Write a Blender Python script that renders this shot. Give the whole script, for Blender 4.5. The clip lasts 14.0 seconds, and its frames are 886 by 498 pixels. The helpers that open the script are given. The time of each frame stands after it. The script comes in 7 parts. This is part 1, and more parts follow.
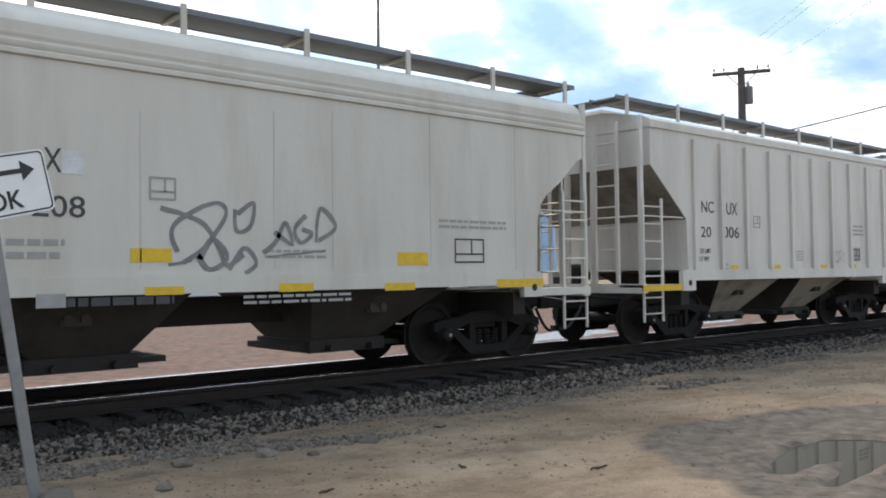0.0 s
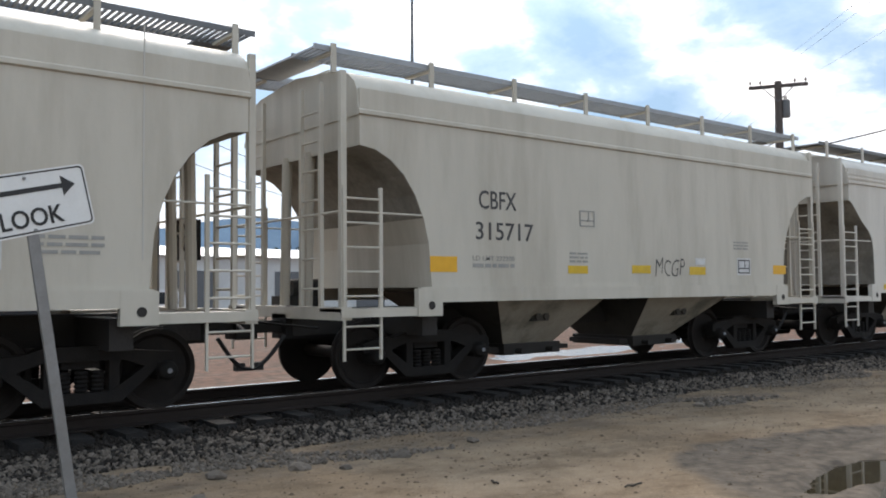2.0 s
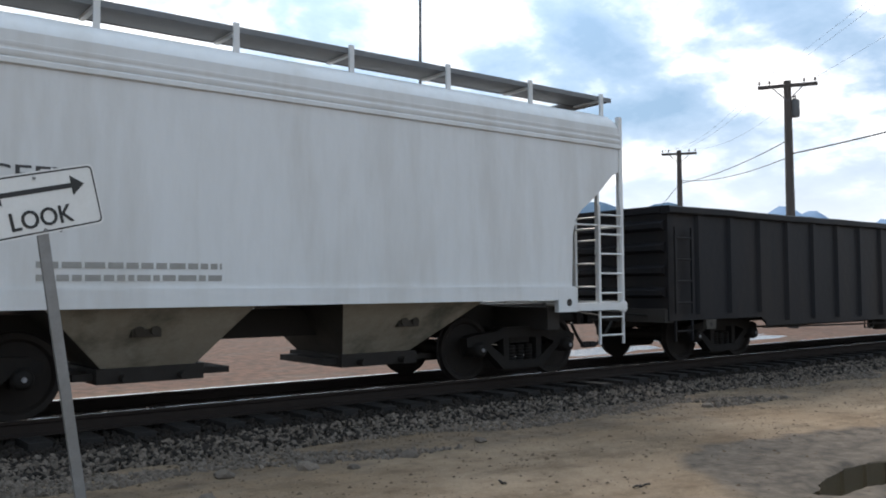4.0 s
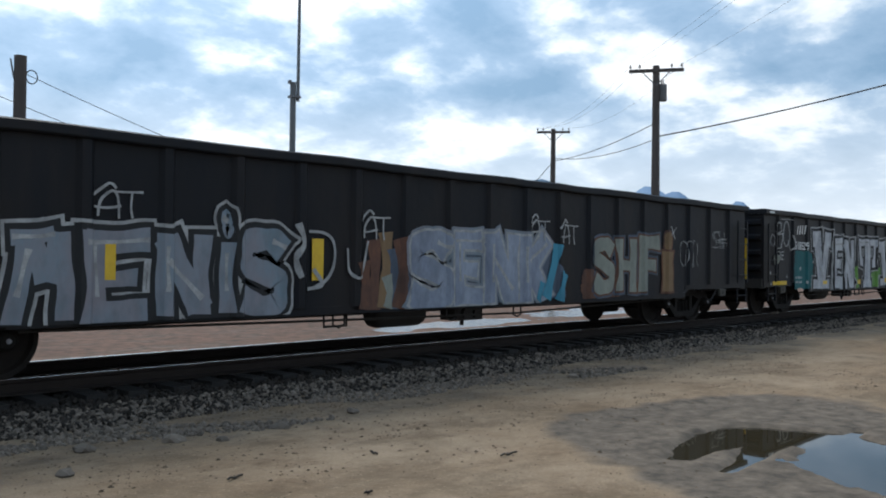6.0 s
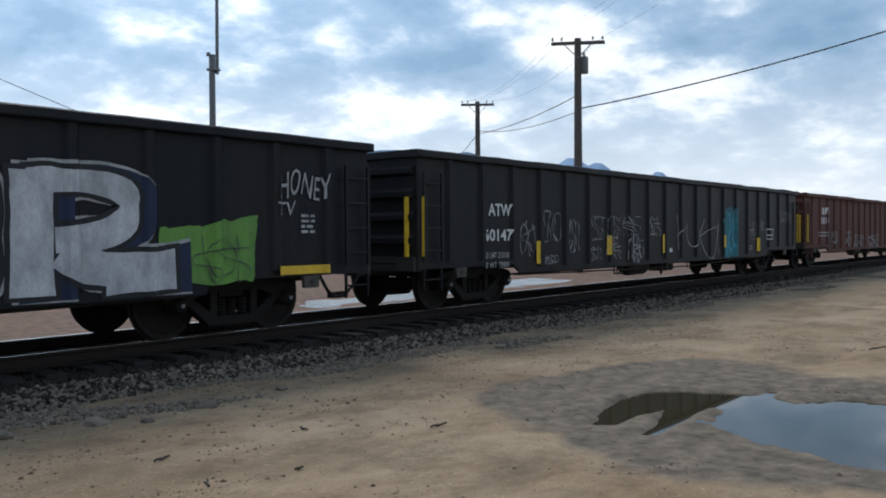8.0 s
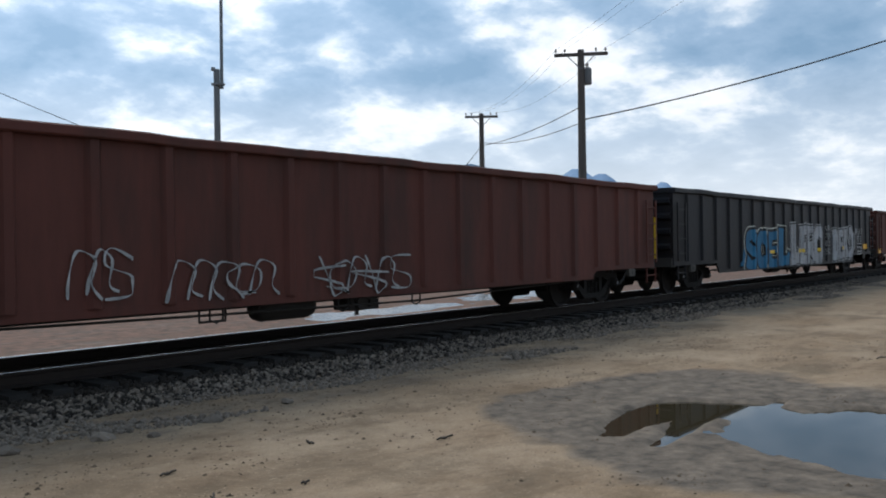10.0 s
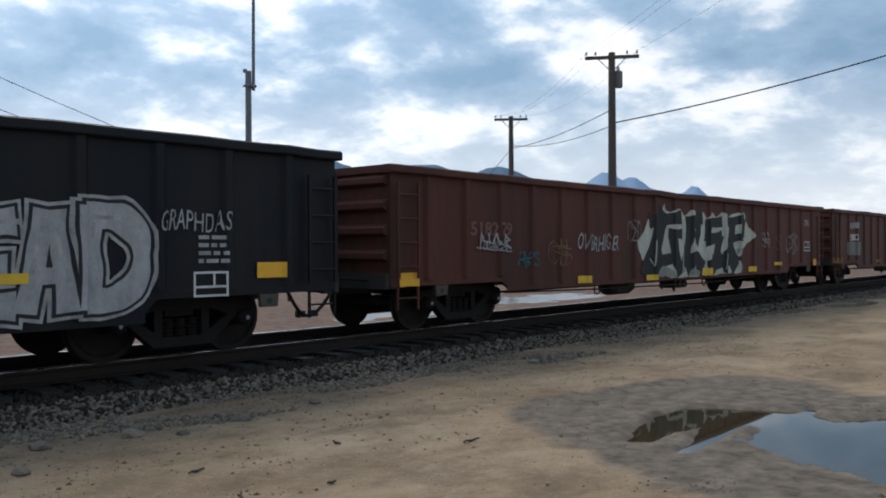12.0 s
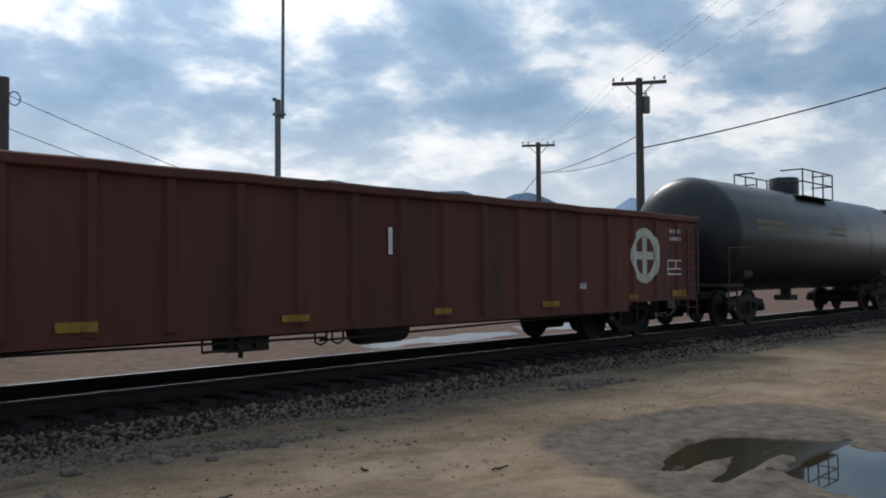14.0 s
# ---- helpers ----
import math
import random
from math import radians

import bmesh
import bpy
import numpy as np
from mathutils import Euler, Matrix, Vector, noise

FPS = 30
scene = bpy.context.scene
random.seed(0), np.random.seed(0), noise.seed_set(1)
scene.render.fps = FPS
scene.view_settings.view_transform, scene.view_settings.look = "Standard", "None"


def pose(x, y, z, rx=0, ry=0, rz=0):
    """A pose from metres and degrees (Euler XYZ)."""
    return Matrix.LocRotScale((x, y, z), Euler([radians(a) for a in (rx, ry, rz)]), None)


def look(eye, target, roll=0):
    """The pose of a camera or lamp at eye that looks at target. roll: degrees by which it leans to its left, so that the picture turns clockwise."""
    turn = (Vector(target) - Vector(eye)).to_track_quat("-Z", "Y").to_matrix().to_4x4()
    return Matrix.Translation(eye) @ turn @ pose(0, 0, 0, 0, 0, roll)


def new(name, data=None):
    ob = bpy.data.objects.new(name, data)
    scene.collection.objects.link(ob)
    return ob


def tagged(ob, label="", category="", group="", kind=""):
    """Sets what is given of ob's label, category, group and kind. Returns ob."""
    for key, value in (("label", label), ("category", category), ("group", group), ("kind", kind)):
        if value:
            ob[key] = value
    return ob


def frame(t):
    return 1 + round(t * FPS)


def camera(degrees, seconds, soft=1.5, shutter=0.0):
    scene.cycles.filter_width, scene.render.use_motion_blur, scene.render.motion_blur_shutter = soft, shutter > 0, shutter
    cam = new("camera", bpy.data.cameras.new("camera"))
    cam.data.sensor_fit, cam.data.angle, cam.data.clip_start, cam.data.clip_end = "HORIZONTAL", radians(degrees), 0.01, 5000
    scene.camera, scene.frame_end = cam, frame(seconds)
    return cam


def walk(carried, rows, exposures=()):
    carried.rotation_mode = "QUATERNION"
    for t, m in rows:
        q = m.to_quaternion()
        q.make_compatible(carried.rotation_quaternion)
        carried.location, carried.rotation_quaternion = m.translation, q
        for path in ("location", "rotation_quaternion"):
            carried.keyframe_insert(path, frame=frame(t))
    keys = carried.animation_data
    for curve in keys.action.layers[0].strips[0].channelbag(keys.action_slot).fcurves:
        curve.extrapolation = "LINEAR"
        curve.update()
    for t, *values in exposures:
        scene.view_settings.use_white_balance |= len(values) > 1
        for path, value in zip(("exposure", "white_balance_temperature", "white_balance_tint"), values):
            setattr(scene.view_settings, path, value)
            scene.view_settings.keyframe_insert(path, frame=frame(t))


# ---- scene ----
cam = camera(54.5, 14.0, soft=1.9)
EYE = (0.0, 0.0, 1.66)

# seconds, heading, tilt, lean of the hand-held camera, which stands in one spot
TURNS = [
    (0.0, -40.59, 1.65, 0.71),
    (0.5, -40.73, 2.25, 0.25),
    (1.0, -39.56, 2.25, 0.37),
    (1.5, -39.23, 2.38, 0.19),
    (2.0, -38.4, 2.63, 0.48),
    (2.5, -38.38, 2.83, 0.81),
    (3.0, -37.6, 2.55, 0.6),
    (3.2, -37.84, 2.68, 0.53),
    (5.3, -37.88, 1.28, -0.21),
    (5.5, -40.17, 0.25, -0.57),
    (6.0, -46.14, 0.77, -0.63),
    (6.5, -55.77, -1.23, -0.34),
    (7.0, -53.83, -2.76, 0.37),
    (7.5, -51.93, -2.13, 0.12),
    (8.0, -51.02, -0.98, 0.37),
    (8.5, -50.8, -0.44, 0.79),
    (9.0, -50.83, -0.02, 0.92),
    (11.5, -49.73, -0.49, 0.58),
    (12.0, -48.81, 0.0, 0.27),
    (12.5, -48.92, -0.08, 0.17),
    (13.0, -47.57, 1.6, 0.34),
    (13.5, -46.77, 2.06, -0.3),
    (14.0, -46.97, 1.75, 0.38),
]
EXPOSURES = [(0.0, 0.94, 6700, 14), (0.8, 0.80, 6800, 14), (3.2, 0.75, 6900, 14), (5.3, 0.28, 6350, 9), (6.5, 0.28, 6350, 9), (9.0, 0.18, 6350, 10), (12.5, 0.15, 6550, 11), (13.3, 0.0, 6600, 12), (14.0, -0.08, 6550, 11)]
walk(cam, [(t, pose(*EYE, 90 + tilt, lean, turn)) for t, turn, tilt, lean in TURNS], EXPOSURES)

# how far the train has rolled, in metres, at each time
ROLLED = [
    (0.0, 0.149), (0.5, 7.923), (1.0, 15.712), (1.5, 23.519), (2.0, 31.418), (2.5, 39.722), (3.0, 47.567), (5.3, 83.629), (5.5, 87.192), (6.0, 94.978), (6.5, 102.708), (7.0, 110.548), (7.5, 118.519), (8.0, 126.296), (8.5, 134.104), (9.0, 142.476), (11.5, 181.476), (12.0, 189.822), (12.5, 197.571), (13.0, 205.389), (13.5, 213.213), (14.0, 221.134),
]
RAIL = 0.32          # height of the rail tops over the dirt
TRACK = 10.58        # distance of the track's middle
HALF = 1.60          # half a car's width
SUN_AZ, SUN_EL = 23.0, 42.0

# ---- world and sun ----
def make_world():
    w = bpy.data.worlds.new("sky")
    scene.world = w
    w.use_nodes = True
    nt = w.node_tree
    nt.nodes.clear()
    N, L = nt.nodes.new, nt.links.new
    out, bg = N("ShaderNodeOutputWorld"), N("ShaderNodeBackground")
    sky = N("ShaderNodeTexSky")
    sky.sky_type, sky.sun_disc = "NISHITA", False
    sky.sun_elevation, sky.sun_rotation = radians(SUN_EL), radians(SUN_AZ)
    sky.air_density, sky.dust_density = 1.0, 1.2
    tc = N("ShaderNodeTexCoord")
    sep = N("ShaderNodeSeparateXYZ")
    L(tc.outputs["Generated"], sep.inputs[0])

    def math_node(op, a, b=None, clamp=False):
        n = N("ShaderNodeMath")
        n.operation, n.use_clamp = op, clamp
        for i, v in enumerate((a, b)):
            if v is None:
                continue
            if isinstance(v, (int, float)):
                n.inputs[i].default_value = v
            else:
                L(v, n.inputs[i])
        return n.outputs[0]

    # a flat cloud layer: the way up is divided by its height
    up = math_node("ADD", math_node("MAXIMUM", sep.outputs[2], 0.0), 0.33)
    px, py = math_node("DIVIDE", sep.outputs[0], up), math_node("DIVIDE", sep.outputs[1], up)
    com = N("ShaderNodeCombineXYZ")
    L(px, com.inputs[0]), L(py, com.inputs[1])
    com.inputs[2].default_value = 3.7

    def cloud(scale, detail, rough, dist, off):
        m = N("ShaderNodeMapping")
        m.inputs["Location"].default_value = off
        L(com.outputs[0], m.inputs[0])
        n = N("ShaderNodeTexNoise")
        n.inputs["Scale"].default_value, n.inputs["Detail"].default_value = scale, detail
        n.inputs["Roughness"].default_value, n.inputs["Distortion"].default_value = rough, dist
        L(m.outputs[0], n.inputs["Vector"])
        return n.outputs["Fac"]

    def ramp(fac, stops):
        r = N("ShaderNodeValToRGB")
        els = r.color_ramp.elements
        while len(els) < len(stops):
            els.new(0.5)
        for e, (p, col) in zip(els, stops):
            e.position, e.color = p, (*col, 1)
        L(fac, r.inputs[0])
        return r.outputs[0]

    def mix(fac, a, b, kind="MIX"):
        n = N("ShaderNodeMix")
        n.data_type, n.blend_type = "RGBA", kind
        for sock, v in ((n.inputs[0], fac), (n.inputs[6], a), (n.inputs[7], b)):
            if isinstance(v, (int, float)):
                sock.default_value = v
            elif isinstance(v, tuple):
                sock.default_value = (*v, 1)
            else:
                L(v, sock)
        return n.outputs[2]

    big = cloud(1.6, 6, 0.52, 0.1, (6.3, 2.4, 0))
    fine = cloud(4.4, 8, 0.58, 0.15, (4.1, 2.2, 0))
    shade = math_node("ADD", math_node("MULTIPLY", big, 0.58), math_node("MULTIPLY", fine, 0.42))
    # cloud bellies blue grey, thin parts bright white
    tone = ramp(shade, [(0.40, (1.04, 1.05, 1.05)), (0.445, (0.82, 0.88, 0.95)), (0.475, (0.52, 0.64, 0.77)), (0.51, (0.33, 0.47, 0.64)), (0.585, (0.215, 0.355, 0.52))])
    # brightness grows towards the veiled sun
    sun_dir = Vector((math.sin(radians(SUN_AZ)) * math.cos(radians(SUN_EL)), math.cos(radians(SUN_AZ)) * math.cos(radians(SUN_EL)), math.sin(radians(SUN_EL))))
    dot = N("ShaderNodeVectorMath")
    dot.operation = "DOT_PRODUCT"
    L(tc.outputs["Generated"], dot.inputs[0])
    dot.inputs[1].default_value = sun_dir
    near = math_node("POWER", math_node("MAXIMUM", dot.outputs["Value"], 0.0), 7.0)
    high = math_node("MULTIPLY", math_node("MAXIMUM", math_node("SUBTRACT", sep.outputs[2], 0.25), 0.0), 0.9)
    gain = math_node("ADD", math_node("ADD", math_node("MULTIPLY", near, 0.75), 0.93), high)
    lit = mix(1.0, tone, gain, "MULTIPLY")
    # a pale band of far cloud over the horizon
    low = math_node("MULTIPLY", math_node("SUBTRACT", 0.19, sep.outputs[2]), 7.0, True)
    lit = mix(math_node("MULTIPLY", low, 0.60), lit, (0.92, 0.95, 0.99))
    scaled = mix(1.0, sky.outputs[0], (0.10, 0.10, 0.10), "MULTIPLY")
    both = mix(0.90, scaled, lit)
    L(both, bg.inputs[0])
    bg.inputs[1].default_value = 1.0
    L(bg.outputs[0], out.inputs[0])


make_world()
sun = new("sun", bpy.data.lights.new("sun", "SUN"))
sun.data.energy, sun.data.angle, sun.data.color = 2.7, radians(24), (1.0, 0.95, 0.88)
sun.matrix_world = look((0, 0, 60), (-math.sin(radians(SUN_AZ)) * math.cos(radians(SUN_EL)), -math.cos(radians(SUN_AZ)) * math.cos(radians(SUN_EL)), 60 - math.sin(radians(SUN_EL))))


# ---- materials ----
def material(name, color, rough=0.6, metal=0.0, second=None, scale=3.0, amount=0.5, stretch=(1, 1, 1), bump=0.0, bump_scale=60.0, grime=None, grime_amount=0.0, grime_scale=1.2, spec=0.4, jitter=0.0, speck=0.0):
    m = bpy.data.materials.new(name)
    m.use_nodes = True
    nt = m.node_tree
    N, L = nt.nodes.new, nt.links.new
    b = nt.nodes["Principled BSDF"]
    b.inputs["Roughness"].default_value, b.inputs["Metallic"].default_value = rough, metal
    b.inputs["Specular IOR Level"].default_value = spec
    tc = N("ShaderNodeTexCoord")
    mp = N("ShaderNodeMapping")
    mp.inputs["Scale"].default_value = stretch
    L(tc.outputs["Object"], mp.inputs[0])

    def noise_fac(s, detail, lo, hi, vec):
        n = N("ShaderNodeTexNoise")
        n.inputs["Scale"].default_value, n.inputs["Detail"].default_value, n.inputs["Roughness"].default_value = s, detail, 0.62
        L(vec, n.inputs["Vector"])
        r = N("ShaderNodeMapRange")
        r.inputs[1].default_value, r.inputs[2].default_value = lo, hi
        L(n.outputs["Fac"], r.inputs[0])
        return r.outputs[0]

    def mixed(fac, a, bcol, top=1.0):
        n = N("ShaderNodeMix")
        n.data_type = "RGBA"
        mu = N("ShaderNodeMath")
        mu.operation = "MULTIPLY"
        mu.inputs[1].default_value = top
        L(fac, mu.inputs[0]), L(mu.outputs[0], n.inputs[0])
        for sock, v in ((n.inputs[6], a), (n.inputs[7], bcol)):
            if isinstance(v, tuple):
                sock.default_value = (*v, 1)
            else:
                L(v, sock)
        return n.outputs[2]

    second = second or tuple(c * 0.72 for c in color)
    col = mixed(noise_fac(scale, 6, 0.35, 0.68, mp.outputs[0]), color, second, amount)
    col = mixed(noise_fac(scale * 9, 4, 0.42, 0.7, mp.outputs[0]), col, tuple(c * 0.8 for c in second), amount * 0.4)
    if grime:
        col = mixed(noise_fac(grime_scale, 8, 0.5, 0.66, mp.outputs[0]), col, grime, grime_amount)
    if speck:
        col = mixed(noise_fac(55, 3, 0.52, 0.68, tc.outputs["Object"]), col, tuple(c * 0.35 for c in color), speck)
        col = mixed(noise_fac(31, 3, 0.60, 0.72, tc.outputs["Object"]), col, tuple(min(1, c * 1.55) for c in color), speck)
    if jitter:
        oi = N("ShaderNodeObjectInfo")
        ge = N("ShaderNodeNewGeometry")
        add = N("ShaderNodeMath")
        add.operation = "ADD"
        L(oi.outputs["Random"], add.inputs[0]), L(ge.outputs["Random Per Island"], add.inputs[1])
        fr = N("ShaderNodeMath")
        fr.operation = "FRACT"
        L(add.outputs[0], fr.inputs[0])
        col = mixed(fr.outputs[0], col, tuple(c * 0.4 for c in color), jitter)
    L(col, b.inputs["Base Color"])
    if bump:
        n = N("ShaderNodeTexNoise")
        n.inputs["Scale"].default_value, n.inputs["Detail"].default_value = bump_scale, 5
        L(tc.outputs["Object"], n.inputs["Vector"])
        bp = N("ShaderNodeBump")
        bp.inputs["Strength"].default_value, bp.inputs["Distance"].default_value = bump, 0.02
        L(n.outputs["Fac"], bp.inputs["Height"]), L(bp.outputs[0], b.inputs["Normal"])
    return m


STREAK = (0.8, 1.0, 0.14)
PAINT = {
    "cream": material("cream_paint", (0.50, 0.475, 0.41), 0.55, stretch=STREAK, scale=0.8, amount=0.4, second=(0.44, 0.405, 0.34), grime=(0.30, 0.25, 0.19), grime_amount=0.4, bump=0.15, bump_scale=8),
    "grey": material("pale_grey_paint", (0.545, 0.505, 0.44), 0.5, stretch=STREAK, scale=0.8, amount=0.35, second=(0.485, 0.455, 0.40), grime=(0.33, 0.29, 0.24), grime_amount=0.5, bump=0.15, bump_scale=8),
    "beige": material("beige_grey_paint", (0.487, 0.448, 0.375), 0.5, stretch=STREAK, scale=0.6, amount=0.6, second=(0.43, 0.39, 0.318), grime=(0.30, 0.262, 0.205), grime_amount=0.5, bump=0.12, bump_scale=8),
    "white": material("white_grey_paint", (0.60, 0.61, 0.61), 0.5, stretch=STREAK, scale=1.2, amount=0.35, second=(0.52, 0.52, 0.50), grime=(0.36, 0.33, 0.29), grime_amount=0.3, bump=0.12, bump_scale=8),
    "black": material("black_gondola_paint", (0.0062, 0.0076, 0.0108), 0.5, stretch=STREAK, scale=1.4, amount=0.7, second=(0.013, 0.0125, 0.0135), grime=(0.026, 0.020, 0.016), grime_amount=0.45, bump=0.25, bump_scale=6, spec=0.15),
    "oxide": material("oxide_red_paint", (0.094, 0.030, 0.022), 0.65, stretch=STREAK, scale=1.1, amount=0.75, second=(0.056, 0.021, 0.016), grime=(0.034, 0.020, 0.016), grime_amount=0.75, bump=0.25, bump_scale=6, spec=0.18),
    "tank": material("black_tank_paint", (0.008, 0.0105, 0.014), 0.33, stretch=(0.2, 1, 1), scale=1.5, amount=0.5, second=(0.016, 0.018, 0.02), grime=(0.028, 0.027, 0.026), grime_amount=0.35, spec=0.3),
}
M_DIRTY = material("road_dust_on_paint", (0.38, 0.345, 0.28), 0.75, scale=2.2, amount=0.6, second=(0.26, 0.228, 0.175), grime=(0.06, 0.065, 0.05), grime_amount=0.7, bump=0.2, bump_scale=14)
# brown stain, plus the shade under the slanting ends put into the colour
M_SLOPE = material("shaded_stained_slope_sheet", (0.27, 0.25, 0.215), 0.8, scale=1.6, amount=0.8, second=(0.135, 0.115, 0.09), grime=(0.075, 0.062, 0.048), grime_amount=0.55, bump=0.2, bump_scale=14)
# dark stain together with the shade of the bays' end faces
M_BAYEND = material("shade_and_stain_sheet", (0.060, 0.054, 0.045), 0.85, scale=2.0, amount=0.8, second=(0.035, 0.030, 0.024), grime=(0.09, 0.082, 0.068), grime_amount=0.4, bump=0.2, bump_scale=14)
M_UNDER = material("dark_underframe", (0.027, 0.024, 0.021), 0.8, scale=4, amount=0.6, second=(0.02, 0.0165, 0.014), bump=0.3, bump_scale=25)
M_TRUCK = material("oily_cast_steel", (0.0125, 0.0115, 0.0108), 0.7, scale=5, amount=0.6, second=(0.022, 0.0185, 0.0155), bump=0.35, bump_scale=35, spec=0.12)
M_WHEEL = material("worn_wheel_steel", (0.015, 0.013, 0.012), 0.7, scale=6, amount=0.6, second=(0.027, 0.022, 0.018), spec=0.15)
M_HUB = material("hub_cap_steel", (0.30, 0.31, 0.33), 0.5, metal=0.5, scale=15, amount=0.6)
M_HOSE = material("black_rubber", (0.015, 0.015, 0.015), 0.7, scale=10, amount=0.4)
M_GRATE = material("galvanised_grating", (0.32, 0.33, 0.34), 0.55, metal=0.5, scale=6, amount=0.5)
M_BOARD = material("dark_steel_grating", (0.16, 0.165, 0.17), 0.6, metal=0.3, scale=6, amount=0.5)
M_YELLOW = material("yellow_reflector", (0.62, 0.40, 0.02), 0.5, scale=8, amount=0.5, second=(0.40, 0.24, 0.02))
M_ORANGE = material("orange_yellow_decal", (0.70, 0.36, 0.02), 0.5, scale=8, amount=0.3)
M_INK = material("black_lettering", (0.03, 0.03, 0.032), 0.6, scale=8, amount=0.4, second=(0.09, 0.085, 0.08))
M_FADED = material("faded_grey_lettering", (0.24, 0.235, 0.22), 0.65, scale=8, amount=0.5, second=(0.34, 0.33, 0.30))
M_WHITE = material("white_lettering", (0.58, 0.58, 0.56), 0.6, scale=7, amount=0.6, second=(0.34, 0.33, 0.32))
M_CHALK = material("chalky_white_spray", (0.37, 0.37, 0.36), 0.8, scale=5, amount=0.85, second=(0.15, 0.15, 0.15))


# ---- shapes ----
class Shape:
    """Collects corners and faces of one mesh."""

    def __init__(self):
        self.v, self.f = [], []

    def add(self, verts, faces):
        k = len(self.v)
        self.v += [tuple(p) for p in verts]
        self.f += [tuple(i + k for i in q) for q in faces]
        return self

    def box(self, x0, x1, y0, y1, z0, z1):
        v = [(x, y, z) for x in (x0, x1) for y in (y0, y1) for z in (z0, z1)]
        return self.add(v, [(0, 1, 3, 2), (4, 6, 7, 5), (0, 4, 5, 1), (2, 3, 7, 6), (0, 2, 6, 4), (1, 5, 7, 3)])

    def prism(self, poly, y0, y1):
        """A polygon of (x, z) drawn out along y."""
        n = len(poly)
        v = [(x, y0, z) for x, z in poly] + [(x, y1, z) for x, z in poly]
        return self.add(v, [tuple(range(n)), tuple(range(2 * n - 1, n - 1, -1))] + [(i, i + n, (i + 1) % n + n, (i + 1) % n) for i in range(n)])

    def prism_x(self, poly, x0, x1):
        """A polygon of (y, z) drawn out along x."""
        n = len(poly)
        v = [(x0, y, z) for y, z in poly] + [(x1, y, z) for y, z in poly]
        return self.add(v, [tuple(range(n)), tuple(range(2 * n - 1, n - 1, -1))] + [(i, i + n, (i + 1) % n + n, (i + 1) % n) for i in range(n)])

    def frustum(self, a, b):
        """A block between the rectangles a and b: (x0, x1, y0, y1, z)."""
        v = []
        for x0, x1, y0, y1, z in (a, b):
            v += [(x0, y0, z), (x1, y0, z), (x1, y1, z), (x0, y1, z)]
        return self.add(v, [(0, 1, 2, 3), (7, 6, 5, 4)] + [(i, i + 4, (i + 1) % 4 + 4, (i + 1) % 4) for i in range(4)])

    def tube(self, p, q, r, n=8, r2=None):
        p, q = Vector(p), Vector(q)
        r2 = r if r2 is None else r2
        d = (q - p).normalized()
        a = d.orthogonal().normalized()
        b = d.cross(a)
        ring = [(math.cos(2 * math.pi * i / n), math.sin(2 * math.pi * i / n)) for i in range(n)]
        v = [p + (a * c + b * s) * r for c, s in ring] + [q + (a * c + b * s) * r2 for c, s in ring]
        return self.add(v, [tuple(range(n - 1, -1, -1)), tuple(range(n, 2 * n))] + [(i, (i + 1) % n, (i + 1) % n + n, i + n) for i in range(n)])

    def line(self, pts, r, n=7):
        """One unbroken round bar along a row of points."""
        pts = [Vector(p) for p in pts]
        v, k = [], len(pts)
        a = None
        for i, p in enumerate(pts):
            d = (pts[min(i + 1, k - 1)] - pts[max(i - 1, 0)]).normalized()
            a = d.orthogonal().normalized() if a is None else (a - d * a.dot(d)).normalized()
            b = d.cross(a)
            v += [p + (a * math.cos(2 * math.pi * j / n) + b * math.sin(2 * math.pi * j / n)) * r for j in range(n)]
        f = [(i * n + j, i * n + (j + 1) % n, (i + 1) * n + (j + 1) % n, (i + 1) * n + j) for i in range(k - 1) for j in range(n)]
        return self.add(v, f + [tuple(range(n - 1, -1, -1)), tuple(range((k - 1) * n, k * n))])

    def lathe(self, prof, axis, n=28):
        """A profile of (radius, distance along the axis) turned round x, y or z."""
        k = len(prof)
        v = []
        for i in range(n):
            c, s = math.cos(2 * math.pi * i / n), math.sin(2 * math.pi * i / n)
            for r, d in prof:
                v.append({"x": (d, r * c, r * s), "y": (r * c, d, r * s), "z": (r * c, r * s, d)}[axis])
        f = [(i * k + j, i * k + j + 1, (i + 1) % n * k + j + 1, (i + 1) % n * k + j) for i in range(n) for j in range(k - 1)]
        return self.add(v, f)

    def moved(self, dx=0, dy=0, dz=0):
        self.v = [(x + dx, y + dy, z + dz) for x, y, z in self.v]
        return self

    def mesh(self, name, mat, smooth=False):
        me = bpy.data.meshes.new(name)
        me.from_pydata(self.v, [], self.f)
        bm = bmesh.new()
        bm.from_mesh(me)
        bmesh.ops.remove_doubles(bm, verts=bm.verts, dist=1e-5)
        bmesh.ops.recalc_face_normals(bm, faces=bm.faces)
        bm.to_mesh(me)
        bm.free()
        me.materials.append(mat)
        if smooth:
            me.polygons.foreach_set("use_smooth", [True] * len(me.polygons))
            me.set_sharp_from_angle(angle=radians(40))
        return me


def part(name, shape, mat, parent, label="", smooth=False, at=None):
    me = shape.mesh(name, mat, smooth) if isinstance(shape, Shape) else shape
    ob = new(name, me)
    ob.parent = parent
    if at is not None:
        ob.matrix_basis = at
    return tagged(ob, label)


def thing(name, label, category, group="", at=None):
    ob = new(name)
    ob.empty_display_size = 0.3
    if at is not None:
        ob.matrix_basis = at
    return tagged(ob, label, category, group)


def single(name, shape, mat, label, category, group="", kind="", smooth=False):
    return tagged(new(name, shape.mesh(name, mat, smooth)), label, category, group, kind)


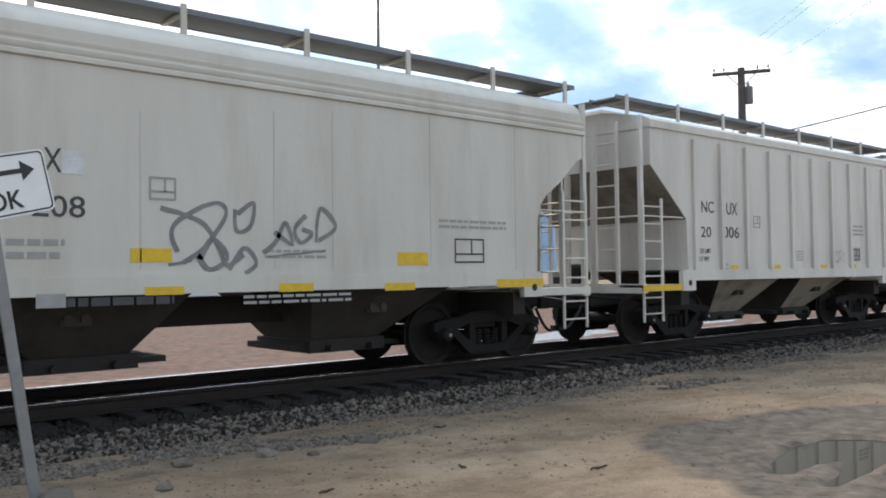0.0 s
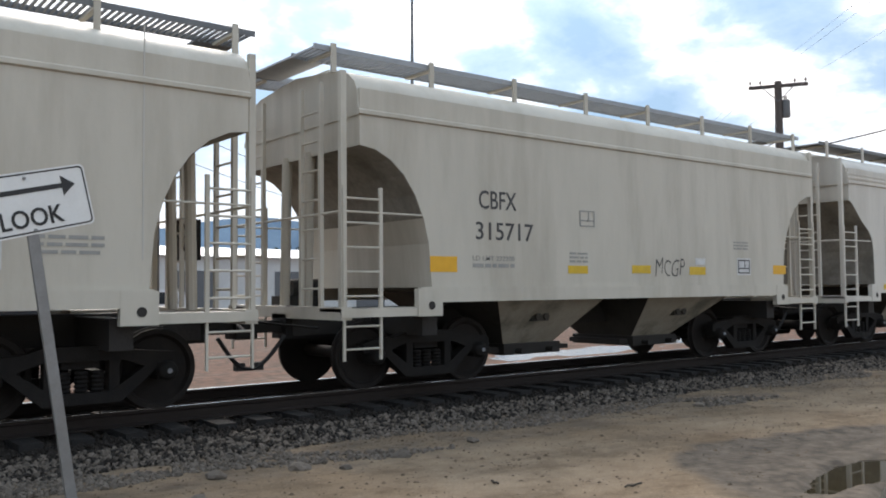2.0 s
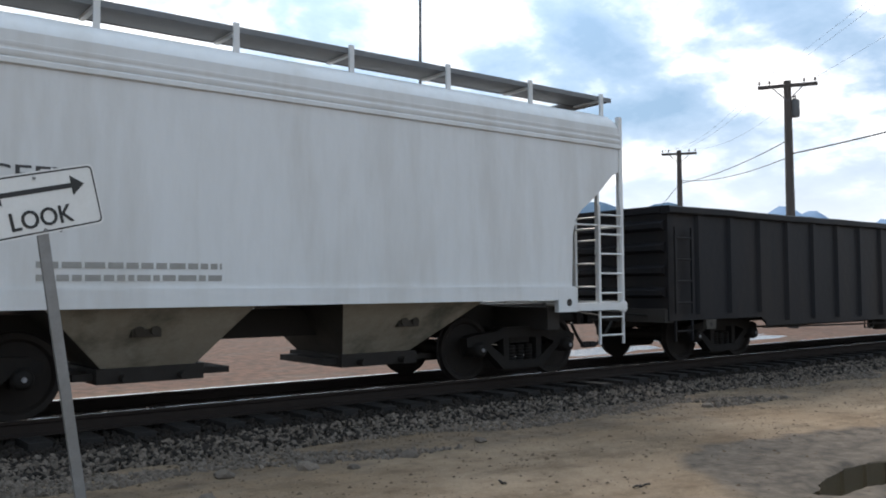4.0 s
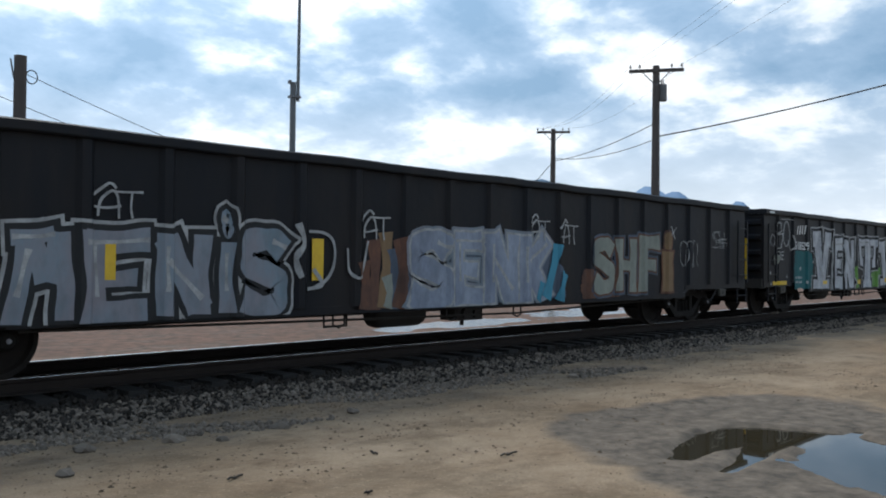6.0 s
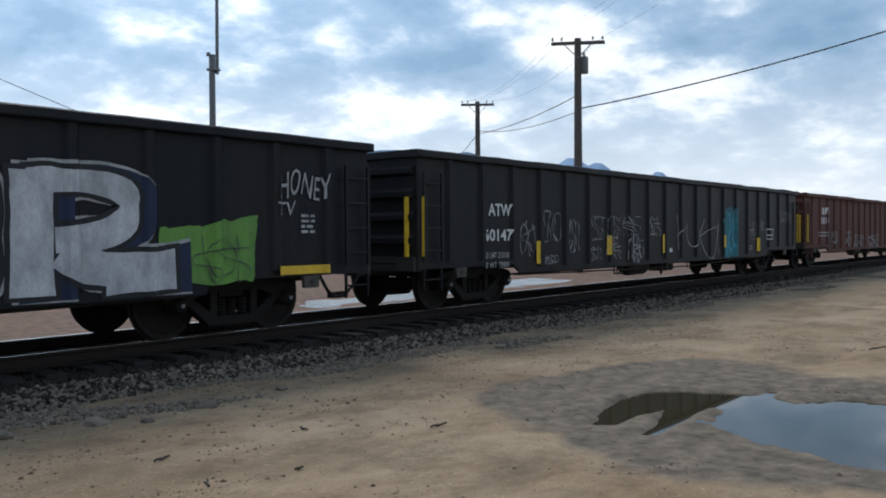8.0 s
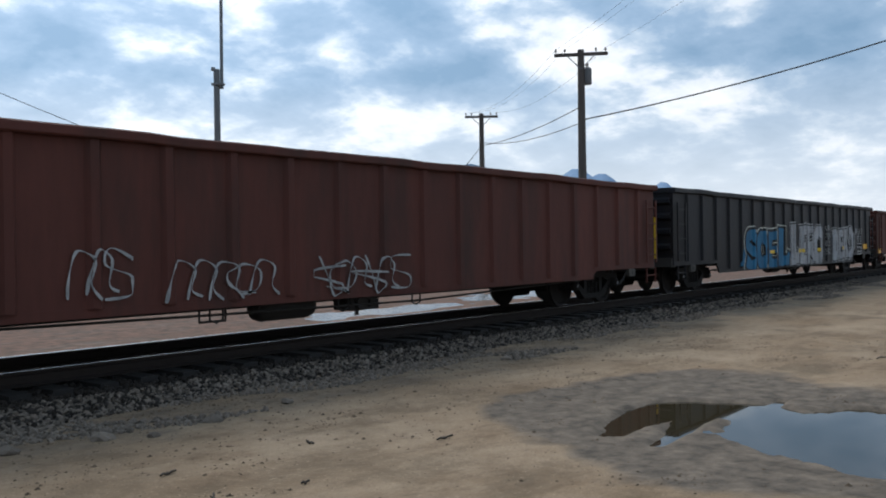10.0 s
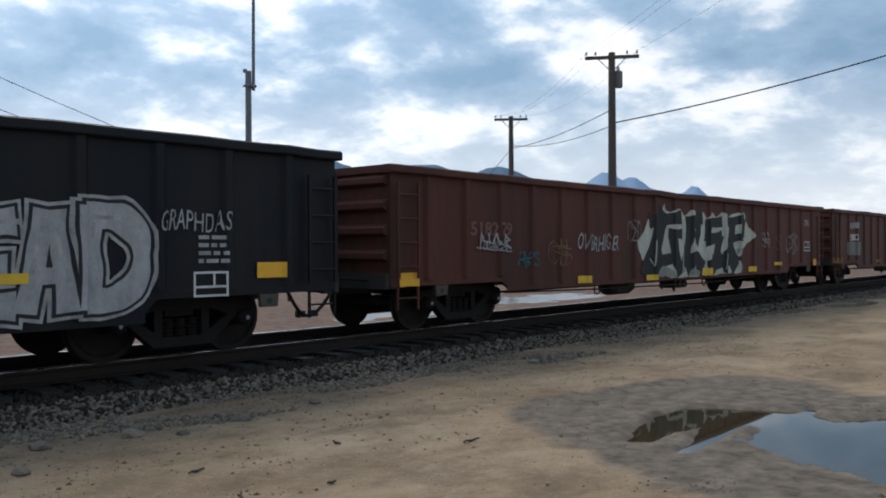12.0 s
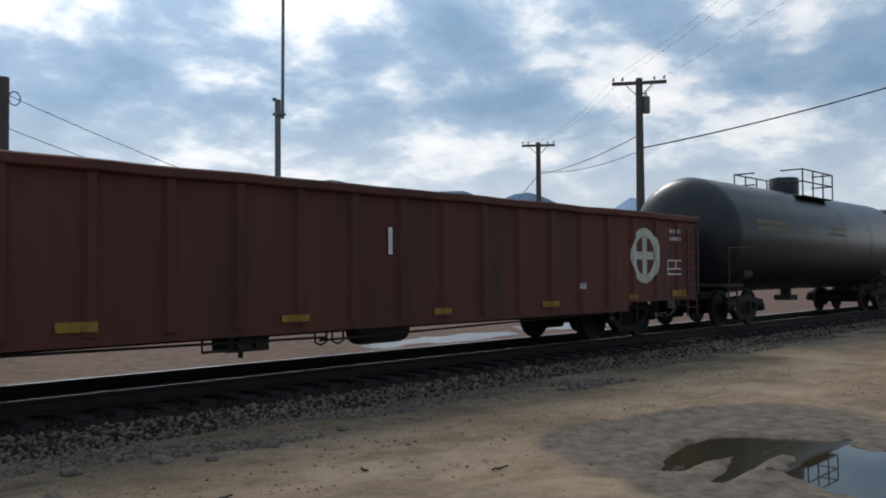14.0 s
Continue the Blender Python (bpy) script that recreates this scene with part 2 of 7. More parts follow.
def words(text, size, mat, bold=0.0, shear=0.0, space=1.0, depth=0.002):
    """A flat mesh of letters, upright in x and z, its lower left corner at the origin."""
    cu = bpy.data.curves.new("letters", "FONT")
    cu.body, cu.size, cu.offset, cu.extrude, cu.shear, cu.space_character = text, size, bold, depth, shear, space
    cu.resolution_u = 3
    ob = new("letters", cu)
    me = bpy.data.meshes.new_from_object(ob.evaluated_get(bpy.context.evaluated_depsgraph_get()))
    bpy.data.objects.remove(ob)
    me.transform(pose(0, 0, 0, 90, 0, 0))
    me.materials.clear()
    me.materials.append(mat)
    return me


def fitted(me, width, height):
    """Stretches a letter mesh to a width and height."""
    xs, zs = [v.co.x for v in me.vertices], [v.co.z for v in me.vertices]
    m = Matrix.Diagonal((width / (max(xs) - min(xs)), 1, height / (max(zs) - min(zs)), 1)) @ Matrix.Translation((-min(xs), 0, -min(zs)))
    me.transform(m)
    return me


# ---- the ground ----
M_DIRT = material("tan_dirt", (0.238, 0.180, 0.124), 0.95, scale=0.6, amount=0.95, second=(0.160, 0.110, 0.068), grime=(0.098, 0.072, 0.047), grime_amount=0.8, grime_scale=0.95, stretch=(0.75, 1, 1), bump=1.0, bump_scale=11, spec=0.08, speck=0.5)
M_BALLAST = material("grey_ballast_bed", (0.060, 0.048, 0.038), 0.95, scale=9, amount=0.9, second=(0.028, 0.024, 0.02), bump=1.0, bump_scale=22, spec=0.1)
M_DARKSTONE = material("dark_track_stone", (0.030, 0.025, 0.021), 0.85, scale=14, amount=0.5, bump=0.4, bump_scale=40, jitter=0.6, spec=0.15)
M_STONE = material("crushed_stone", (0.166, 0.138, 0.112), 0.9, scale=14, amount=0.5, bump=0.4, bump_scale=40, jitter=0.95, spec=0.15)
M_TIE = material("creosoted_timber", (0.011, 0.0095, 0.0085), 0.85, scale=5, stretch=(6, 1, 6), amount=0.7, second=(0.017, 0.0145, 0.0125), bump=0.5, bump_scale=30)
M_RAILSTEEL = material("rusty_rail_steel", (0.026, 0.020, 0.017), 0.85, scale=8, amount=0.5, spec=0.15)
M_RAILTOP = material("polished_rail_top", (0.62, 0.61, 0.60), 0.22, metal=1.0, scale=3, amount=0.15)
M_CLOD = material("brown_dirt_clod", (0.125, 0.092, 0.064), 0.95, scale=14, amount=0.5, jitter=0.8, spec=0.05)
M_STICK = material("dark_twig_bark", (0.03, 0.024, 0.018), 0.9, scale=20, amount=0.5)


def water_material():
    m = bpy.data.materials.new("puddle_water")
    m.use_nodes = True
    N, L = m.node_tree.nodes.new, m.node_tree.links.new
    b = m.node_tree.nodes["Principled BSDF"]
    b.inputs["Base Color"].default_value = (0.026, 0.021, 0.012, 1)
    b.inputs["Roughness"].default_value = 0.02
    b.inputs["IOR"].default_value = 1.333
    b.inputs["Specular IOR Level"].default_value = 0.5
    n, bp = N("ShaderNodeTexNoise"), N("ShaderNodeBump")
    n.inputs["Scale"].default_value = 2.5
    bp.inputs["Strength"].default_value, bp.inputs["Distance"].default_value = 0.03, 0.01
    L(n.outputs["Fac"], bp.inputs["Height"]), L(bp.outputs[0], b.inputs["Normal"])
    return m


M_WATER = water_material()
M_POOL = material("wind_ruffled_water", (0.10, 0.09, 0.075), 0.2, scale=1.5, amount=0.6, second=(0.07, 0.055, 0.045), bump=0.5, bump_scale=5, spec=0.6)


def ground_material():
    """Tan dirt that turns to damp mud and to red gravel by two masks."""
    m = M_DIRT
    nt = m.node_tree
    N, L = nt.nodes.new, nt.links.new
    b = nt.nodes["Principled BSDF"]
    tc = N("ShaderNodeTexCoord")
    n = N("ShaderNodeTexNoise")
    n.inputs["Scale"].default_value, n.inputs["Detail"].default_value = 2.2, 9
    L(tc.outputs["Object"], n.inputs["Vector"])

    fine = N("ShaderNodeTexNoise")
    fine.inputs["Scale"].default_value, fine.inputs["Detail"].default_value, fine.inputs["Roughness"].default_value = 4.5, 10, 0.68
    L(tc.outputs["Object"], fine.inputs["Vector"])

    def ramp(fac, lo, hi, a, c):
        r = N("ShaderNodeValToRGB")
        e = r.color_ramp.elements
        e[0].position, e[0].color, e[1].position, e[1].color = lo, (*a, 1), hi, (*c, 1)
        L(fac, r.inputs[0])
        return r.outputs[0]

    def mask(name, spread):
        at = N("ShaderNodeAttribute")
        at.attribute_name = name
        ma, mb = N("ShaderNodeMath"), N("ShaderNodeMapRange")
        ma.operation = "MULTIPLY_ADD"
        ma.inputs[1].default_value = spread
        L(n.outputs["Fac"], ma.inputs[0]), L(at.outputs["Fac"], ma.inputs[2])
        mb.inputs[1].default_value, mb.inputs[2].default_value = spread * 0.5 + 0.12, spread * 0.5 + 0.62
        L(ma.outputs[0], mb.inputs[0])
        return mb.outputs[0]

    def mixed(fac, a, c):
        x = N("ShaderNodeMix")
        x.data_type = "RGBA"
        L(fac, x.inputs[0]), L(a, x.inputs[6]), L(c, x.inputs[7])
        return x.outputs[2]

    # darker brown litter and trodden streaks along the track
    mp, st = N("ShaderNodeMapping"), N("ShaderNodeTexNoise")
    mp.inputs["Scale"].default_value = (0.75, 1.35, 1)
    st.inputs["Scale"].default_value, st.inputs["Detail"].default_value, st.inputs["Roughness"].default_value = 0.9, 12, 0.72
    L(tc.outputs["Object"], mp.inputs[0]), L(mp.outputs[0], st.inputs["Vector"])
    streak = N("ShaderNodeMapRange")
    streak.inputs[1].default_value, streak.inputs[2].default_value, streak.inputs[4].default_value = 0.50, 0.64, 0.7
    L(st.outputs["Fac"], streak.inputs[0])
    wet, red = mask("wetness", 0.9), mask("red_gravel", 0.5)
    base = b.inputs["Base Color"].links[0].from_socket
    brown = ramp(fine.outputs["Fac"], 0.4, 0.62, (0.085, 0.058, 0.036), (0.165, 0.116, 0.074))
    base = mixed(streak.outputs[0], base, brown)
    mud = ramp(fine.outputs["Fac"], 0.36, 0.66, (0.050, 0.041, 0.032), (0.135, 0.108, 0.082))
    gravel = mixed(streak.outputs[0], ramp(fine.outputs["Fac"], 0.36, 0.64, (0.055, 0.042, 0.033), (0.150, 0.084, 0.060)), ramp(fine.outputs["Fac"], 0.36, 0.64, (0.050, 0.044, 0.038), (0.130, 0.108, 0.090)))
    L(mixed(wet, mixed(red, base, gravel), mud), b.inputs["Base Color"])
    ro = N("ShaderNodeMapRange")
    ro.inputs[3].default_value, ro.inputs[4].default_value = 0.95, 0.78
    L(wet, ro.inputs[0]), L(ro.outputs[0], b.inputs["Roughness"])
    return m


M_GROUND = ground_material()


def blob(x, y, cx, cy, rx, ry, turn=0.0):
    """Above 0 inside an ellipse, 1 at its middle."""
    c, s = math.cos(radians(turn)), math.sin(radians(turn))
    dx, dy = x - cx, y - cy
    return 1 - math.hypot((dx * c + dy * s) / rx, (dy * c - dx * s) / ry)


def reach(x, y, line):
    """How far a place lies inside a winding band: line holds x, y and half the width."""
    best = -9.0
    for (xa, ya, ra), (xb, yb, rb) in zip(line, line[1:]):
        dx, dy = xb - xa, yb - ya
        t = min(1, max(0, ((x - xa) * dx + (y - ya) * dy) / (dx * dx + dy * dy)))
        best = max(best, ra + (rb - ra) * t - math.hypot(x - xa - t * dx, y - ya - t * dy))
    return best


ARM = [(6.84, 3.70, 0.11), (7.3, 3.82, 0.18), (8.0, 3.84, 0.30), (8.42, 3.74, 0.40), (8.6, 3.1, 0.50)]
TAIL = [(6.70, 3.22, 0.045), (7.1, 3.25, 0.08), (7.55, 3.34, 0.12), (8.1, 3.45, 0.22)]
HORN = [(8.7, 3.05, 0.25), (9.3, 3.02, 0.05)]


def pond(x, y):
    """How far a place lies inside the near puddle, about in metres."""
    if not (4.5 < x < 11 and -2.5 < y < 5.5):
        return -1.0
    w = noise.noise((x * 1.6, y * 1.6, 0.3)) * 0.07 + noise.noise((x * 5, y * 5, 1.3)) * 0.045 + noise.noise((x * 13, y * 13, 2.3)) * 0.03
    main = blob(x, y, 8.12, 1.1, 1.40, 2.1, 6) * 1.2
    return max(main + w * 1.6, reach(x, y, ARM) + w, reach(x, y, TAIL) + w * 0.5, reach(x, y, HORN) + w * 0.6)


def damp(x, y):
    """How far a place lies inside the damp mud round the puddle."""
    w = noise.noise((x * 0.8, y * 0.8, 5.3)) * 0.20 + noise.noise((x * 3, y * 3, 2.3)) * 0.10
    return max(blob(x, y, 8.25, 1.9, 2.5, 3.3, 12), blob(x, y, 8.7, 4.05, 2.35, 1.35, -8)) + w


def height(x, y):
    d = min(max(damp(x, y) * 2.5, 0), 1)
    h = 0.018 * noise.noise((x * 0.45, y * 0.45, 0)) + 0.009 * noise.noise((x * 2.1, y * 2.1, 4)) + 0.004 * noise.noise((x * 7, y * 7, 4))
    for k in (3.2, 4.9):      # two worn wheel ruts along the track
        h -= 0.018 * math.exp(-((y - k - 0.25 * noise.noise((x * 0.12, k, 0))) / 0.22) ** 2)
    h *= 1 - 0.85 * d
    h -= 0.02 * d + 0.065 * min(max((pond(x, y) + 0.06) * 7, 0), 1)
    return h


def make_ground():
    def axis(a, b, fine0, fine1, step, medium, grow=1.45):
        left, right, s = [fine0], [fine1 + 0.4 * i for i in range(medium + 1)], step
        while left[-1] > a:
            s *= grow
            left.append(max(a, left[-1] - s))
        s = 0.4
        while right[-1] < b:
            s *= grow
            right.append(min(b, right[-1] + s))
        n = round((fine1 - fine0) / step)
        return left[::-1][:-1] + [fine0 + (fine1 - fine0) * i / n for i in range(n + 1)] + right[1:]

    xs, ys = axis(-2600, 2600, 0.5, 13.5, 0.05, 45), axis(-600, 3200, -0.6, 8.6, 0.05, 28)
    v, f = [], []
    for y in ys:
        for x in xs:
            z = 0.0
            if -30 < x < 60 and -12 < y < 8.9:
                z = height(x, y)
            elif y >= 8.9:
                z = -0.05 if y < 13 else -0.05 + 0.05 * noise.noise((x * 0.1, y * 0.1, 0))
                far_pool = -0.12 + max(blob(x, y, 17.5, 16.2, 4.2, 1.1, 4), blob(x, y, 25.5, 17.2, 4.0, 1.5, 5), blob(x, y, 36, 33, 8, 3, 0)) + 0.5 * noise.noise((x * 0.8, y * 1.3, 11)) + 0.3 * noise.noise((x * 1.9, y * 2.6, 3))
                z -= 0.10 * min(max(far_pool * 3, 0), 1)
            v.append((x, y, z))
    nx = len(xs)
    for j in range(len(ys) - 1):
        for i in range(nx - 1):
            f.append((j * nx + i, j * nx + i + 1, (j + 1) * nx + i + 1, (j + 1) * nx + i))
    me = bpy.data.meshes.new("ground")
    me.from_pydata(v, [], f)
    wet = me.attributes.new("wetness", "FLOAT", "POINT")
    wet.data.foreach_set("value", [min(1, max(0, damp(x, y) * 4.2 + 0.36, 0.34 * min(1, (y - 6.3) / 0.9))) if y < 8.9 and -12 < x < 40 else 0.0 for x, y, z in v])
    red = me.attributes.new("red_gravel", "FLOAT", "POINT")
    red.data.foreach_set("value", [min(1, max(0, (y - 13.2) * 0.4)) * min(1, max(0, (70 + 12 * noise.noise((x * 0.02, 0, 0)) - y) / 12)) for x, y, z in v])
    me.materials.append(M_GROUND)
    me.polygons.foreach_set("use_smooth", [True] * len(f))
    tagged(new("ground", me), "tan packed dirt ground with damp grey mud and ruts", "ground", kind="structure")


def make_water():
    s = Shape().add([(4.5, -3, -0.052), (12, -3, -0.052), (12, 5, -0.052), (4.5, 5, -0.052)], [(0, 1, 2, 3)])
    single("puddle_water", s, M_WATER, "shallow still puddle mirroring clouds and train", "puddle", kind="structure")
    s = Shape().add([(8, 14.4, -0.085), (50, 14.4, -0.085), (50, 40, -0.085), (8, 40, -0.085)], [(0, 1, 2, 3)])
    single("pool_water", s, M_POOL, "rain pools on the red gravel beyond the track", "puddle", kind="structure")


def ballast_top(y):
    """Height of the gravel across the track."""
    d = abs(y - TRACK)
    return 0.085 if d < 1.45 else max(-0.05, 0.085 - (d - 1.45) * 0.10)


def make_track():
    # gravel bed, its edges ragged
    xs = [-40 + i * 0.25 for i in range(480)] + [80 + 6 * i for i in range(1, 90)]
    ys = [7.0 + 0.16 * i for i in range(46)]
    v, f = [], []
    for x in xs:
        for y in ys:
            z = ballast_top(y) + 0.02 * noise.noise((x * 2.6, y * 2.6, 0)) + 0.012 * noise.noise((x * 6, y * 6, 0)) - 0.012
            z -= 0.10 * max(0.0, noise.noise((x * 0.35, y * 0.5, 7))) * (1 if y < 8.4 else 0) + (0.05 if y < 7.3 else 0)
            v.append((x, y, z))
    n = len(ys)
    for i in range(len(xs) - 1):
        for j in range(n - 1):
            f.append((i * n + j, (i + 1) * n + j, (i + 1) * n + j + 1, i * n + j + 1))
    me = bpy.data.meshes.new("ballast_bed")
    me.from_pydata(v, [], f)
    me.materials.append(M_BALLAST)
    tagged(new("ballast_bed", me), "grey crushed stone ballast bed under the track", "ballast", kind="structure")

    track = thing("railway_track", "single railway track on dark timber sleepers in ballast", "railway track")
    track["kind"] = "structure"
    for side in (-1, 1):
        y = TRACK + side * 0.752
        rail = Shape()
        poly = [(-0.07, 0), (0.07, 0), (0.07, 0.012), (0.012, 0.035), (0.010, 0.12), (0.037, 0.135), (0.037, 0.168), (-0.037, 0.168), (-0.037, 0.135), (-0.010, 0.12), (-0.012, 0.035), (-0.07, 0.012)]
        for a, b in ((-60, 60), (60.006, 620)):
            rail.prism_x([(y + p, RAIL - 0.17 + q) for p, q in poly], a, b)
        r = part("rail", rail, M_RAILSTEEL, track, "rusty steel rail")
        part("running_surface", Shape().box(-60, 620, y - (0.005 if side < 0 else 0.030), y + (0.013 if side < 0 else 0.034), RAIL - 0.002, RAIL + 0.002), M_RAILTOP, r, "bright polished rail head")
    sleeper = Shape().box(-0.115, 0.115, -1.3, 1.3, -0.17, 0).mesh("sleeper", M_TIE)
    for i in range(150):
        x = -14 + 0.52 * i
        part("sleeper", sleeper, M_TIE, track, at=pose(x, TRACK + random.uniform(-0.06, 0.06), RAIL - 0.172 + random.uniform(-0.012, 0.004), 0, 0, random.uniform(-1.2, 1.2)))
    # stones of the near shoulder
    protos = []
    for k in range(7):
        bm = bmesh.new()
        bmesh.ops.create_icosphere(bm, subdivisions=1, radius=1.0)
        for p in bm.verts:
            p.co *= random.uniform(0.62, 1.1)
            p.co.z *= 0.75
        protos.append(([p.co.copy() for p in bm.verts], [tuple(q.index for q in fa.verts) for fa in bm.faces]))
        bm.free()

    def scatter(name, count, xr, yr, size, label, mat, sit=0.35):
        v, f = [], []
        for _ in range(count):
            x = xr[0] + (xr[1] - xr[0]) * random.random() ** 1.5
            y = random.uniform(*yr)
            if y < 8.2 and noise.noise((x * 0.6, y * 1.2, 3)) < (8.1 - y) * 0.62 - 0.25:
                continue
            if y > 9.24 and abs((x + 14 + 0.26) % 0.52 - 0.26) < 0.15:
                continue
            r = random.uniform(*size) * (1.0 + 0.7 * (random.random() ** 6))
            pv, pf = random.choice(protos)
            rot = Euler((random.uniform(0, 6), random.uniform(0, 6), random.uniform(0, 6))).to_matrix()
            z = max(ballast_top(y), height(x, y) - 0.01) + r * sit
            k = len(v)
            v += [tuple(rot @ c * r + Vector((x, y, z))) for c in pv]
            f += [tuple(i + k for i in q) for q in pf]
        me = bpy.data.meshes.new(name)
        me.from_pydata(v, [], f)
        me.materials.append(mat)
        tagged(new(name, me), label, "stones", kind="stuff")

    scatter("ballast_stones", 27000, (0.5, 36), (7.0, 8.95), (0.015, 0.034), "loose grey crushed ballast stones beside the rail", M_STONE)
    # stones nearer the rails are darker than those of the shoulder
    scatter("oily_stones", 17000, (0.5, 36), (8.15, 10.1), (0.016, 0.034), "darker ballast stones round the sleeper ends", M_DARKSTONE)
    scatter("crib_stones", 3500, (0.5, 30), (9.9, 12.6), (0.022, 0.04), "dark ballast stones between the sleepers", M_DARKSTONE)


def ground_bits():
    """Single stones, sticks and clods on the dirt."""
    for x, y, r in ((3.96, 7.15, 0.10), (1.98, 6.75, 0.14), (5.0, 7.0, 0.085), (2.75, 6.6, 0.07), (3.2, 7.3, 0.09), (4.3, 6.9, 0.06), (10.2, 7.2, 0.08), (1.2, 6.9, 0.09), (6.1, 7.2, 0.07)):
        bm = bmesh.new()
        bmesh.ops.create_icosphere(bm, subdivisions=2, radius=r)
        for p in bm.verts:
            p.co *= 1 + 0.45 * noise.noise(p.co * (1.1 / r) + Vector((x, y, 0)))
            p.co.z *= 0.55
        me = bpy.data.meshes.new("stone")
        bm.to_mesh(me)
        bm.free()
        me.materials.append(M_STONE)
        ob = tagged(new("stone", me), "pale grey stone lying on the dirt", "stone", "stones on the dirt")
        ob.location = (x, y, max(height(x, y), ballast_top(y)) + r * 0.2)
    for x, y, l, a in ((5.75, 4.72, 0.20, 0), (3.45, 4.83, 0.16, 60), (13.4, 2.9, 0.5, -10), (3.1, 4.3, 0.10, 20), (4.05, 4.6, 0.07, 0), (4.9, 5.5, 0.12, 80), (3.6, 5.6, 0.15, 15)):
        s = Shape()
        pts = [Vector((l * (t - 0.5), 0.04 * l * math.sin(5 * t), 0.008 * math.sin(9 * t))) for t in (0, 0.25, 0.5, 0.75, 1)]
        s.line(pts, 0.009, 6)
        s.tube(pts[2], pts[2] + Vector((l * 0.12, l * 0.12, 0.012)), 0.006, 5)
        ob = single("stick", s, M_STICK, "short dark stick lying on the dirt", "stick", "sticks on the dirt")
        ob.matrix_basis = pose(x, y, height(x, y) + 0.014, 0, 0, a)
    # crumbs of gravel and clods
    v, f = [], []
    for _ in range(46000):
        x, y = random.uniform(0.6, 16), random.uniform(0.6, 8.2)
        if random.random() > 0.02 + (y / 8.2) ** 4 * 0.35 + 1.5 * max(0, noise.noise((x * 1.1, y * 1.6, 8.8)) - 0.22) or pond(x, y) > -0.15:
            continue
        r = random.uniform(0.003, 0.009) * (1 + 1.8 * random.random() ** 6)
        k, z = len(v), height(x, y)
        v += [(x - r, y - r * 0.8, z - 0.002), (x + r, y - r, z - 0.002), (x + r * 0.9, y + r, z - 0.002), (x - r, y + r, z - 0.002), (x + r * 0.2, y, z + r * 0.9)]
        f += [(k, k + 1, k + 4), (k + 1, k + 2, k + 4), (k + 2, k + 3, k + 4), (k + 3, k, k + 4)]
    me = bpy.data.meshes.new("gravel_crumbs")
    me.from_pydata(v, [], f)
    me.materials.append(M_CLOD)
    tagged(new("gravel_crumbs", me), "scattered small gravel crumbs on the dirt", "gravel", kind="stuff")


make_ground()
make_water()
make_track()
ground_bits()

# ---- poles, wires, sign ----
M_POLE = material("weathered_pole_timber", (0.060, 0.050, 0.045), 0.9, scale=6, stretch=(1, 1, 0.08), amount=0.7, second=(0.10, 0.085, 0.075), bump=0.4, bump_scale=30)
M_STEELPOLE = material("grey_steel_pole", (0.13, 0.135, 0.14), 0.5, metal=0.5, scale=4, amount=0.4)
M_INSUL = material("brown_porcelain", (0.12, 0.10, 0.09), 0.3, scale=8, amount=0.3)
M_CAN = material("grey_transformer_paint", (0.12, 0.125, 0.13), 0.5, scale=5, amount=0.4)
M_WIRE = material("black_cable", (0.02, 0.02, 0.022), 0.7, scale=5, amount=0.3)


def utility_pole(x, y, top, r, arm_turn, arm_len, can=True):
    p = thing("utility_pole", "weathered wooden utility pole with crossarm and insulators", "utility pole", "utility poles", pose(x, y, 0))
    part("pole", Shape().tube((0, 0, -0.3), (0, 0, top + 0.15), r * 1.25, 14, r * 0.85), M_POLE, p, smooth=True)
    arm = part("crossarm", Shape().box(-arm_len / 2, arm_len / 2, -0.16, -0.05, top - 0.14, top), M_POLE, p, "wooden crossarm", at=pose(0, 0, 0, 0, 0, arm_turn))
    for k in (-0.47, -0.30, 0.28, 0.46):
        part("insulator", Shape().lathe([(0.012, -0.04), (0.012, 0.06), (0.045, 0.07), (0.055, 0.11), (0.03, 0.15), (0.04, 0.19), (0.0, 0.21)], "z", 10).moved(k * arm_len, -0.105, top), M_INSUL, arm, "porcelain insulator")
    for s in (-1, 1):
        part("brace", Shape().tube((s * 0.62, -0.17, top - 0.1), (0, -0.13, top - 0.72), 0.022, 6), M_STEELPOLE, arm, "flat steel brace")
    if can:
        c = part("transformer", Shape().lathe([(0, -0.62), (0.17, -0.6), (0.19, -0.55), (0.19, 0.05), (0.2, 0.06), (0.16, 0.13), (0, 0.15)], "z", 16).moved(0.26, -0.16, top - 0.75), M_CAN, p, "grey can transformer", smooth=True)
        for k in (-0.07, 0.07):
            part("bushing", Shape().tube((0.26 + k, -0.16, top - 0.65), (0.26 + k, -0.16, top - 0.42), 0.03, 8), M_INSUL, c)
    return p


def stub_pole(x, y, top, r):
    p = thing("timber_post", "thick bare timber post with steel hooks beyond the track", "post", "timber posts", pose(x, y, 0))
    part("post", Shape().tube((0, 0, -0.3), (0, 0, top), r * 1.1, 12, r), M_POLE, p, smooth=True)
    loop = Shape()
    pts = [(r + 0.12 + 0.13 * math.cos(a), 0, top - 0.45 + 0.16 * math.sin(a)) for a in [2 * math.pi * i / 12 for i in range(13)]]
    loop.line(pts, 0.014, 5)
    part("cable_loop", loop, M_WIRE, p, "coiled cable end")
    part("hook", Shape().tube((-r - 0.08, 0, top - 0.1), (-r, 0, top - 0.55), 0.02, 5), M_STEELPOLE, p)


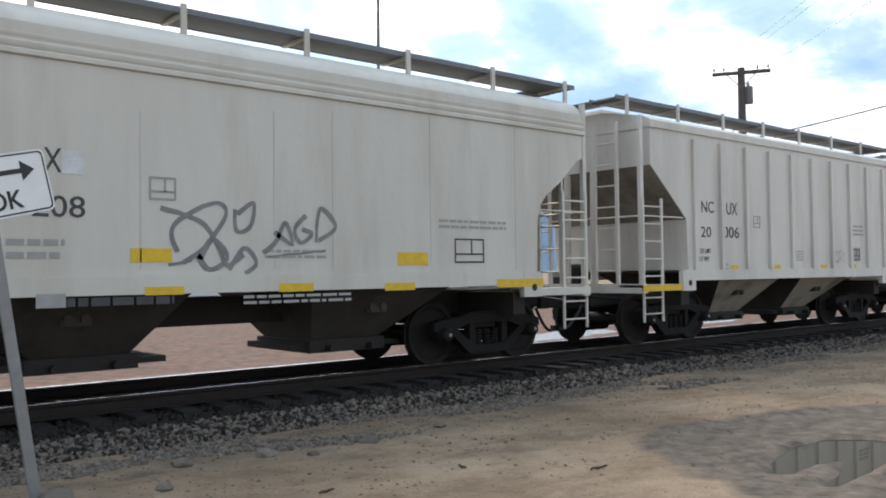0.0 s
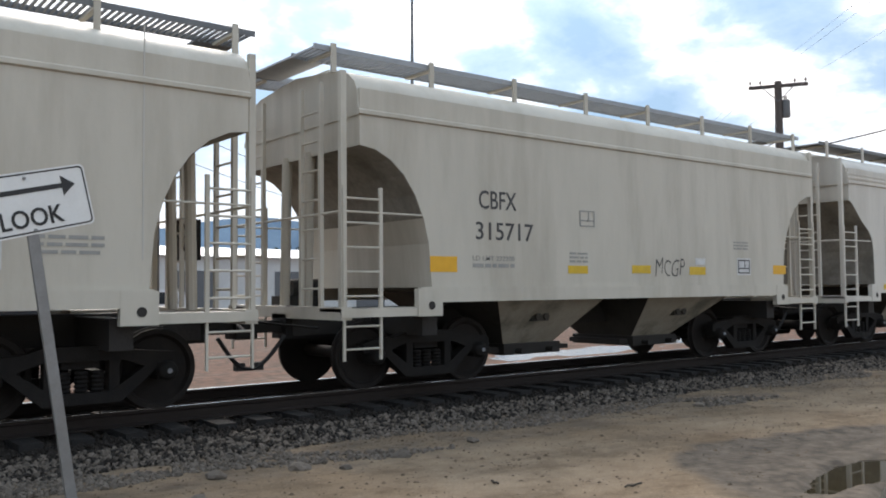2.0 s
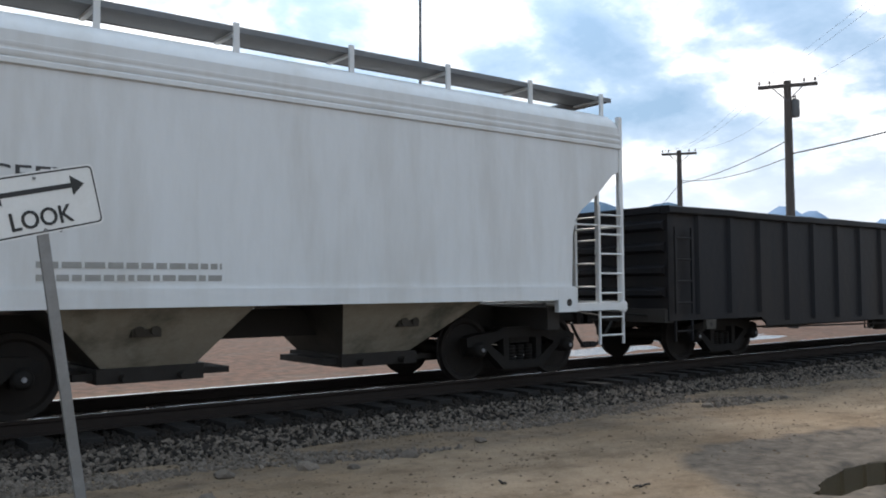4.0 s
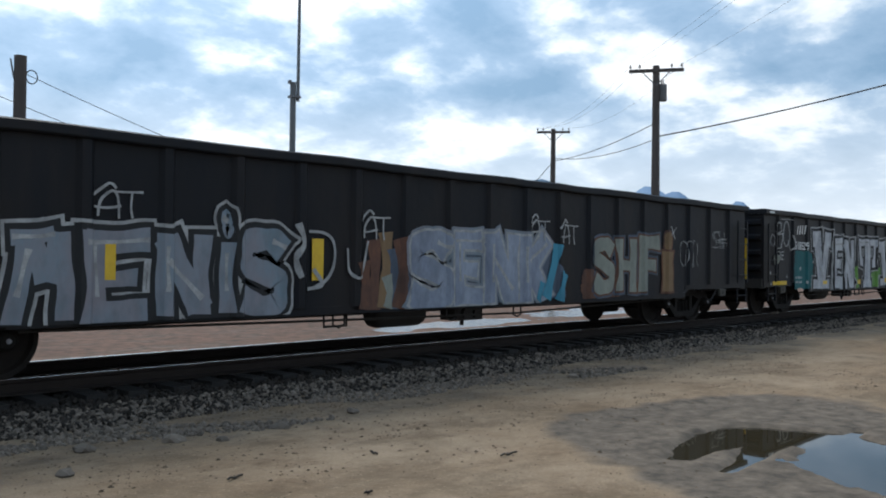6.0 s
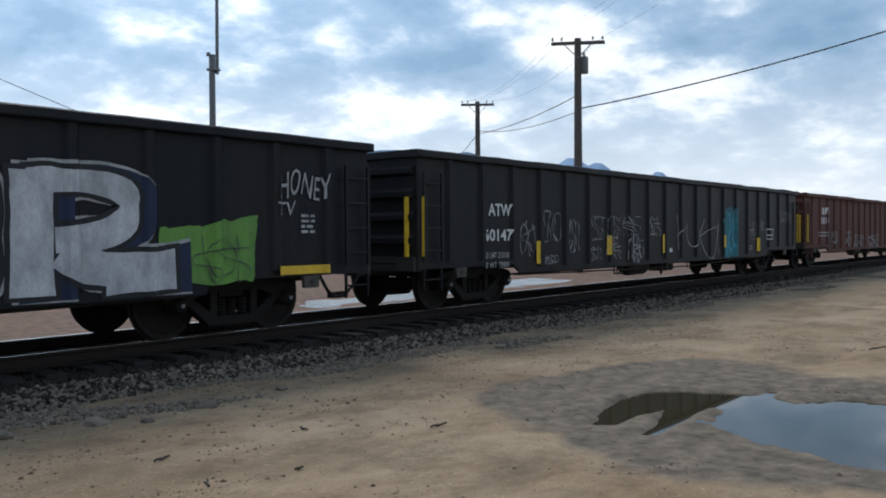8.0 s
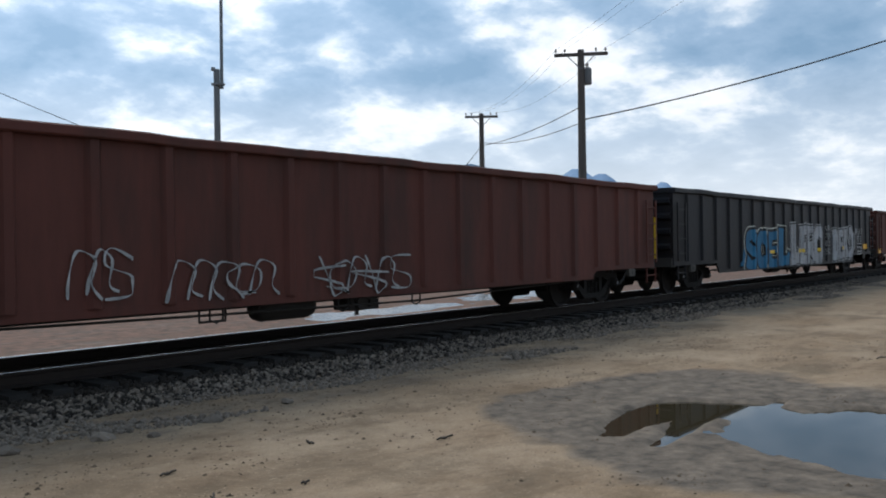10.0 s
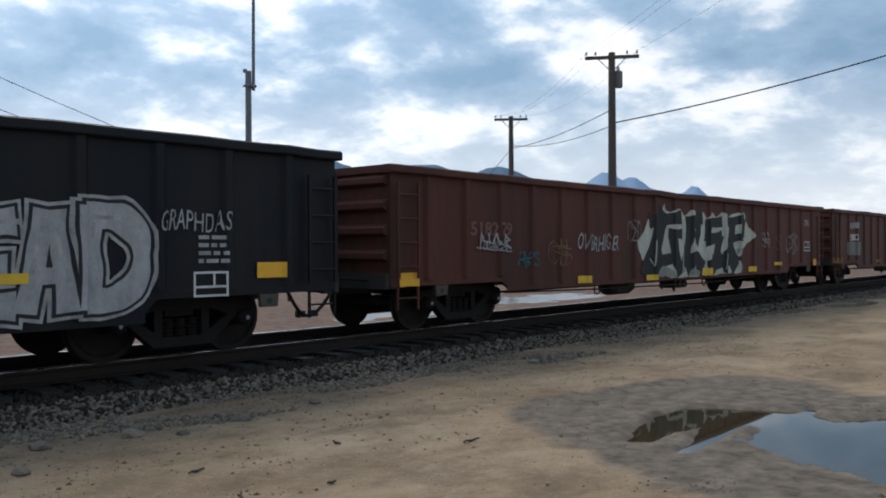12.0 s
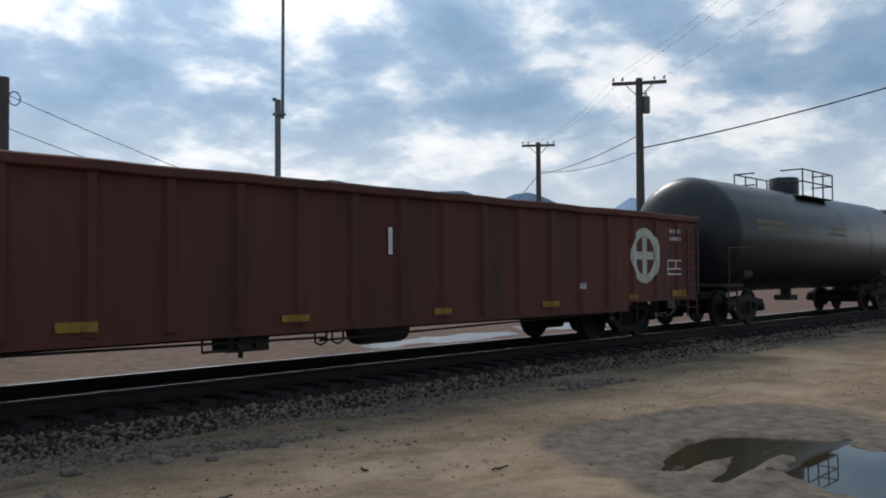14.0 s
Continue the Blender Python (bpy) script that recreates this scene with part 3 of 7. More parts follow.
def mast(x, y, joint, top):
    p = thing("antenna_mast", "slim grey steel mast with a thinner upper tube", "mast", "", pose(x, y, 0))
    part("lower_tube", Shape().tube((0, 0, -0.2), (0, 0, joint), 0.105, 14, 0.095), M_STEELPOLE, p, smooth=True)
    part("upper_tube", Shape().tube((0.125, -0.09, joint - 0.6), (0.15, -0.11, top), 0.055, 10, 0.045), M_STEELPOLE, p, smooth=True)
    part("clamp", Shape().box(-0.12, 0.20, -0.16, 0.12, joint - 0.5, joint - 0.43), M_CAN, p)
    part("cap", Shape().box(-0.17, -0.09, -0.05, 0.05, joint - 0.06, joint + 0.05), M_CAN, p)


def wire(name, a, b, sag, r, label):
    a, b = Vector(a), Vector(b)
    pts = [a.lerp(b, t / 24) - Vector((0, 0, sag * 4 * (t / 24) * (1 - t / 24))) for t in range(25)]
    single(name, Shape().line(pts, r, 5), M_WIRE, label, "cable", "overhead cables")


P1, P2 = (32.9, 19.02, 9.98), (44.14, 32.82, 9.95)
utility_pole(P1[0], P1[1], P1[2], 0.17, -59, 2.3)
utility_pole(P2[0], P2[1], P2[2], 0.17, -53, 2.1, can=False)
stub_pole(5.53, 21.3, 6.15, 0.125)
stub_pole(7.45, 20.7, 6.26, 0.135)
mast(16.5, 22.62, 7.33, 13.5)
mid1, mid2 = (P1[0], P1[1], P1[2] - 2.3), (P2[0], P2[1], P2[2] - 1.9)
wire("telephone_cable", mid2, (58, 50, 5.5), 0.5, 0.02, "dark telephone cable running on from the utility pole")
wire("telephone_cable", mid1, mid2, 0.25, 0.022, "dark telephone cable between the utility poles")
wire("service_cable", (P1[0], P1[1], P1[2] - 3.0), (P2[0] + 0.05, P2[1], P2[2] - 1.7), 0.35, 0.02, "dark service cable between the utility poles")
wire("telephone_cable", (P1[0], P1[1], P1[2] - 2.9), (40.0, -6.0, 13.7), 0.85, 0.03, "thick dark cable running from the utility pole")
arm_dir = Vector((math.cos(radians(-59)), math.sin(radians(-59)), 0))
for k in (-0.47, -0.30, 0.46):
    a = Vector(P1) + arm_dir * (k * 2.3) + Vector((0, 0, 0.2))
    b = Vector(P2) + Vector((math.cos(radians(-53)), math.sin(radians(-53)), 0)) * (k * 2.1) + Vector((0, 0, 0.2))
    wire("power_line", a, b, 0.7, 0.005, "thin power line between the utility poles")
    wire("power_line", a, Vector((4.0 + k * 1.8, -11.5 - k * 1.4, 11.0)), 0.8, 0.004, "thin power line running from the utility pole")
wire("stay_cable", (7.45, 20.7, 5.9), (30, 24.5, 2.5), 0.7, 0.009, "sagging cable from a timber post")
wire("stay_cable", (5.53, 21.3, 5.9), (28, 25.5, 2.6), 0.7, 0.009, "sagging cable from a timber post")

M_SIGN = material("white_sign_sheet", (0.66, 0.66, 0.64), 0.45, scale=5, amount=0.35, second=(0.55, 0.54, 0.51))
M_SIGNINK = material("black_sign_ink", (0.02, 0.02, 0.02), 0.5, scale=8, amount=0.3)
M_GALV = material("galvanised_post", (0.24, 0.24, 0.235), 0.55, metal=0.6, scale=6, amount=0.5, second=(0.15, 0.14, 0.13))


def look_sign():
    # the post leans; the plate is bolted to its top
    base, lean = Vector((1.86, 6.80, 0.0)), 8.9
    s = thing("crossing_sign", "white crossing sign with a two-way arrow on a leaning post", "road sign", "", pose(*base, 0, -lean, 10))
    poly = [(-0.04, -0.02), (0.04, -0.02), (0.04, 0.005), (0.02, 0.005), (0.02, 0.03), (-0.02, 0.03), (-0.02, 0.005), (-0.04, 0.005)]
    v = [(x, y, -0.3) for x, y in poly] + [(x, y, 2.52) for x, y in poly]
    n = len(poly)
    post = Shape().add(v, [tuple(range(n)), tuple(range(2 * n - 1, n - 1, -1))] + [(i, i + n, (i + 1) % n + n, (i + 1) % n) for i in range(n)])
    part("post", post, M_GALV, s, "galvanised steel channel post")
    w, h, r = 0.455, 0.229, 0.04

    def rounded(w, h, r):
        pts = []
        for cx, cz, a0 in ((w - r, h - r, 0), (-w + r, h - r, 90), (-w + r, -h + r, 180), (w - r, -h + r, 270)):
            pts += [(cx + r * math.cos(radians(a0 + a)), cz + r * math.sin(radians(a0 + a))) for a in (0, 22, 45, 68, 90)]
        return pts

    plate = part("plate", Shape().prism(rounded(w, h, r), -0.028, -0.022), M_SIGN, s, "white rectangular sign plate", at=pose(0.0, 0, 2.33, 0, -4.6, 0))
    outer, inner = rounded(w - 0.012, h - 0.012, 0.035), rounded(w - 0.024, h - 0.024, 0.028)
    n = len(outer)
    border = Shape().add([(x, -0.0295, z) for x, z in outer + inner], [(i, (i + 1) % n, (i + 1) % n + n, i + n) for i in range(n)])
    part("border", border, M_SIGNINK, plate, "thin black border")
    arrow = Shape().prism([(-0.36, 0.09), (-0.26, 0.165), (-0.26, 0.108), (0.26, 0.108), (0.26, 0.165), (0.36, 0.09), (0.26, 0.015), (0.26, 0.072), (-0.26, 0.072), (-0.26, 0.015)], -0.031, -0.0285)
    part("arrow", arrow, M_SIGNINK, plate, "black two-headed arrow")
    me = fitted(words("LOOK", 0.2, M_SIGNINK, bold=0.003), 0.46, 0.135)
    part("lettering", me, M_SIGNINK, plate, "black capital letters", at=pose(-0.23, -0.031, -0.175))
    for k in (0.18, -0.2):
        part("bolt", Shape().tube((0, -0.04, k), (0, -0.028, k), 0.012, 8), M_GALV, plate)


look_sign()

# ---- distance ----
# air haze is mixed into the mountain colours, paler on the far ridge
M_MOUNT = material("haze_tinted_mountain", (0.12, 0.175, 0.235), 1.0, scale=0.004, amount=0.5, second=(0.09, 0.135, 0.185), spec=0.0)
M_MOUNT_FAR = material("haze_paled_far_mountain", (0.21, 0.29, 0.40), 1.0, scale=0.004, amount=0.4, second=(0.17, 0.25, 0.35), spec=0.0)
M_TREE = material("dark_far_foliage", (0.035, 0.05, 0.022), 0.9, scale=2, amount=0.6, second=(0.06, 0.075, 0.03), jitter=0.5)


def mountain(name, az0, az1, dist, peaks, mat, base_el, seed):
    """A ridge of hills over a stretch of the horizon; peaks: heading, height in degrees, width."""
    v, f = [], []
    n, rows = 150, 9
    for i in range(n + 1):
        az = az0 + (az1 - az0) * i / n
        el = base_el + 0.22 * noise.noise((az * 0.4, seed, 0)) + 0.10 * noise.noise((az * 1.7, seed, 0))
        for pa, ph, pw in peaks:
            el = max(el, base_el + (ph - base_el) * math.exp(-abs((az - pa) / pw) ** 1.6) + 0.06 * noise.noise((az * 1.3, seed + 3, 0)))
        el *= min(1, (az - az0) / 2, (az1 - az) / 2) if 0 < i < n else 0
        for j in range(rows + 1):
            k = j / rows
            d = dist + 500 * (k - 1) + 60 * noise.noise((az, k * 3, seed))
            z = math.tan(radians(el)) * dist * k ** 0.9 - 5 + 12 * noise.noise((az * 1.5, k * 4, seed)) * (k if j < rows else 0)
            v.append((d * math.sin(radians(az)), d * math.cos(radians(az)), z))
    for i in range(n):
        for j in range(rows):
            a = i * (rows + 1) + j
            f.append((a, a + 1, a + rows + 2, a + rows + 1))
    me = bpy.data.meshes.new(name)
    me.from_pydata(v, [], f)
    me.materials.append(mat)
    me.polygons.foreach_set("use_smooth", [True] * len(f))
    tagged(new(name, me), "mountain ridge on the horizon with blue haze in its colour", "mountain", kind="structure")


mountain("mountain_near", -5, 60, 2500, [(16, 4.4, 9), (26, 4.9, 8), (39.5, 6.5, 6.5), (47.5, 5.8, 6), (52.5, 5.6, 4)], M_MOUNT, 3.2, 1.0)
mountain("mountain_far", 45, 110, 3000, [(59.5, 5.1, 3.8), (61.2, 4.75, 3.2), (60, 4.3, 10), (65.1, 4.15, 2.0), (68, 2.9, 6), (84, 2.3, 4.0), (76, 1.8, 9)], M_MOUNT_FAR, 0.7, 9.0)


M_WALLWHITE = material("white_metal_siding", (0.55, 0.55, 0.53), 0.6, scale=0.8, amount=0.4)
M_ROOFMETAL = material("white_metal_roof", (0.72, 0.73, 0.74), 0.4, scale=0.6, amount=0.2)
M_GLASS = material("dark_window_glass", (0.02, 0.025, 0.03), 0.1, scale=2, amount=0.2, spec=0.6)
M_CARWHITE = material("white_car_paint", (0.65, 0.66, 0.66), 0.25, scale=2, amount=0.1)
M_CARDARK = material("dark_car_paint", (0.02, 0.022, 0.026), 0.25, scale=2, amount=0.2)
M_TYRE = material("tyre_rubber", (0.012, 0.012, 0.012), 0.85, scale=9, amount=0.3)


def shed(x, y, w, d, h, turn):
    s = thing("metal_shed", "long low white metal shed with a shallow roof", "shed", "", pose(x, y, 0, 0, 0, turn))
    part("wall", Shape().box(-w / 2, w / 2, -d / 2, d / 2, 0, h), M_WALLWHITE, s, "white siding walls")
    part("roof", Shape().prism_x([(-d / 2 - 0.4, h), (0, h + 0.9), (d / 2 + 0.4, h), (0, h + 0.75)], -w / 2 - 0.4, w / 2 + 0.4), M_ROOFMETAL, s, "bright white metal roof")
    for k in range(3):
        part("door", Shape().box(-w * 0.35 + k * w * 0.3, -w * 0.35 + k * w * 0.3 + 3, -d / 2 - 0.04, -d / 2 - 0.002, 0.05, 3.0), M_CAN, s, "grey roller door")


def vehicle(name, label, category, x, y, turn, paint, poly, cabin):
    """A parked vehicle from its side outline: body, glass, four wheels."""
    c = thing(name, label, category, "parked vehicles", pose(x, y, 0, 0, 0, turn))
    body = part("body", Shape().prism(poly, -0.9, 0.9), paint, c)
    for s in (-1, 1):
        part("side_window", Shape().prism(cabin, *sorted((s * 0.902, s * 0.91))), M_GLASS, body, "dark side window")
        for wx in (-1.5, 1.45):
            w = part("wheel", Shape().lathe([(0.0, -0.11), (0.25, -0.11), (0.36, -0.09), (0.36, 0.09), (0.25, 0.11), (0.0, 0.11)], "y", 20).moved(wx, s * 0.84, 0.36), M_TYRE, c, "black tyre", smooth=True)
            part("rim", Shape().lathe([(0.0, s * 0.13), (0.2, s * 0.125), (0.22, s * 0.11)], "y", 14).moved(wx, s * 0.84, 0.36), M_HUB, w, "steel rim")
        part("headlight", Shape().box(-2.34, -2.28, *sorted((s * 0.5, s * 0.8)), 0.72, 0.88), M_GLASS, c)


shed(30, 62, 26, 10, 4.0, 8)
vehicle("suv", "white parked sport utility vehicle on the red gravel", "car", 10.6, 33.0, 12, M_CARWHITE, [(-2.3, 0.45), (2.3, 0.45), (2.35, 1.0), (2.2, 1.7), (-0.7, 1.75), (-1.25, 1.12), (-2.2, 1.0), (-2.35, 0.8)], [(-0.95, 1.15), (1.95, 1.15), (1.9, 1.6), (-0.6, 1.62)])
vehicle("pickup_truck", "dark parked pickup truck on the red gravel", "truck", 5.8, 34.0, 8, M_CARDARK, [(-2.6, 0.5), (2.6, 0.5), (2.6, 1.1), (0.7, 1.12), (0.5, 1.75), (-0.7, 1.75), (-1.2, 1.15), (-2.4, 1.05), (-2.6, 0.9)], [(-0.85, 1.2), (0.45, 1.2), (0.38, 1.62), (-0.6, 1.64)])


def far_trees():
    """A belt of trees far behind, of many small leaf clumps."""
    for k in range(16):
        az = -2 + 3.1 * k + random.uniform(-0.8, 0.8)
        d = random.uniform(105, 140)
        h = random.uniform(4.5, 7.5)
        x, y = d * math.sin(radians(az)), d * math.cos(radians(az))
        t = thing("tree", "dark green broadleaf tree far beyond the track", "tree", "far trees", pose(x, y, 0))
        part("trunk", Shape().tube((0, 0, -0.2), (0.1, 0, h * 0.55), 0.22, 7, 0.1).tube((0.05, 0, h * 0.3), (h * 0.18, 0.3, h * 0.6), 0.09, 5, 0.04).tube((0.05, 0, h * 0.35), (-h * 0.16, -0.2, h * 0.62), 0.09, 5, 0.04), M_POLE, t)
        s = Shape()
        for _ in range(420):
            a, b, r = random.uniform(0, 6.28), random.uniform(-1, 1), random.random() ** 0.4
            c = math.sqrt(1 - b * b)
            p = Vector((math.cos(a) * c * r * h * 0.36, math.sin(a) * c * r * h * 0.36, h * 0.64 + b * r * h * 0.36)) * (1 + 0.2 * noise.noise((a * 2, b * 2, k)))
            q = 0.16 + 0.14 * random.random()
            m = Euler((random.uniform(0, 6), random.uniform(0, 6), 0)).to_matrix()
            s.add([p + m @ Vector(w) for w in ((-q, -q * 0.6, 0), (q, -q * 0.5, 0.05), (q * 0.8, q * 0.6, 0), (-q * 0.7, q * 0.7, -0.05))], [(0, 1, 2, 3)])
        part("crown", s, M_TREE, t, "dark leafy crown")


far_trees()


# ---- the train ----
CARS = []          # (car, where its front end stands at the start)
WHEELSETS = []     # (wheelset, its pose in the truck, its car's front)
WHEEL_R = 0.455


M_TANKPRINT = material("faded_yellow_print", (0.13, 0.10, 0.03), 0.6, scale=9, amount=0.7, second=(0.05, 0.045, 0.025))


def truck_meshes():
    """The meshes that all trucks share."""
    wheel = Shape()
    for s in (-1, 1):
        prof = [(0.0, 0.70 * s), (0.11, 0.70 * s), (0.11, 0.82 * s), (0.09, 0.83 * s), (0.12, 0.785 * s), (0.36, 0.755 * s), (0.395, 0.80 * s), (WHEEL_R - 0.003, 0.80 * s), (WHEEL_R, 0.735 * s), (WHEEL_R + 0.02, 0.725 * s), (WHEEL_R + 0.022, 0.705 * s), (WHEEL_R - 0.04, 0.69 * s), (0.36, 0.70 * s), (0.12, 0.70 * s)]
        wheel.lathe(prof, "y", 32)
    wheel.tube((0, -0.98, 0), (0, 0.98, 0), 0.085, 12)
    frame_side = Shape()
    prof = [(-1.09, 0.62), (-0.98, 0.66), (-0.55, 0.70), (-0.38, 0.76), (0.38, 0.76), (0.55, 0.70), (0.98, 0.66), (1.09, 0.62), (1.09, 0.50), (0.70, 0.50), (0.42, 0.60), (-0.42, 0.60), (-0.70, 0.50), (-1.09, 0.50)]
    frame_side.prism(prof, -0.085, 0.085)
    frame_side.prism([(-0.80, 0.50), (-0.66, 0.52), (-0.30, 0.27), (0.30, 0.27), (0.66, 0.52), (0.80, 0.50), (0.40, 0.15), (-0.40, 0.15)], -0.085, 0.085)
    for s in (-1, 1):
        frame_side.box(s * 0.33 - 0.055, s * 0.33 + 0.055, -0.07, 0.07, 0.25, 0.62)
        frame_side.box(s * 0.89 - 0.10, s * 0.89 + 0.10, -0.10, 0.10, 0.36, 0.55)
    springs = Shape().lathe([(0.0, 0.27)] + [(0.075 if k % 2 else 0.058, 0.27 + 0.0225 * k) for k in range(11)] + [(0.0, 0.50)], "z", 12)
    cap = Shape().lathe([(0.0, -0.20), (0.05, -0.20), (0.085, -0.185), (0.11, -0.15), (0.115, 0.02)], "y", 16)
    bolt = Shape().lathe([(0.0, -0.212), (0.022, -0.212), (0.026, -0.205), (0.03, -0.2)], "y", 8)
    bolster = Shape().box(-0.2, 0.2, -1.0, 1.0, 0.52, 0.72).lathe([(0.0, 0.78), (0.2, 0.78), (0.22, 0.70)], "z", 14)
    for s in (-1, 1):
        bolster.box(s * 0.42 - 0.05, s * 0.42 + 0.05, -0.72, 0.72, 0.30, 0.42)
    return {
        "wheel": wheel.mesh("wheelset", M_WHEEL, True), "frame": frame_side.mesh("side_frame", M_TRUCK), "springs": springs.mesh("spring", M_TRUCK, True),
        "cap": cap.mesh("bearing_cap", M_TRUCK, True), "bolt": bolt.mesh("cap_bolt", M_HUB), "bolster": bolster.mesh("truck", M_TRUCK),
    }


TM = truck_meshes()


def add_truck(car, x, front):
    t = part("truck", TM["bolster"], M_TRUCK, car, "oily cast steel two-axle truck", at=pose(x, 0, 0))
    for s in (-1, 1):
        turn = pose(0, s * 1.0, 0, 0, 0, 0 if s < 0 else 180)
        part("side_frame", TM["frame"], M_TRUCK, t, at=turn)
        for k in (-0.17, 0, 0.17):
            part("spring", TM["springs"], M_TRUCK, t, at=turn @ pose(k, 0, 0))
        for k in (-0.89, 0.89):
            part("bearing_cap", TM["cap"], M_TRUCK, t, at=turn @ pose(k, 0, 0.455))
            part("cap_bolt", TM["bolt"], M_HUB, t, "bright bolt head", at=turn @ pose(k, 0, 0.455))
    for k in (-0.89, 0.89):
        w = part("wheelset", TM["wheel"], M_WHEEL, t, "worn steel wheels on an axle", at=pose(k, 0, WHEEL_R))
        WHEELSETS.append((w, k, front))


def coupler_shape(s):
    """Draft gear, knuckle coupler at one end; s: -1 front, 1 rear."""
    c = Shape().box(min(0, -s * 0.9), max(0, -s * 0.9), -0.2, 0.2, 0.68, 1.02)
    c.box(min(0, s * 0.42), max(0, s * 0.42), -0.08, 0.08, 0.77, 0.93)
    c.prism_x([(-0.16, 0.70), (0.17, 0.70), (0.19, 0.85), (0.17, 1.0), (-0.16, 1.0)], s * 0.40, s * 0.60)
    c.box(min(s * 0.55, s * 0.70), max(s * 0.55, s * 0.70), -0.17, -0.05, 0.72, 0.98)
    c.tube((s * 0.05, -1.15, 0.86), (s * 0.42, -0.1, 0.92), 0.018, 6)
    return c


def hose_shape(s):
    pts = []
    for i in range(11):
        a = i / 10
        pts.append((s * (0.08 + 0.58 * a), -0.32 + 0.10 * a, 0.74 - 0.42 * math.sin(a * math.pi * 0.62)))
    return Shape().line(pts, 0.028, 7).box(min(s * 0.62, s * 0.74), max(s * 0.62, s * 0.74), -0.27, -0.17, 0.30, 0.40)


def ends(car, L):
    for x, s in ((0, -1), (L, 1)):
        part("coupler", coupler_shape(s).moved(x), M_TRUCK, car, "rusty dark knuckle coupler")
        part("air_hose", hose_shape(s).moved(x), M_HOSE, car, "black rubber brake hose")


def ladder(x0, x1, y, z0, z1, n, r=0.017, stile=0.028):
    s = Shape()
    for x in (x0, x1):
        s.box(x - stile, x + stile, y - 0.018, y + 0.018, z0, z1)
    for i in range(n):
        z = z0 + (z1 - z0) * (i + 0.5) / n
        s.tube((x0, y, z), (x1, y, z), r, 7)
    return s


def bars(car, name, x, z, width, rows, gap, mat, y=-HALF, label=""):
    """Small unreadable print as plain bars."""
    s = Shape()
    for i in range(rows):
        a = 0.0
        while a < width - 0.02:
            b = min(width, a + random.uniform(0.06, 0.22))
            s.box(x + a, x + b, y - 0.005, y - 0.001, z - i * gap - gap * 0.5, z - i * gap)
            a = b + 0.03
    ob = part(name, s, mat, car, label)
    ob["kind"] = "stuff"
    return ob


def plate_mark(car, name, x, z, w, h, mat, y=-HALF, label=""):
    return part(name, Shape().box(x, x + w, y - 0.005, y - 0.001, z, z + h), mat, car, label)


def stencil_box(car, x, z, w, h, frame_mat, fill=None, y=-HALF):
    """A framed test stencil: a box outline with a filled field."""
    t = 0.022
    s = Shape()
    for a, b, c, d in ((x, x + w, z, z + t), (x, x + w, z + h - t, z + h), (x, x + t, z + t, z + h - t), (x + w - t, x + w, z + t, z + h - t), (x + w * 0.55, x + w * 0.55 + t, z + h * 0.35, z + h - t), (x + t, x + w - t, z + h * 0.33, z + h * 0.33 + t)):
        s.box(a, b, y - 0.007, y - 0.004, c, d)
    if fill:
        plate_mark(car, "stencil_field", x - 0.03, z - 0.03, w + 0.06, h + 0.06, fill, y + 0.001)
    part("test_stencil", s, frame_mat, car, "framed test stencil")


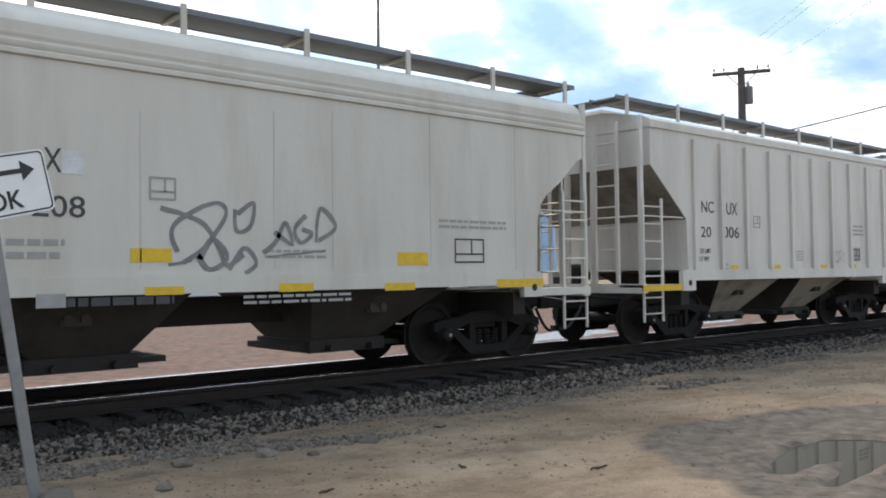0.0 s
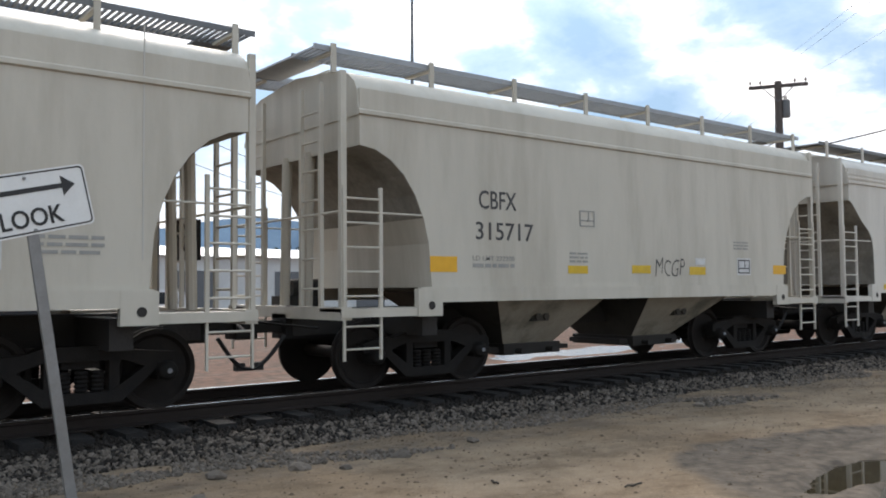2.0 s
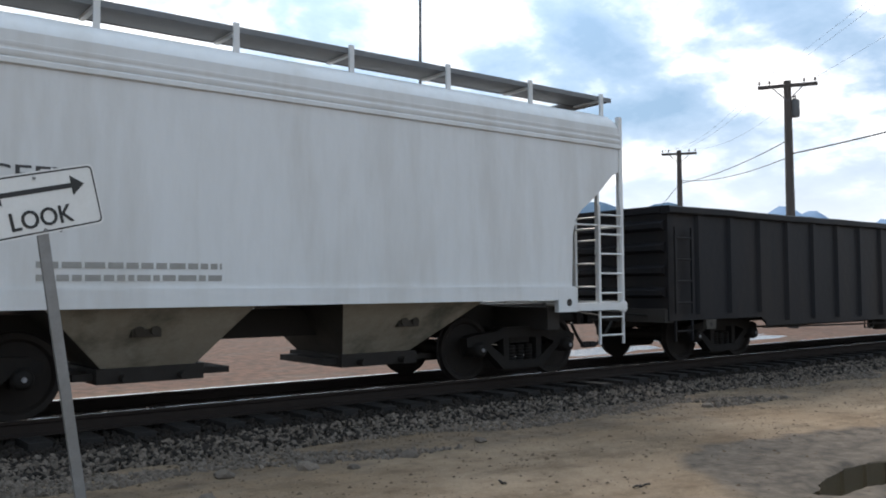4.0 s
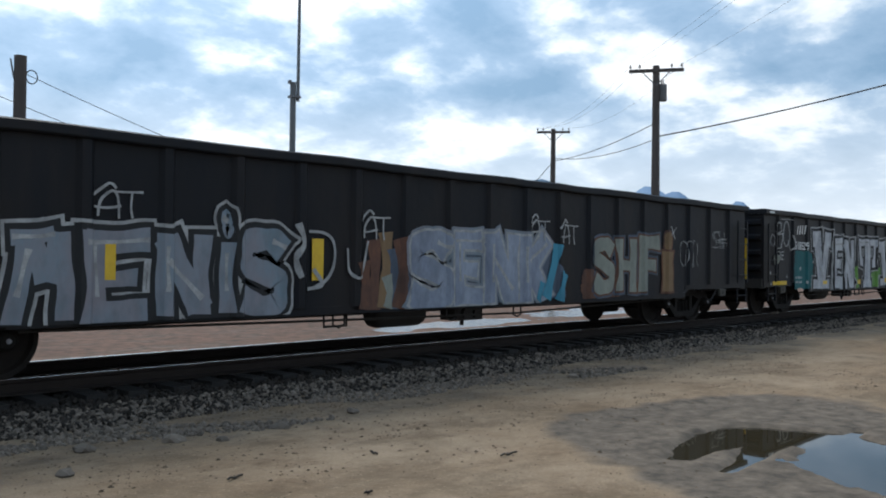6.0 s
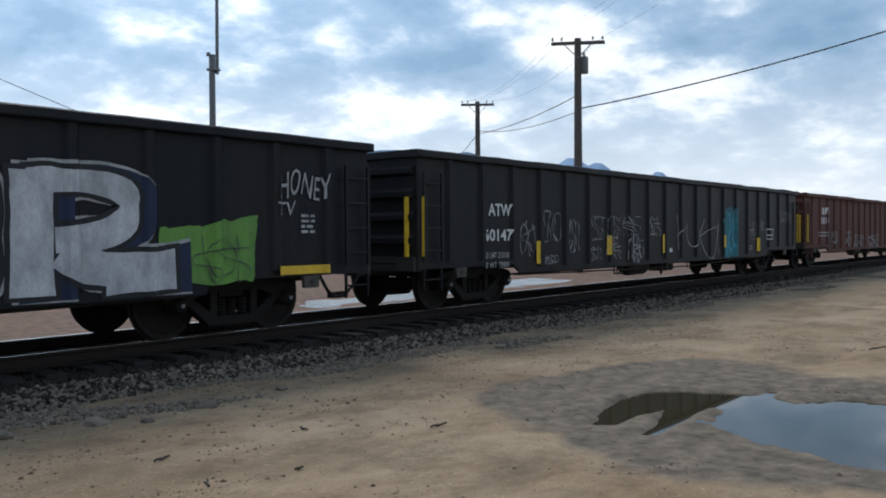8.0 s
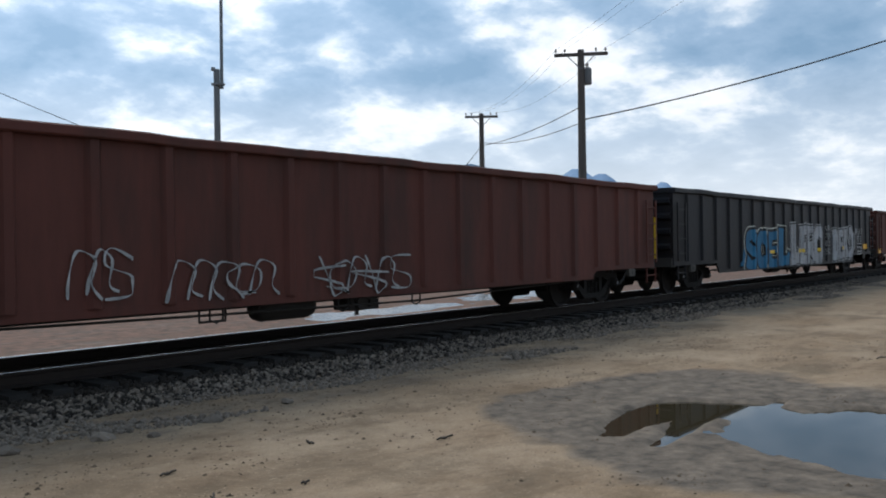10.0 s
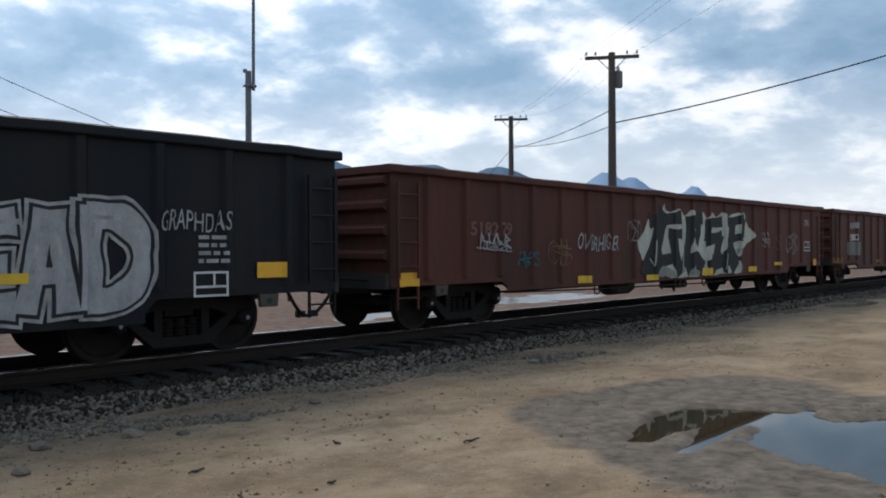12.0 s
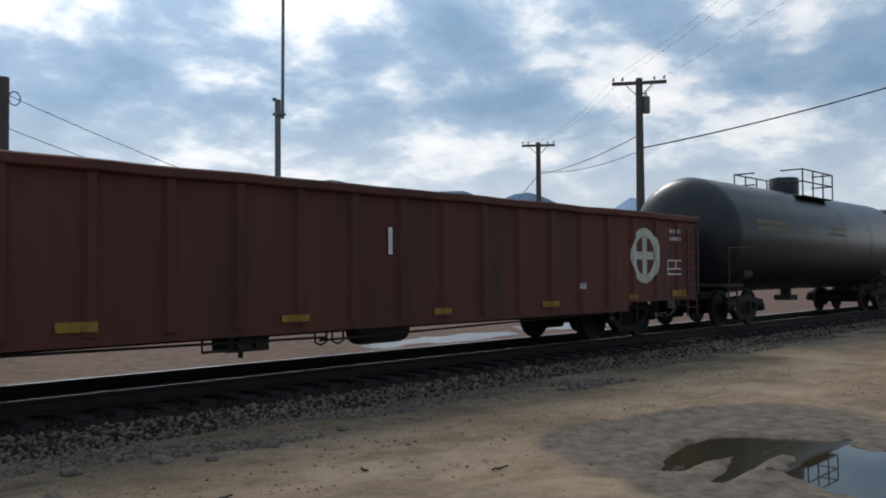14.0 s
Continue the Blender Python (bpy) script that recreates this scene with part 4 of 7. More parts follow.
def hopper(front, L, paint, label, curve, ribs=0, roof_lines=1, sill=(1.05, 1.36), board=M_BOARD, yellow_step=False, lattice=False, bay_paint=None):
    """A two-bay covered hopper; x runs from its front end to its rear end, z from the rail tops."""
    P = PAINT[paint]
    car = thing("covered_hopper_car", label, "hopper car", "train of freight cars")
    CARS.append((car, front))
    # the end sheets lean in below the side's slanting edge
    if curve == 0:
        edge = [(0.28, 3.86), (0.28, 3.20), (1.34, 2.28), (1.38, 1.36)]
    else:
        edge = [(0.28, 3.86), (0.28, 3.14)] + [(0.28 + 1.10 * math.sin(a), 3.14 - 1.55 * (1 - math.cos(a))) for a in [radians(12 + 13 * i) for i in range(7)]] + [(1.40, 1.36)]
    if curve == 2:
        edge = [(0.30, 3.86), (0.30, 3.16), (0.44, 3.10), (0.84, 2.74), (1.16, 2.52), (1.30, 2.36), (1.36, 2.10), (1.38, 1.36)]
    poly = edge + [(L + 0.16 - x, z) for x, z in edge[::-1]]
    body = Shape()
    body.prism(poly, -HALF, HALF)
    part("body", body, P, car, "grey steel hopper body with slanting end sheets")
    for k in range(2):
        line = edge if k == 0 else [(L + 0.16 - x, z) for x, z in edge]
        off = -0.006 if k == 0 else 0.006
        # thin sheets that carry the painted underside shade and stain
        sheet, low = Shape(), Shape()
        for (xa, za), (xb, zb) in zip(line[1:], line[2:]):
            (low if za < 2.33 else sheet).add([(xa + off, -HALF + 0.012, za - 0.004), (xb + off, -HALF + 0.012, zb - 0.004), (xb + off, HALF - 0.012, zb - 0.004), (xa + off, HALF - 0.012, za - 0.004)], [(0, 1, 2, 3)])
        part("slope_sheet", sheet, M_SLOPE, car, "sloping end sheet coloured with brown stain and underside shade")
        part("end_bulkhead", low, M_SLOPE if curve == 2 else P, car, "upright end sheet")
    roof = Shape()
    if roof_lines == 0:
        sec = [(-HALF - 0.03, 3.86), (-HALF - 0.03, 3.99), (-1.45, 4.08), (-0.6, 4.25), (0.6, 4.25), (1.45, 4.08), (HALF + 0.03, 3.99), (HALF + 0.03, 3.86)]
    else:
        sec = [(-HALF - 0.01, 3.52)]
        for i in range(roof_lines):
            z = 3.52 + 0.085 * i
            sec += [(-HALF - 0.028 + 0.012 * i, z + 0.015), (-HALF - 0.028 + 0.012 * i, z + 0.06), (-HALF + 0.012 * i, z + 0.08)]
        sec += [(-1.57, 3.84), (-1.50, 3.97), (-1.36, 4.08), (-1.1, 4.17), (0, 4.28)]
        sec += [(-y, z) for y, z in sec[-2::-1]]
    roof.prism_x(sec, 0.26, L - 0.10)
    part("roof", roof, P, car, "rounded pale roof", smooth=True)
    for k in range(ribs):
        x = 1.58 + (L - 2.98) * k / (ribs - 1)
        part("side_post", Shape().prism([(x - 0.055, 1.36), (x + 0.055, 1.36), (x + 0.05, 3.76), (x - 0.05, 3.76)], -HALF - 0.06, -HALF - 0.001), P, car)
        part("side_post", Shape().box(x - 0.05, x + 0.05, HALF + 0.001, HALF + 0.06, 1.36, 3.76), P, car)
    for s in (-1, 1):
        y0, y1 = sorted((s * (HALF - 0.04), s * (HALF + 0.035)))
        part("side_sill", Shape().box(1.2, L - 1.2, y0, y1, sill[0] + 0.16, sill[1]).box(1.2, L - 1.2, y0 + (0.02 if s > 0 else 0), y1 - (0 if s > 0 else 0.02), sill[0] + 0.11, sill[0] + 0.16), P, car, "steel side sill")
        for x in (1.15, L - 1.55):
            pad = Shape().prism([(x, 0.98), (x + 0.40, 0.98), (x + 0.40, 1.34), (x, 1.34)], *sorted((s * (HALF - 0.05), s * (HALF + 0.04))))
            pd = part("jacking_pad", pad, P, car, "plate with a lifting hole")
            part("lifting_hole", Shape().tube((x + 0.22, s * (HALF + 0.035), 1.12), (x + 0.22, s * (HALF + 0.044), 1.12), 0.055, 12), M_UNDER, pd, "dark lifting hole")
    # centre sill, bays and their gates
    part("centre_sill", Shape().box(0.1, L - 0.1, -0.22, 0.22, 0.72, 1.08), M_UNDER, car)
    for x in (1.35, L - 1.6):
        part("shear_plate", Shape().box(x, x + 0.25, -1.45, 1.45, 0.72, 1.05), M_UNDER, car)
    for flip in (0, 1):
        a, b, c, d = (2.62, 5.15, 3.55, 4.62)
        if flip:
            a, b, c, d = L - b, L - a, L - d, L - c
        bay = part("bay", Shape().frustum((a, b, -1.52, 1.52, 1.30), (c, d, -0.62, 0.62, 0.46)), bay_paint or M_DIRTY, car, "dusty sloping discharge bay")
        # both end faces get darker sheets, their shade painted into the colour
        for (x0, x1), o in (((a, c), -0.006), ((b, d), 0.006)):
            part("bay_end_sheet", Shape().add([(x0 + o, -1.515, 1.30), (x0 + o, 1.515, 1.30), (x1 + o, 0.615, 0.46), (x1 + o, -0.615, 0.46)], [(0, 1, 2, 3)]), M_BAYEND, bay, "stained end sheet of the bay with shade in its colour")
        gate = Shape().box(c - 0.08, d + 0.08, -0.72, 0.72, 0.30, 0.47).box(c - 0.30, c - 0.08, -0.6, 0.6, 0.34, 0.42)
        gate.tube((c + 0.2, -0.86, 0.36), (c + 0.2, 0.86, 0.36), 0.045, 8).tube((d - 0.2, -0.86, 0.36), (d - 0.2, 0.86, 0.36), 0.045, 8).box(d + 0.08, d + 0.5, -0.5, 0.5, 0.33, 0.40)
        part("gate", gate, M_UNDER, bay, "dark discharge gate")
        m, k = (a + b) / 2, 0.90
        yk = -(0.62 + 0.90 * (k - 0.46) / 0.84)
        part("vibrator_bracket", Shape().tube((m - 0.09, yk - 0.07, k), (m - 0.09, yk + 0.1, k), 0.055, 10).tube((m + 0.09, yk - 0.07, k), (m + 0.09, yk + 0.1, k), 0.055, 10).box(m - 0.16, m + 0.16, yk - 0.03, yk + 0.08, k - 0.07, k + 0.02), M_BAYEND, bay, "rusty bracket")
    # end platforms, posts, ladders, steps
    for x, s in ((0.0, 1), (L, -1)):
        def bx(sh, a, b, *rest):
            return sh.box(*sorted((x + s * a, x + s * b)), *rest)
        part("end_platform", bx(bx(bx(Shape(), 0.0, 1.30, -HALF, -HALF + 0.5, 1.06, 1.10), 0, 1.30, HALF - 0.5, HALF, 1.06, 1.10), 0, 0.16, -HALF, HALF, 0.96, 1.12), P, car)
        for side in (-1, 1):
            y = side * (HALF - 0.02)
            part("end_sill_plate", bx(Shape(), 0.0, 1.2, *sorted((y, y + side * 0.04)), 0.99, 1.10), M_YELLOW if yellow_step else P, car, "yellow safety edge" if yellow_step else "")
            part("corner_post", bx(Shape(), 0.02, 0.10, *sorted((y, y - side * 0.07)), 1.08, 4.05), P, car)
            st = sorted((x + s * 0.06, x + s * 0.60))
            part("side_ladder", ladder(st[0], st[1], y, 1.10, 2.62, 5, 0.015, 0.024), P, car, "steel ladder")
            part("stirrup_step", ladder(st[0], st[1], y + side * 0.0, 0.46, 1.02, 2, 0.014, 0.014), P, car, "steel stirrup step")
            ye = sorted((side * 0.55, side * 1.05))
            lad = Shape()
            for yy in ye:
                bx(lad, 0.02, 0.07, yy - 0.03, yy + 0.03, 1.05, 4.0)
            for i in range(7):
                z = 1.35 + 0.38 * i
                lad.tube((x + s * 0.045, ye[0], z), (x + s * 0.045, ye[1], z), 0.015, 6)
            part("end_ladder", lad, P, car, "end ladder")
        rail_bar = Shape().tube((x + s * 0.05, -HALF + 0.02, 2.30), (x + s * 0.05, HALF - 0.02, 2.30), 0.018, 7)
        rail_bar.tube((x + s * 0.05, -HALF + 0.02, 2.30), (x + s * 1.25, -HALF + 0.02, 2.30), 0.014, 7)
        rail_bar.tube((x + s * 0.05, HALF - 0.02, 2.30), (x + s * 1.25, HALF - 0.02, 2.30), 0.014, 7)
        part("grab_rail", rail_bar, P, car)
        strut = Shape()
        for y in (-0.32, 0.32):
            strut.tube((x + s * 0.26, y, 1.10), (x + s * 0.30, y, 3.20), 0.07, 10)
        part("end_strut", strut, P, car)
    brake = Shape()
    ring = [(L - 0.02, 0.72 + 0.26 * math.cos(a), 2.05 + 0.26 * math.sin(a)) for a in [2 * math.pi * i / 20 for i in range(21)]]
    brake.line(ring, 0.016, 6)
    for i in range(4):
        brake.tube((L - 0.02, 0.72, 2.05), ring[i * 5], 0.012, 5)
    brake.box(L + 0.0, L + 0.22, 0.55, 0.9, 1.75, 2.3)
    part("hand_brake", brake, M_TRUCK, car, "hand brake wheel and housing")
    part("brake_cylinder", Shape().lathe([(0, 0.25), (0.14, 0.25), (0.15, 0.3), (0.15, 0.75), (0, 0.8)], "x", 14).moved(0.2, 0.55, 1.35).box(0.3, 0.8, 0.3, 0.8, 1.1, 1.25), M_UNDER, car, "brake cylinder", smooth=True)
    # walkways on the roof
    for s in (-1, 1):
        y0, y1 = sorted((s * 0.62, s * 1.22))
        deck = Shape()
        if lattice:
            for i in range(int((L + 0.3) / 0.075)):
                deck.box(-0.15 + 0.075 * i, -0.125 + 0.075 * i, y0 + 0.021, y1 - 0.021, 4.375, 4.405)
        else:
            deck.box(-0.15, L + 0.15, y0 + 0.021, y1 - 0.021, 4.38, 4.405)
        w = part("running_board", deck, board, car, "steel grating walkway")
        if lattice:
            w["kind"] = "stuff"
        for ye in (y0, y1 - 0.02):
            part("edge_strip", Shape().box(-0.15, L + 0.15, ye, ye + 0.02, 4.37, 4.44), board, w)
        for i in range(8):
            x = 0.12 + (L - 0.24) * i / 7
            part("bracket", Shape().box(x - 0.035, x + 0.035, *sorted((s * 1.225, s * 1.26)), 4.10, 4.47).box(x - 0.03, x + 0.03, *sorted((s * 0.66, s * 1.24)), 4.345, 4.378), P, w, "pale steel bracket")
    for x in (-0.15, L - 0.35):
        part("cross_walk", Shape().box(x, x + 0.5, -0.62, 0.62, 4.38, 4.405), board, car)
    hatch = Shape().prism_x([(-0.32, 4.22), (-0.30, 4.40), (0.30, 4.40), (0.32, 4.22)], 0.6, L - 0.6)
    part("hatch_cover", hatch, P, car, "long trough hatch cover")
    ends(car, L)
    for x in (1.75, L - 1.75):
        add_truck(car, x, front)
    return car


def gondola(front, L, paint, label, top=2.72, low=0.60, high=0.77, rib_gap=0.93, yellow_bars=False, gear=(8.1, 9.8)):
    """A mill gondola with outside posts; x from its front end to its rear end."""
    P = PAINT[paint]
    car = thing("gondola_car", label, "gondola car", "train of freight cars")
    CARS.append((car, front))
    face = HALF - 0.10
    for s in (-1, 1):
        y0, y1 = sorted((s * (face - 0.05), s * face))
        poly = [(0, high), (2.75, high), (3.0, low), (L - 3.0, low), (L - 2.75, high), (L, high), (L, top - 0.02), (0, top - 0.02)]
        wall = part("side_wall", Shape().prism(poly, y0, y1), P, car, "steel side sheet")
        chord = Shape()
        n = 44
        for i in range(n + 1):
            x = -0.06 + (L + 0.12) * i / n
            dz, dy = 0.022 * noise.noise((x * 0.9, front, s)) - 0.012 * abs(noise.noise((x * 2.3, front, s))), 0.018 * noise.noise((x * 0.7, front + 5, s))
            ring = [(x, s * (face - 0.09) + dy, top - 0.13 + dz), (x, s * (HALF - 0.02) + dy, top - 0.13 + dz), (x, s * (HALF - 0.005) + dy, top - 0.11 + dz), (x, s * (HALF - 0.005) + dy, top - 0.02 + dz), (x, s * (HALF - 0.03) + dy, top + dz), (x, s * (face - 0.09) + dy, top + dz)]
            k = len(chord.v)
            chord.v += ring
            if i:
                chord.f += [(k - 6 + j, k - 6 + (j + 1) % 6, k + (j + 1) % 6, k + j) for j in range(6)]
            if i in (0, n):
                chord.f.append(tuple(range(k, k + 6)))
        part("top_chord", chord, P, car, "dented square top chord")
        part("bottom_sill", Shape().prism([(2.9, low), (L - 2.9, low), (L - 2.9, low + 0.11), (2.9, low + 0.11)], *sorted((s * (face + 0.001), s * (face + 0.006)))).box(0, 2.9, *sorted((s * (face + 0.001), s * (face + 0.006))), high, high + 0.10).box(L - 2.9, L, *sorted((s * (face + 0.001), s * (face + 0.006))), high, high + 0.10), P, car)
        count = round((L - 1.68) / rib_gap)
        for i in range(count + 1):
            x = 0.84 + (L - 1.68) * i / count
            z0 = (high if x < 2.9 or x > L - 2.9 else low) + 0.10
            ya, yb = s * (face + 0.001), s * (face + 0.055)
            sh = Shape().add([(x - 0.10, ya, z0), (x - 0.05, yb, z0), (x + 0.05, yb, z0), (x + 0.10, ya, z0), (x - 0.10, ya, top - 0.13), (x - 0.05, yb, top - 0.13), (x + 0.05, yb, top - 0.13), (x + 0.10, ya, top - 0.13)], [(0, 1, 5, 4), (1, 2, 6, 5), (2, 3, 7, 6), (0, 3, 2, 1), (4, 5, 6, 7), (0, 4, 7, 3)])
            part("side_post", sh, P, car)
        for x in (0.08, L - 0.53):
            part("side_ladder", ladder(x, x + 0.45, s * (HALF - 0.005), high + 0.12, 2.35, 4), P, car, "steel ladder rungs")
            part("stirrup_step", ladder(x, x + 0.45, s * (HALF - 0.03), 0.42, high, 1, 0.014, 0.014), P, car)
    for x, s in ((0.0, 1), (L, -1)):
        end = Shape().box(*sorted((x, x + s * 0.06)), -face + 0.051, face - 0.051, 0.95, top - 0.02)
        for i in range(4):
            z = 1.15 + 0.38 * i
            rib = Shape().prism([(x - s * 0.09, z + 0.05), (x - s * 0.09, z + 0.13), (x - s * 0.0, z + 0.19), (x - s * 0.0, z)], -face + 0.06, face - 0.06)
            part("end_rib", rib, P, car)
        part("end_wall", end, P, car, "ribbed end wall")
        part("end_chord", Shape().box(*sorted((x - s * 0.06, x + s * 0.12)), -face + 0.10, face - 0.10, top - 0.12, top - 0.004), P, car)
        part("end_sill", Shape().box(*sorted((x - s * 0.08, x + s * 0.2)), -HALF + 0.12, HALF - 0.12, 0.74, 0.97), M_UNDER, car)
        if yellow_bars:
            for y in (-HALF + 0.22, -HALF - 0.012):
                part("grab_bar", Shape().box(*sorted((x - s * 0.12, x - s * 0.06)) if y > -HALF else sorted((x + s * 0.05, x + s * 0.11)), y, y + 0.05, 0.98, 1.95), M_YELLOW, car, "yellow vertical bar")
    part("floor", Shape().box(0.1, L - 0.1, -face + 0.051, face - 0.051, 1.0, 1.06), M_UNDER, car)
    part("centre_sill", Shape().box(0.1, L - 0.1, -0.25, 0.25, 0.62, 0.99), M_UNDER, car)
    ga, gb = gear
    part("air_reservoir", Shape().lathe([(0, 0), (0.12, 0.02), (0.18, 0.07), (0.205, 0.16), (0.205, 0.96), (0.18, 1.05), (0.12, 1.10), (0, 1.12)], "x", 16).moved(ga, -1.0, 0.53), M_UNDER, car, "round brake air reservoir", smooth=True)
    part("brake_valve", Shape().box(gb, gb + 0.62, -1.22, -0.85, 0.38, 0.64).tube((gb + 0.18, -1.28, 0.49), (gb + 0.18, -1.2, 0.49), 0.09, 10).box(gb + 0.38, gb + 0.56, -1.27, -1.21, 0.42, 0.54).tube((gb + 0.3, -1.05, 0.29), (gb + 0.3, -1.05, 0.40), 0.035, 7), M_UNDER, car, "brake control valve")
    for x in (ga - 0.9, (ga + gb) / 2 + 0.5, gb + 1.3):
        part("rod_hanger", Shape().line([(x, -1.32, 0.62), (x, -1.32, 0.44), (x + 0.10, -1.32, 0.40), (x + 0.20, -1.32, 0.44), (x + 0.20, -1.32, 0.62)], 0.015, 6), M_UNDER, car)
    part("brake_pipe", Shape().line([(3.1, -1.30, 0.56), (ga - 0.7, -1.30, 0.50), (gb + 1.4, -1.30, 0.46), (L - 3.1, -1.30, 0.58)], 0.018, 6), M_UNDER, car, "thin sagging brake pipe")
    for x in (1.15, L - 1.15):
        plate = part("jacking_plate", Shape().prism([(x - 0.13, 0.60), (x + 0.13, 0.60), (x + 0.15, 0.765), (x - 0.15, 0.765)], -face - 0.02, -face + 0.04), M_BAYEND, car, "dusty lifting plate")
        part("lifting_hole", Shape().tube((x, -face - 0.026, 0.68), (x, -face - 0.018, 0.68), 0.04, 10), M_UNDER, plate, "dark lifting hole")
    part("brake_rod", Shape().tube((3.2, -0.6, 0.52), (L - 3.2, -0.6, 0.52), 0.022, 6), M_UNDER, car)
    part("hanger_loop", Shape().line([(L * 0.36, -1.3, 0.60), (L * 0.36, -1.3, 0.42), (L * 0.36 + 0.4, -1.3, 0.42), (L * 0.36 + 0.4, -1.3, 0.60)], 0.018, 6), M_UNDER, car)
    ends(car, L)
    for x in (2.15, L - 2.15):
        add_truck(car, x, front)
    return car


def tank(front, L, label):
    P = PAINT["tank"]
    car = thing("tank_car", label, "tank car", "train of freight cars")
    CARS.append((car, front))
    R, zc = 1.50, 2.34
    prof = [(0.0, 0.35)] + [(R * math.sin(a), 0.35 + 0.62 * (1 - math.cos(a))) for a in [radians(15 * i) for i in range(1, 7)]]
    prof += [(r, L - d) for r, d in prof[::-1]]
    part("tank_shell", Shape().lathe(prof, "x", 48).moved(0, 0, zc), P, car, "glossy black cylindrical shell", smooth=True)
    for x in (L * 0.28, L * 0.5 + 0.9, L * 0.72):
        part("weld_band", Shape().lathe([(R + 0.006, x - 0.03), (R + 0.006, x + 0.03)], "x", 48).moved(0, 0, zc), P, car, smooth=True)
    for x in (0, L - 2.6):
        part("stub_sill", Shape().box(x, x + 2.6, -0.3, 0.3, 0.68, 1.04), M_UNDER, car)
    for x in (1.75, L - 2.25):
        part("saddle", Shape().prism_x([(-1.15, 1.25), (-1.2, 1.55), (1.2, 1.55), (1.15, 1.25), (0.4, 0.8), (-0.4, 0.8)], x, x + 0.5), M_UNDER, car)
    c = L * 0.485
    dome = part("manway", Shape().lathe([(0.0, 0.62), (0.42, 0.6), (0.45, 0.56), (0.45, 0.0)], "z", 20).moved(c, 0, zc + R - 0.12).box(c + 0.55, c + 0.8, -0.15, 0.15, zc + R - 0.05, zc + R + 0.3), P, car, "round manway housing", smooth=True)
    plat = Shape().box(c - 1.25, c + 1.25, -1.05, -0.5, zc + R - 0.22, zc + R - 0.19).box(c - 1.25, c + 1.25, 0.5, 1.05, zc + R - 0.22, zc + R - 0.19)
    p = part("platform", plat, M_UNDER, car, "steel grating platform")
    zt = zc + R - 0.2
    for y in (-1.05, 1.05):
        rails = Shape()
        for x in (c - 1.25, c - 0.42, c + 0.42, c + 1.25):
            rails.tube((x, y, zt), (x, y, zt + 0.78), 0.022, 7)
        for h in (0.42, 0.78):
            rails.tube((c - 1.25, y, zt + h), (c + 1.25, y, zt + h), 0.022, 7)
        for x in (c - 1.25, c + 1.25):
            for h in (0.42, 0.78):
                rails.tube((x, y, zt + h), (x, y * 0.38, zt + h), 0.022, 7)
        part("safety_railing", rails, M_UNDER, p, "dark tubular railing")
    for x, w in ((1.9, 2.1), (4.8, 0.9), (7.0, 1.4)):
        sh = Shape()
        for i in range(2):
            a0 = 0.0
            while a0 < w:
                b0 = min(w, a0 + random.uniform(0.12, 0.34))
                ang = [radians(176 - 7 * i), radians(172 - 7 * i)]
                sh.add([(x + q, (R + 0.006) * math.cos(g), zc + (R + 0.006) * math.sin(g)) for q, g in ((a0, ang[0]), (b0, ang[0]), (b0, ang[1]), (a0, ang[1]))], [(0, 1, 2, 3)])
                a0 = b0 + 0.05
        part("faded_print", sh, M_TANKPRINT, car, "faded yellow print")
    for s in (-1, 1):
        hand = Shape().line([(0.1, s * 1.52, 1.1), (0.1, s * 1.52, 1.95), (1.3, s * 1.52, 2.0)], 0.018, 6)
        hand.line([(L - 0.1, s * 1.52, 1.1), (L - 0.1, s * 1.52, 1.95), (L - 1.3, s * 1.52, 2.0)], 0.018, 6)
        part("hand_rail", hand, M_UNDER, car)
        for x in (0.1, L - 0.55):
            part("stirrup_step", ladder(x, x + 0.45, s * 1.5, 0.45, 1.05, 2, 0.014, 0.014), M_UNDER, car)
    for x in (0.0, L - 0.2):
        part("end_platform", Shape().box(x, x + 0.9 if x < 1 else x + 0.2, -1.5, 1.5, 1.02, 1.08) if x < 1 else Shape().box(L - 0.9, L, -1.5, 1.5, 1.02, 1.08), M_UNDER, car)
    part("bottom_outlet", Shape().tube((c, 0, 0.95), (c, 0, 0.55), 0.16, 12).box(c - 0.3, c + 0.3, -0.25, 0.25, 0.5, 0.66), M_UNDER, car)
    ends(car, L)
    for x in (2.0, L - 2.0):
        add_truck(car, x, front)
    return car


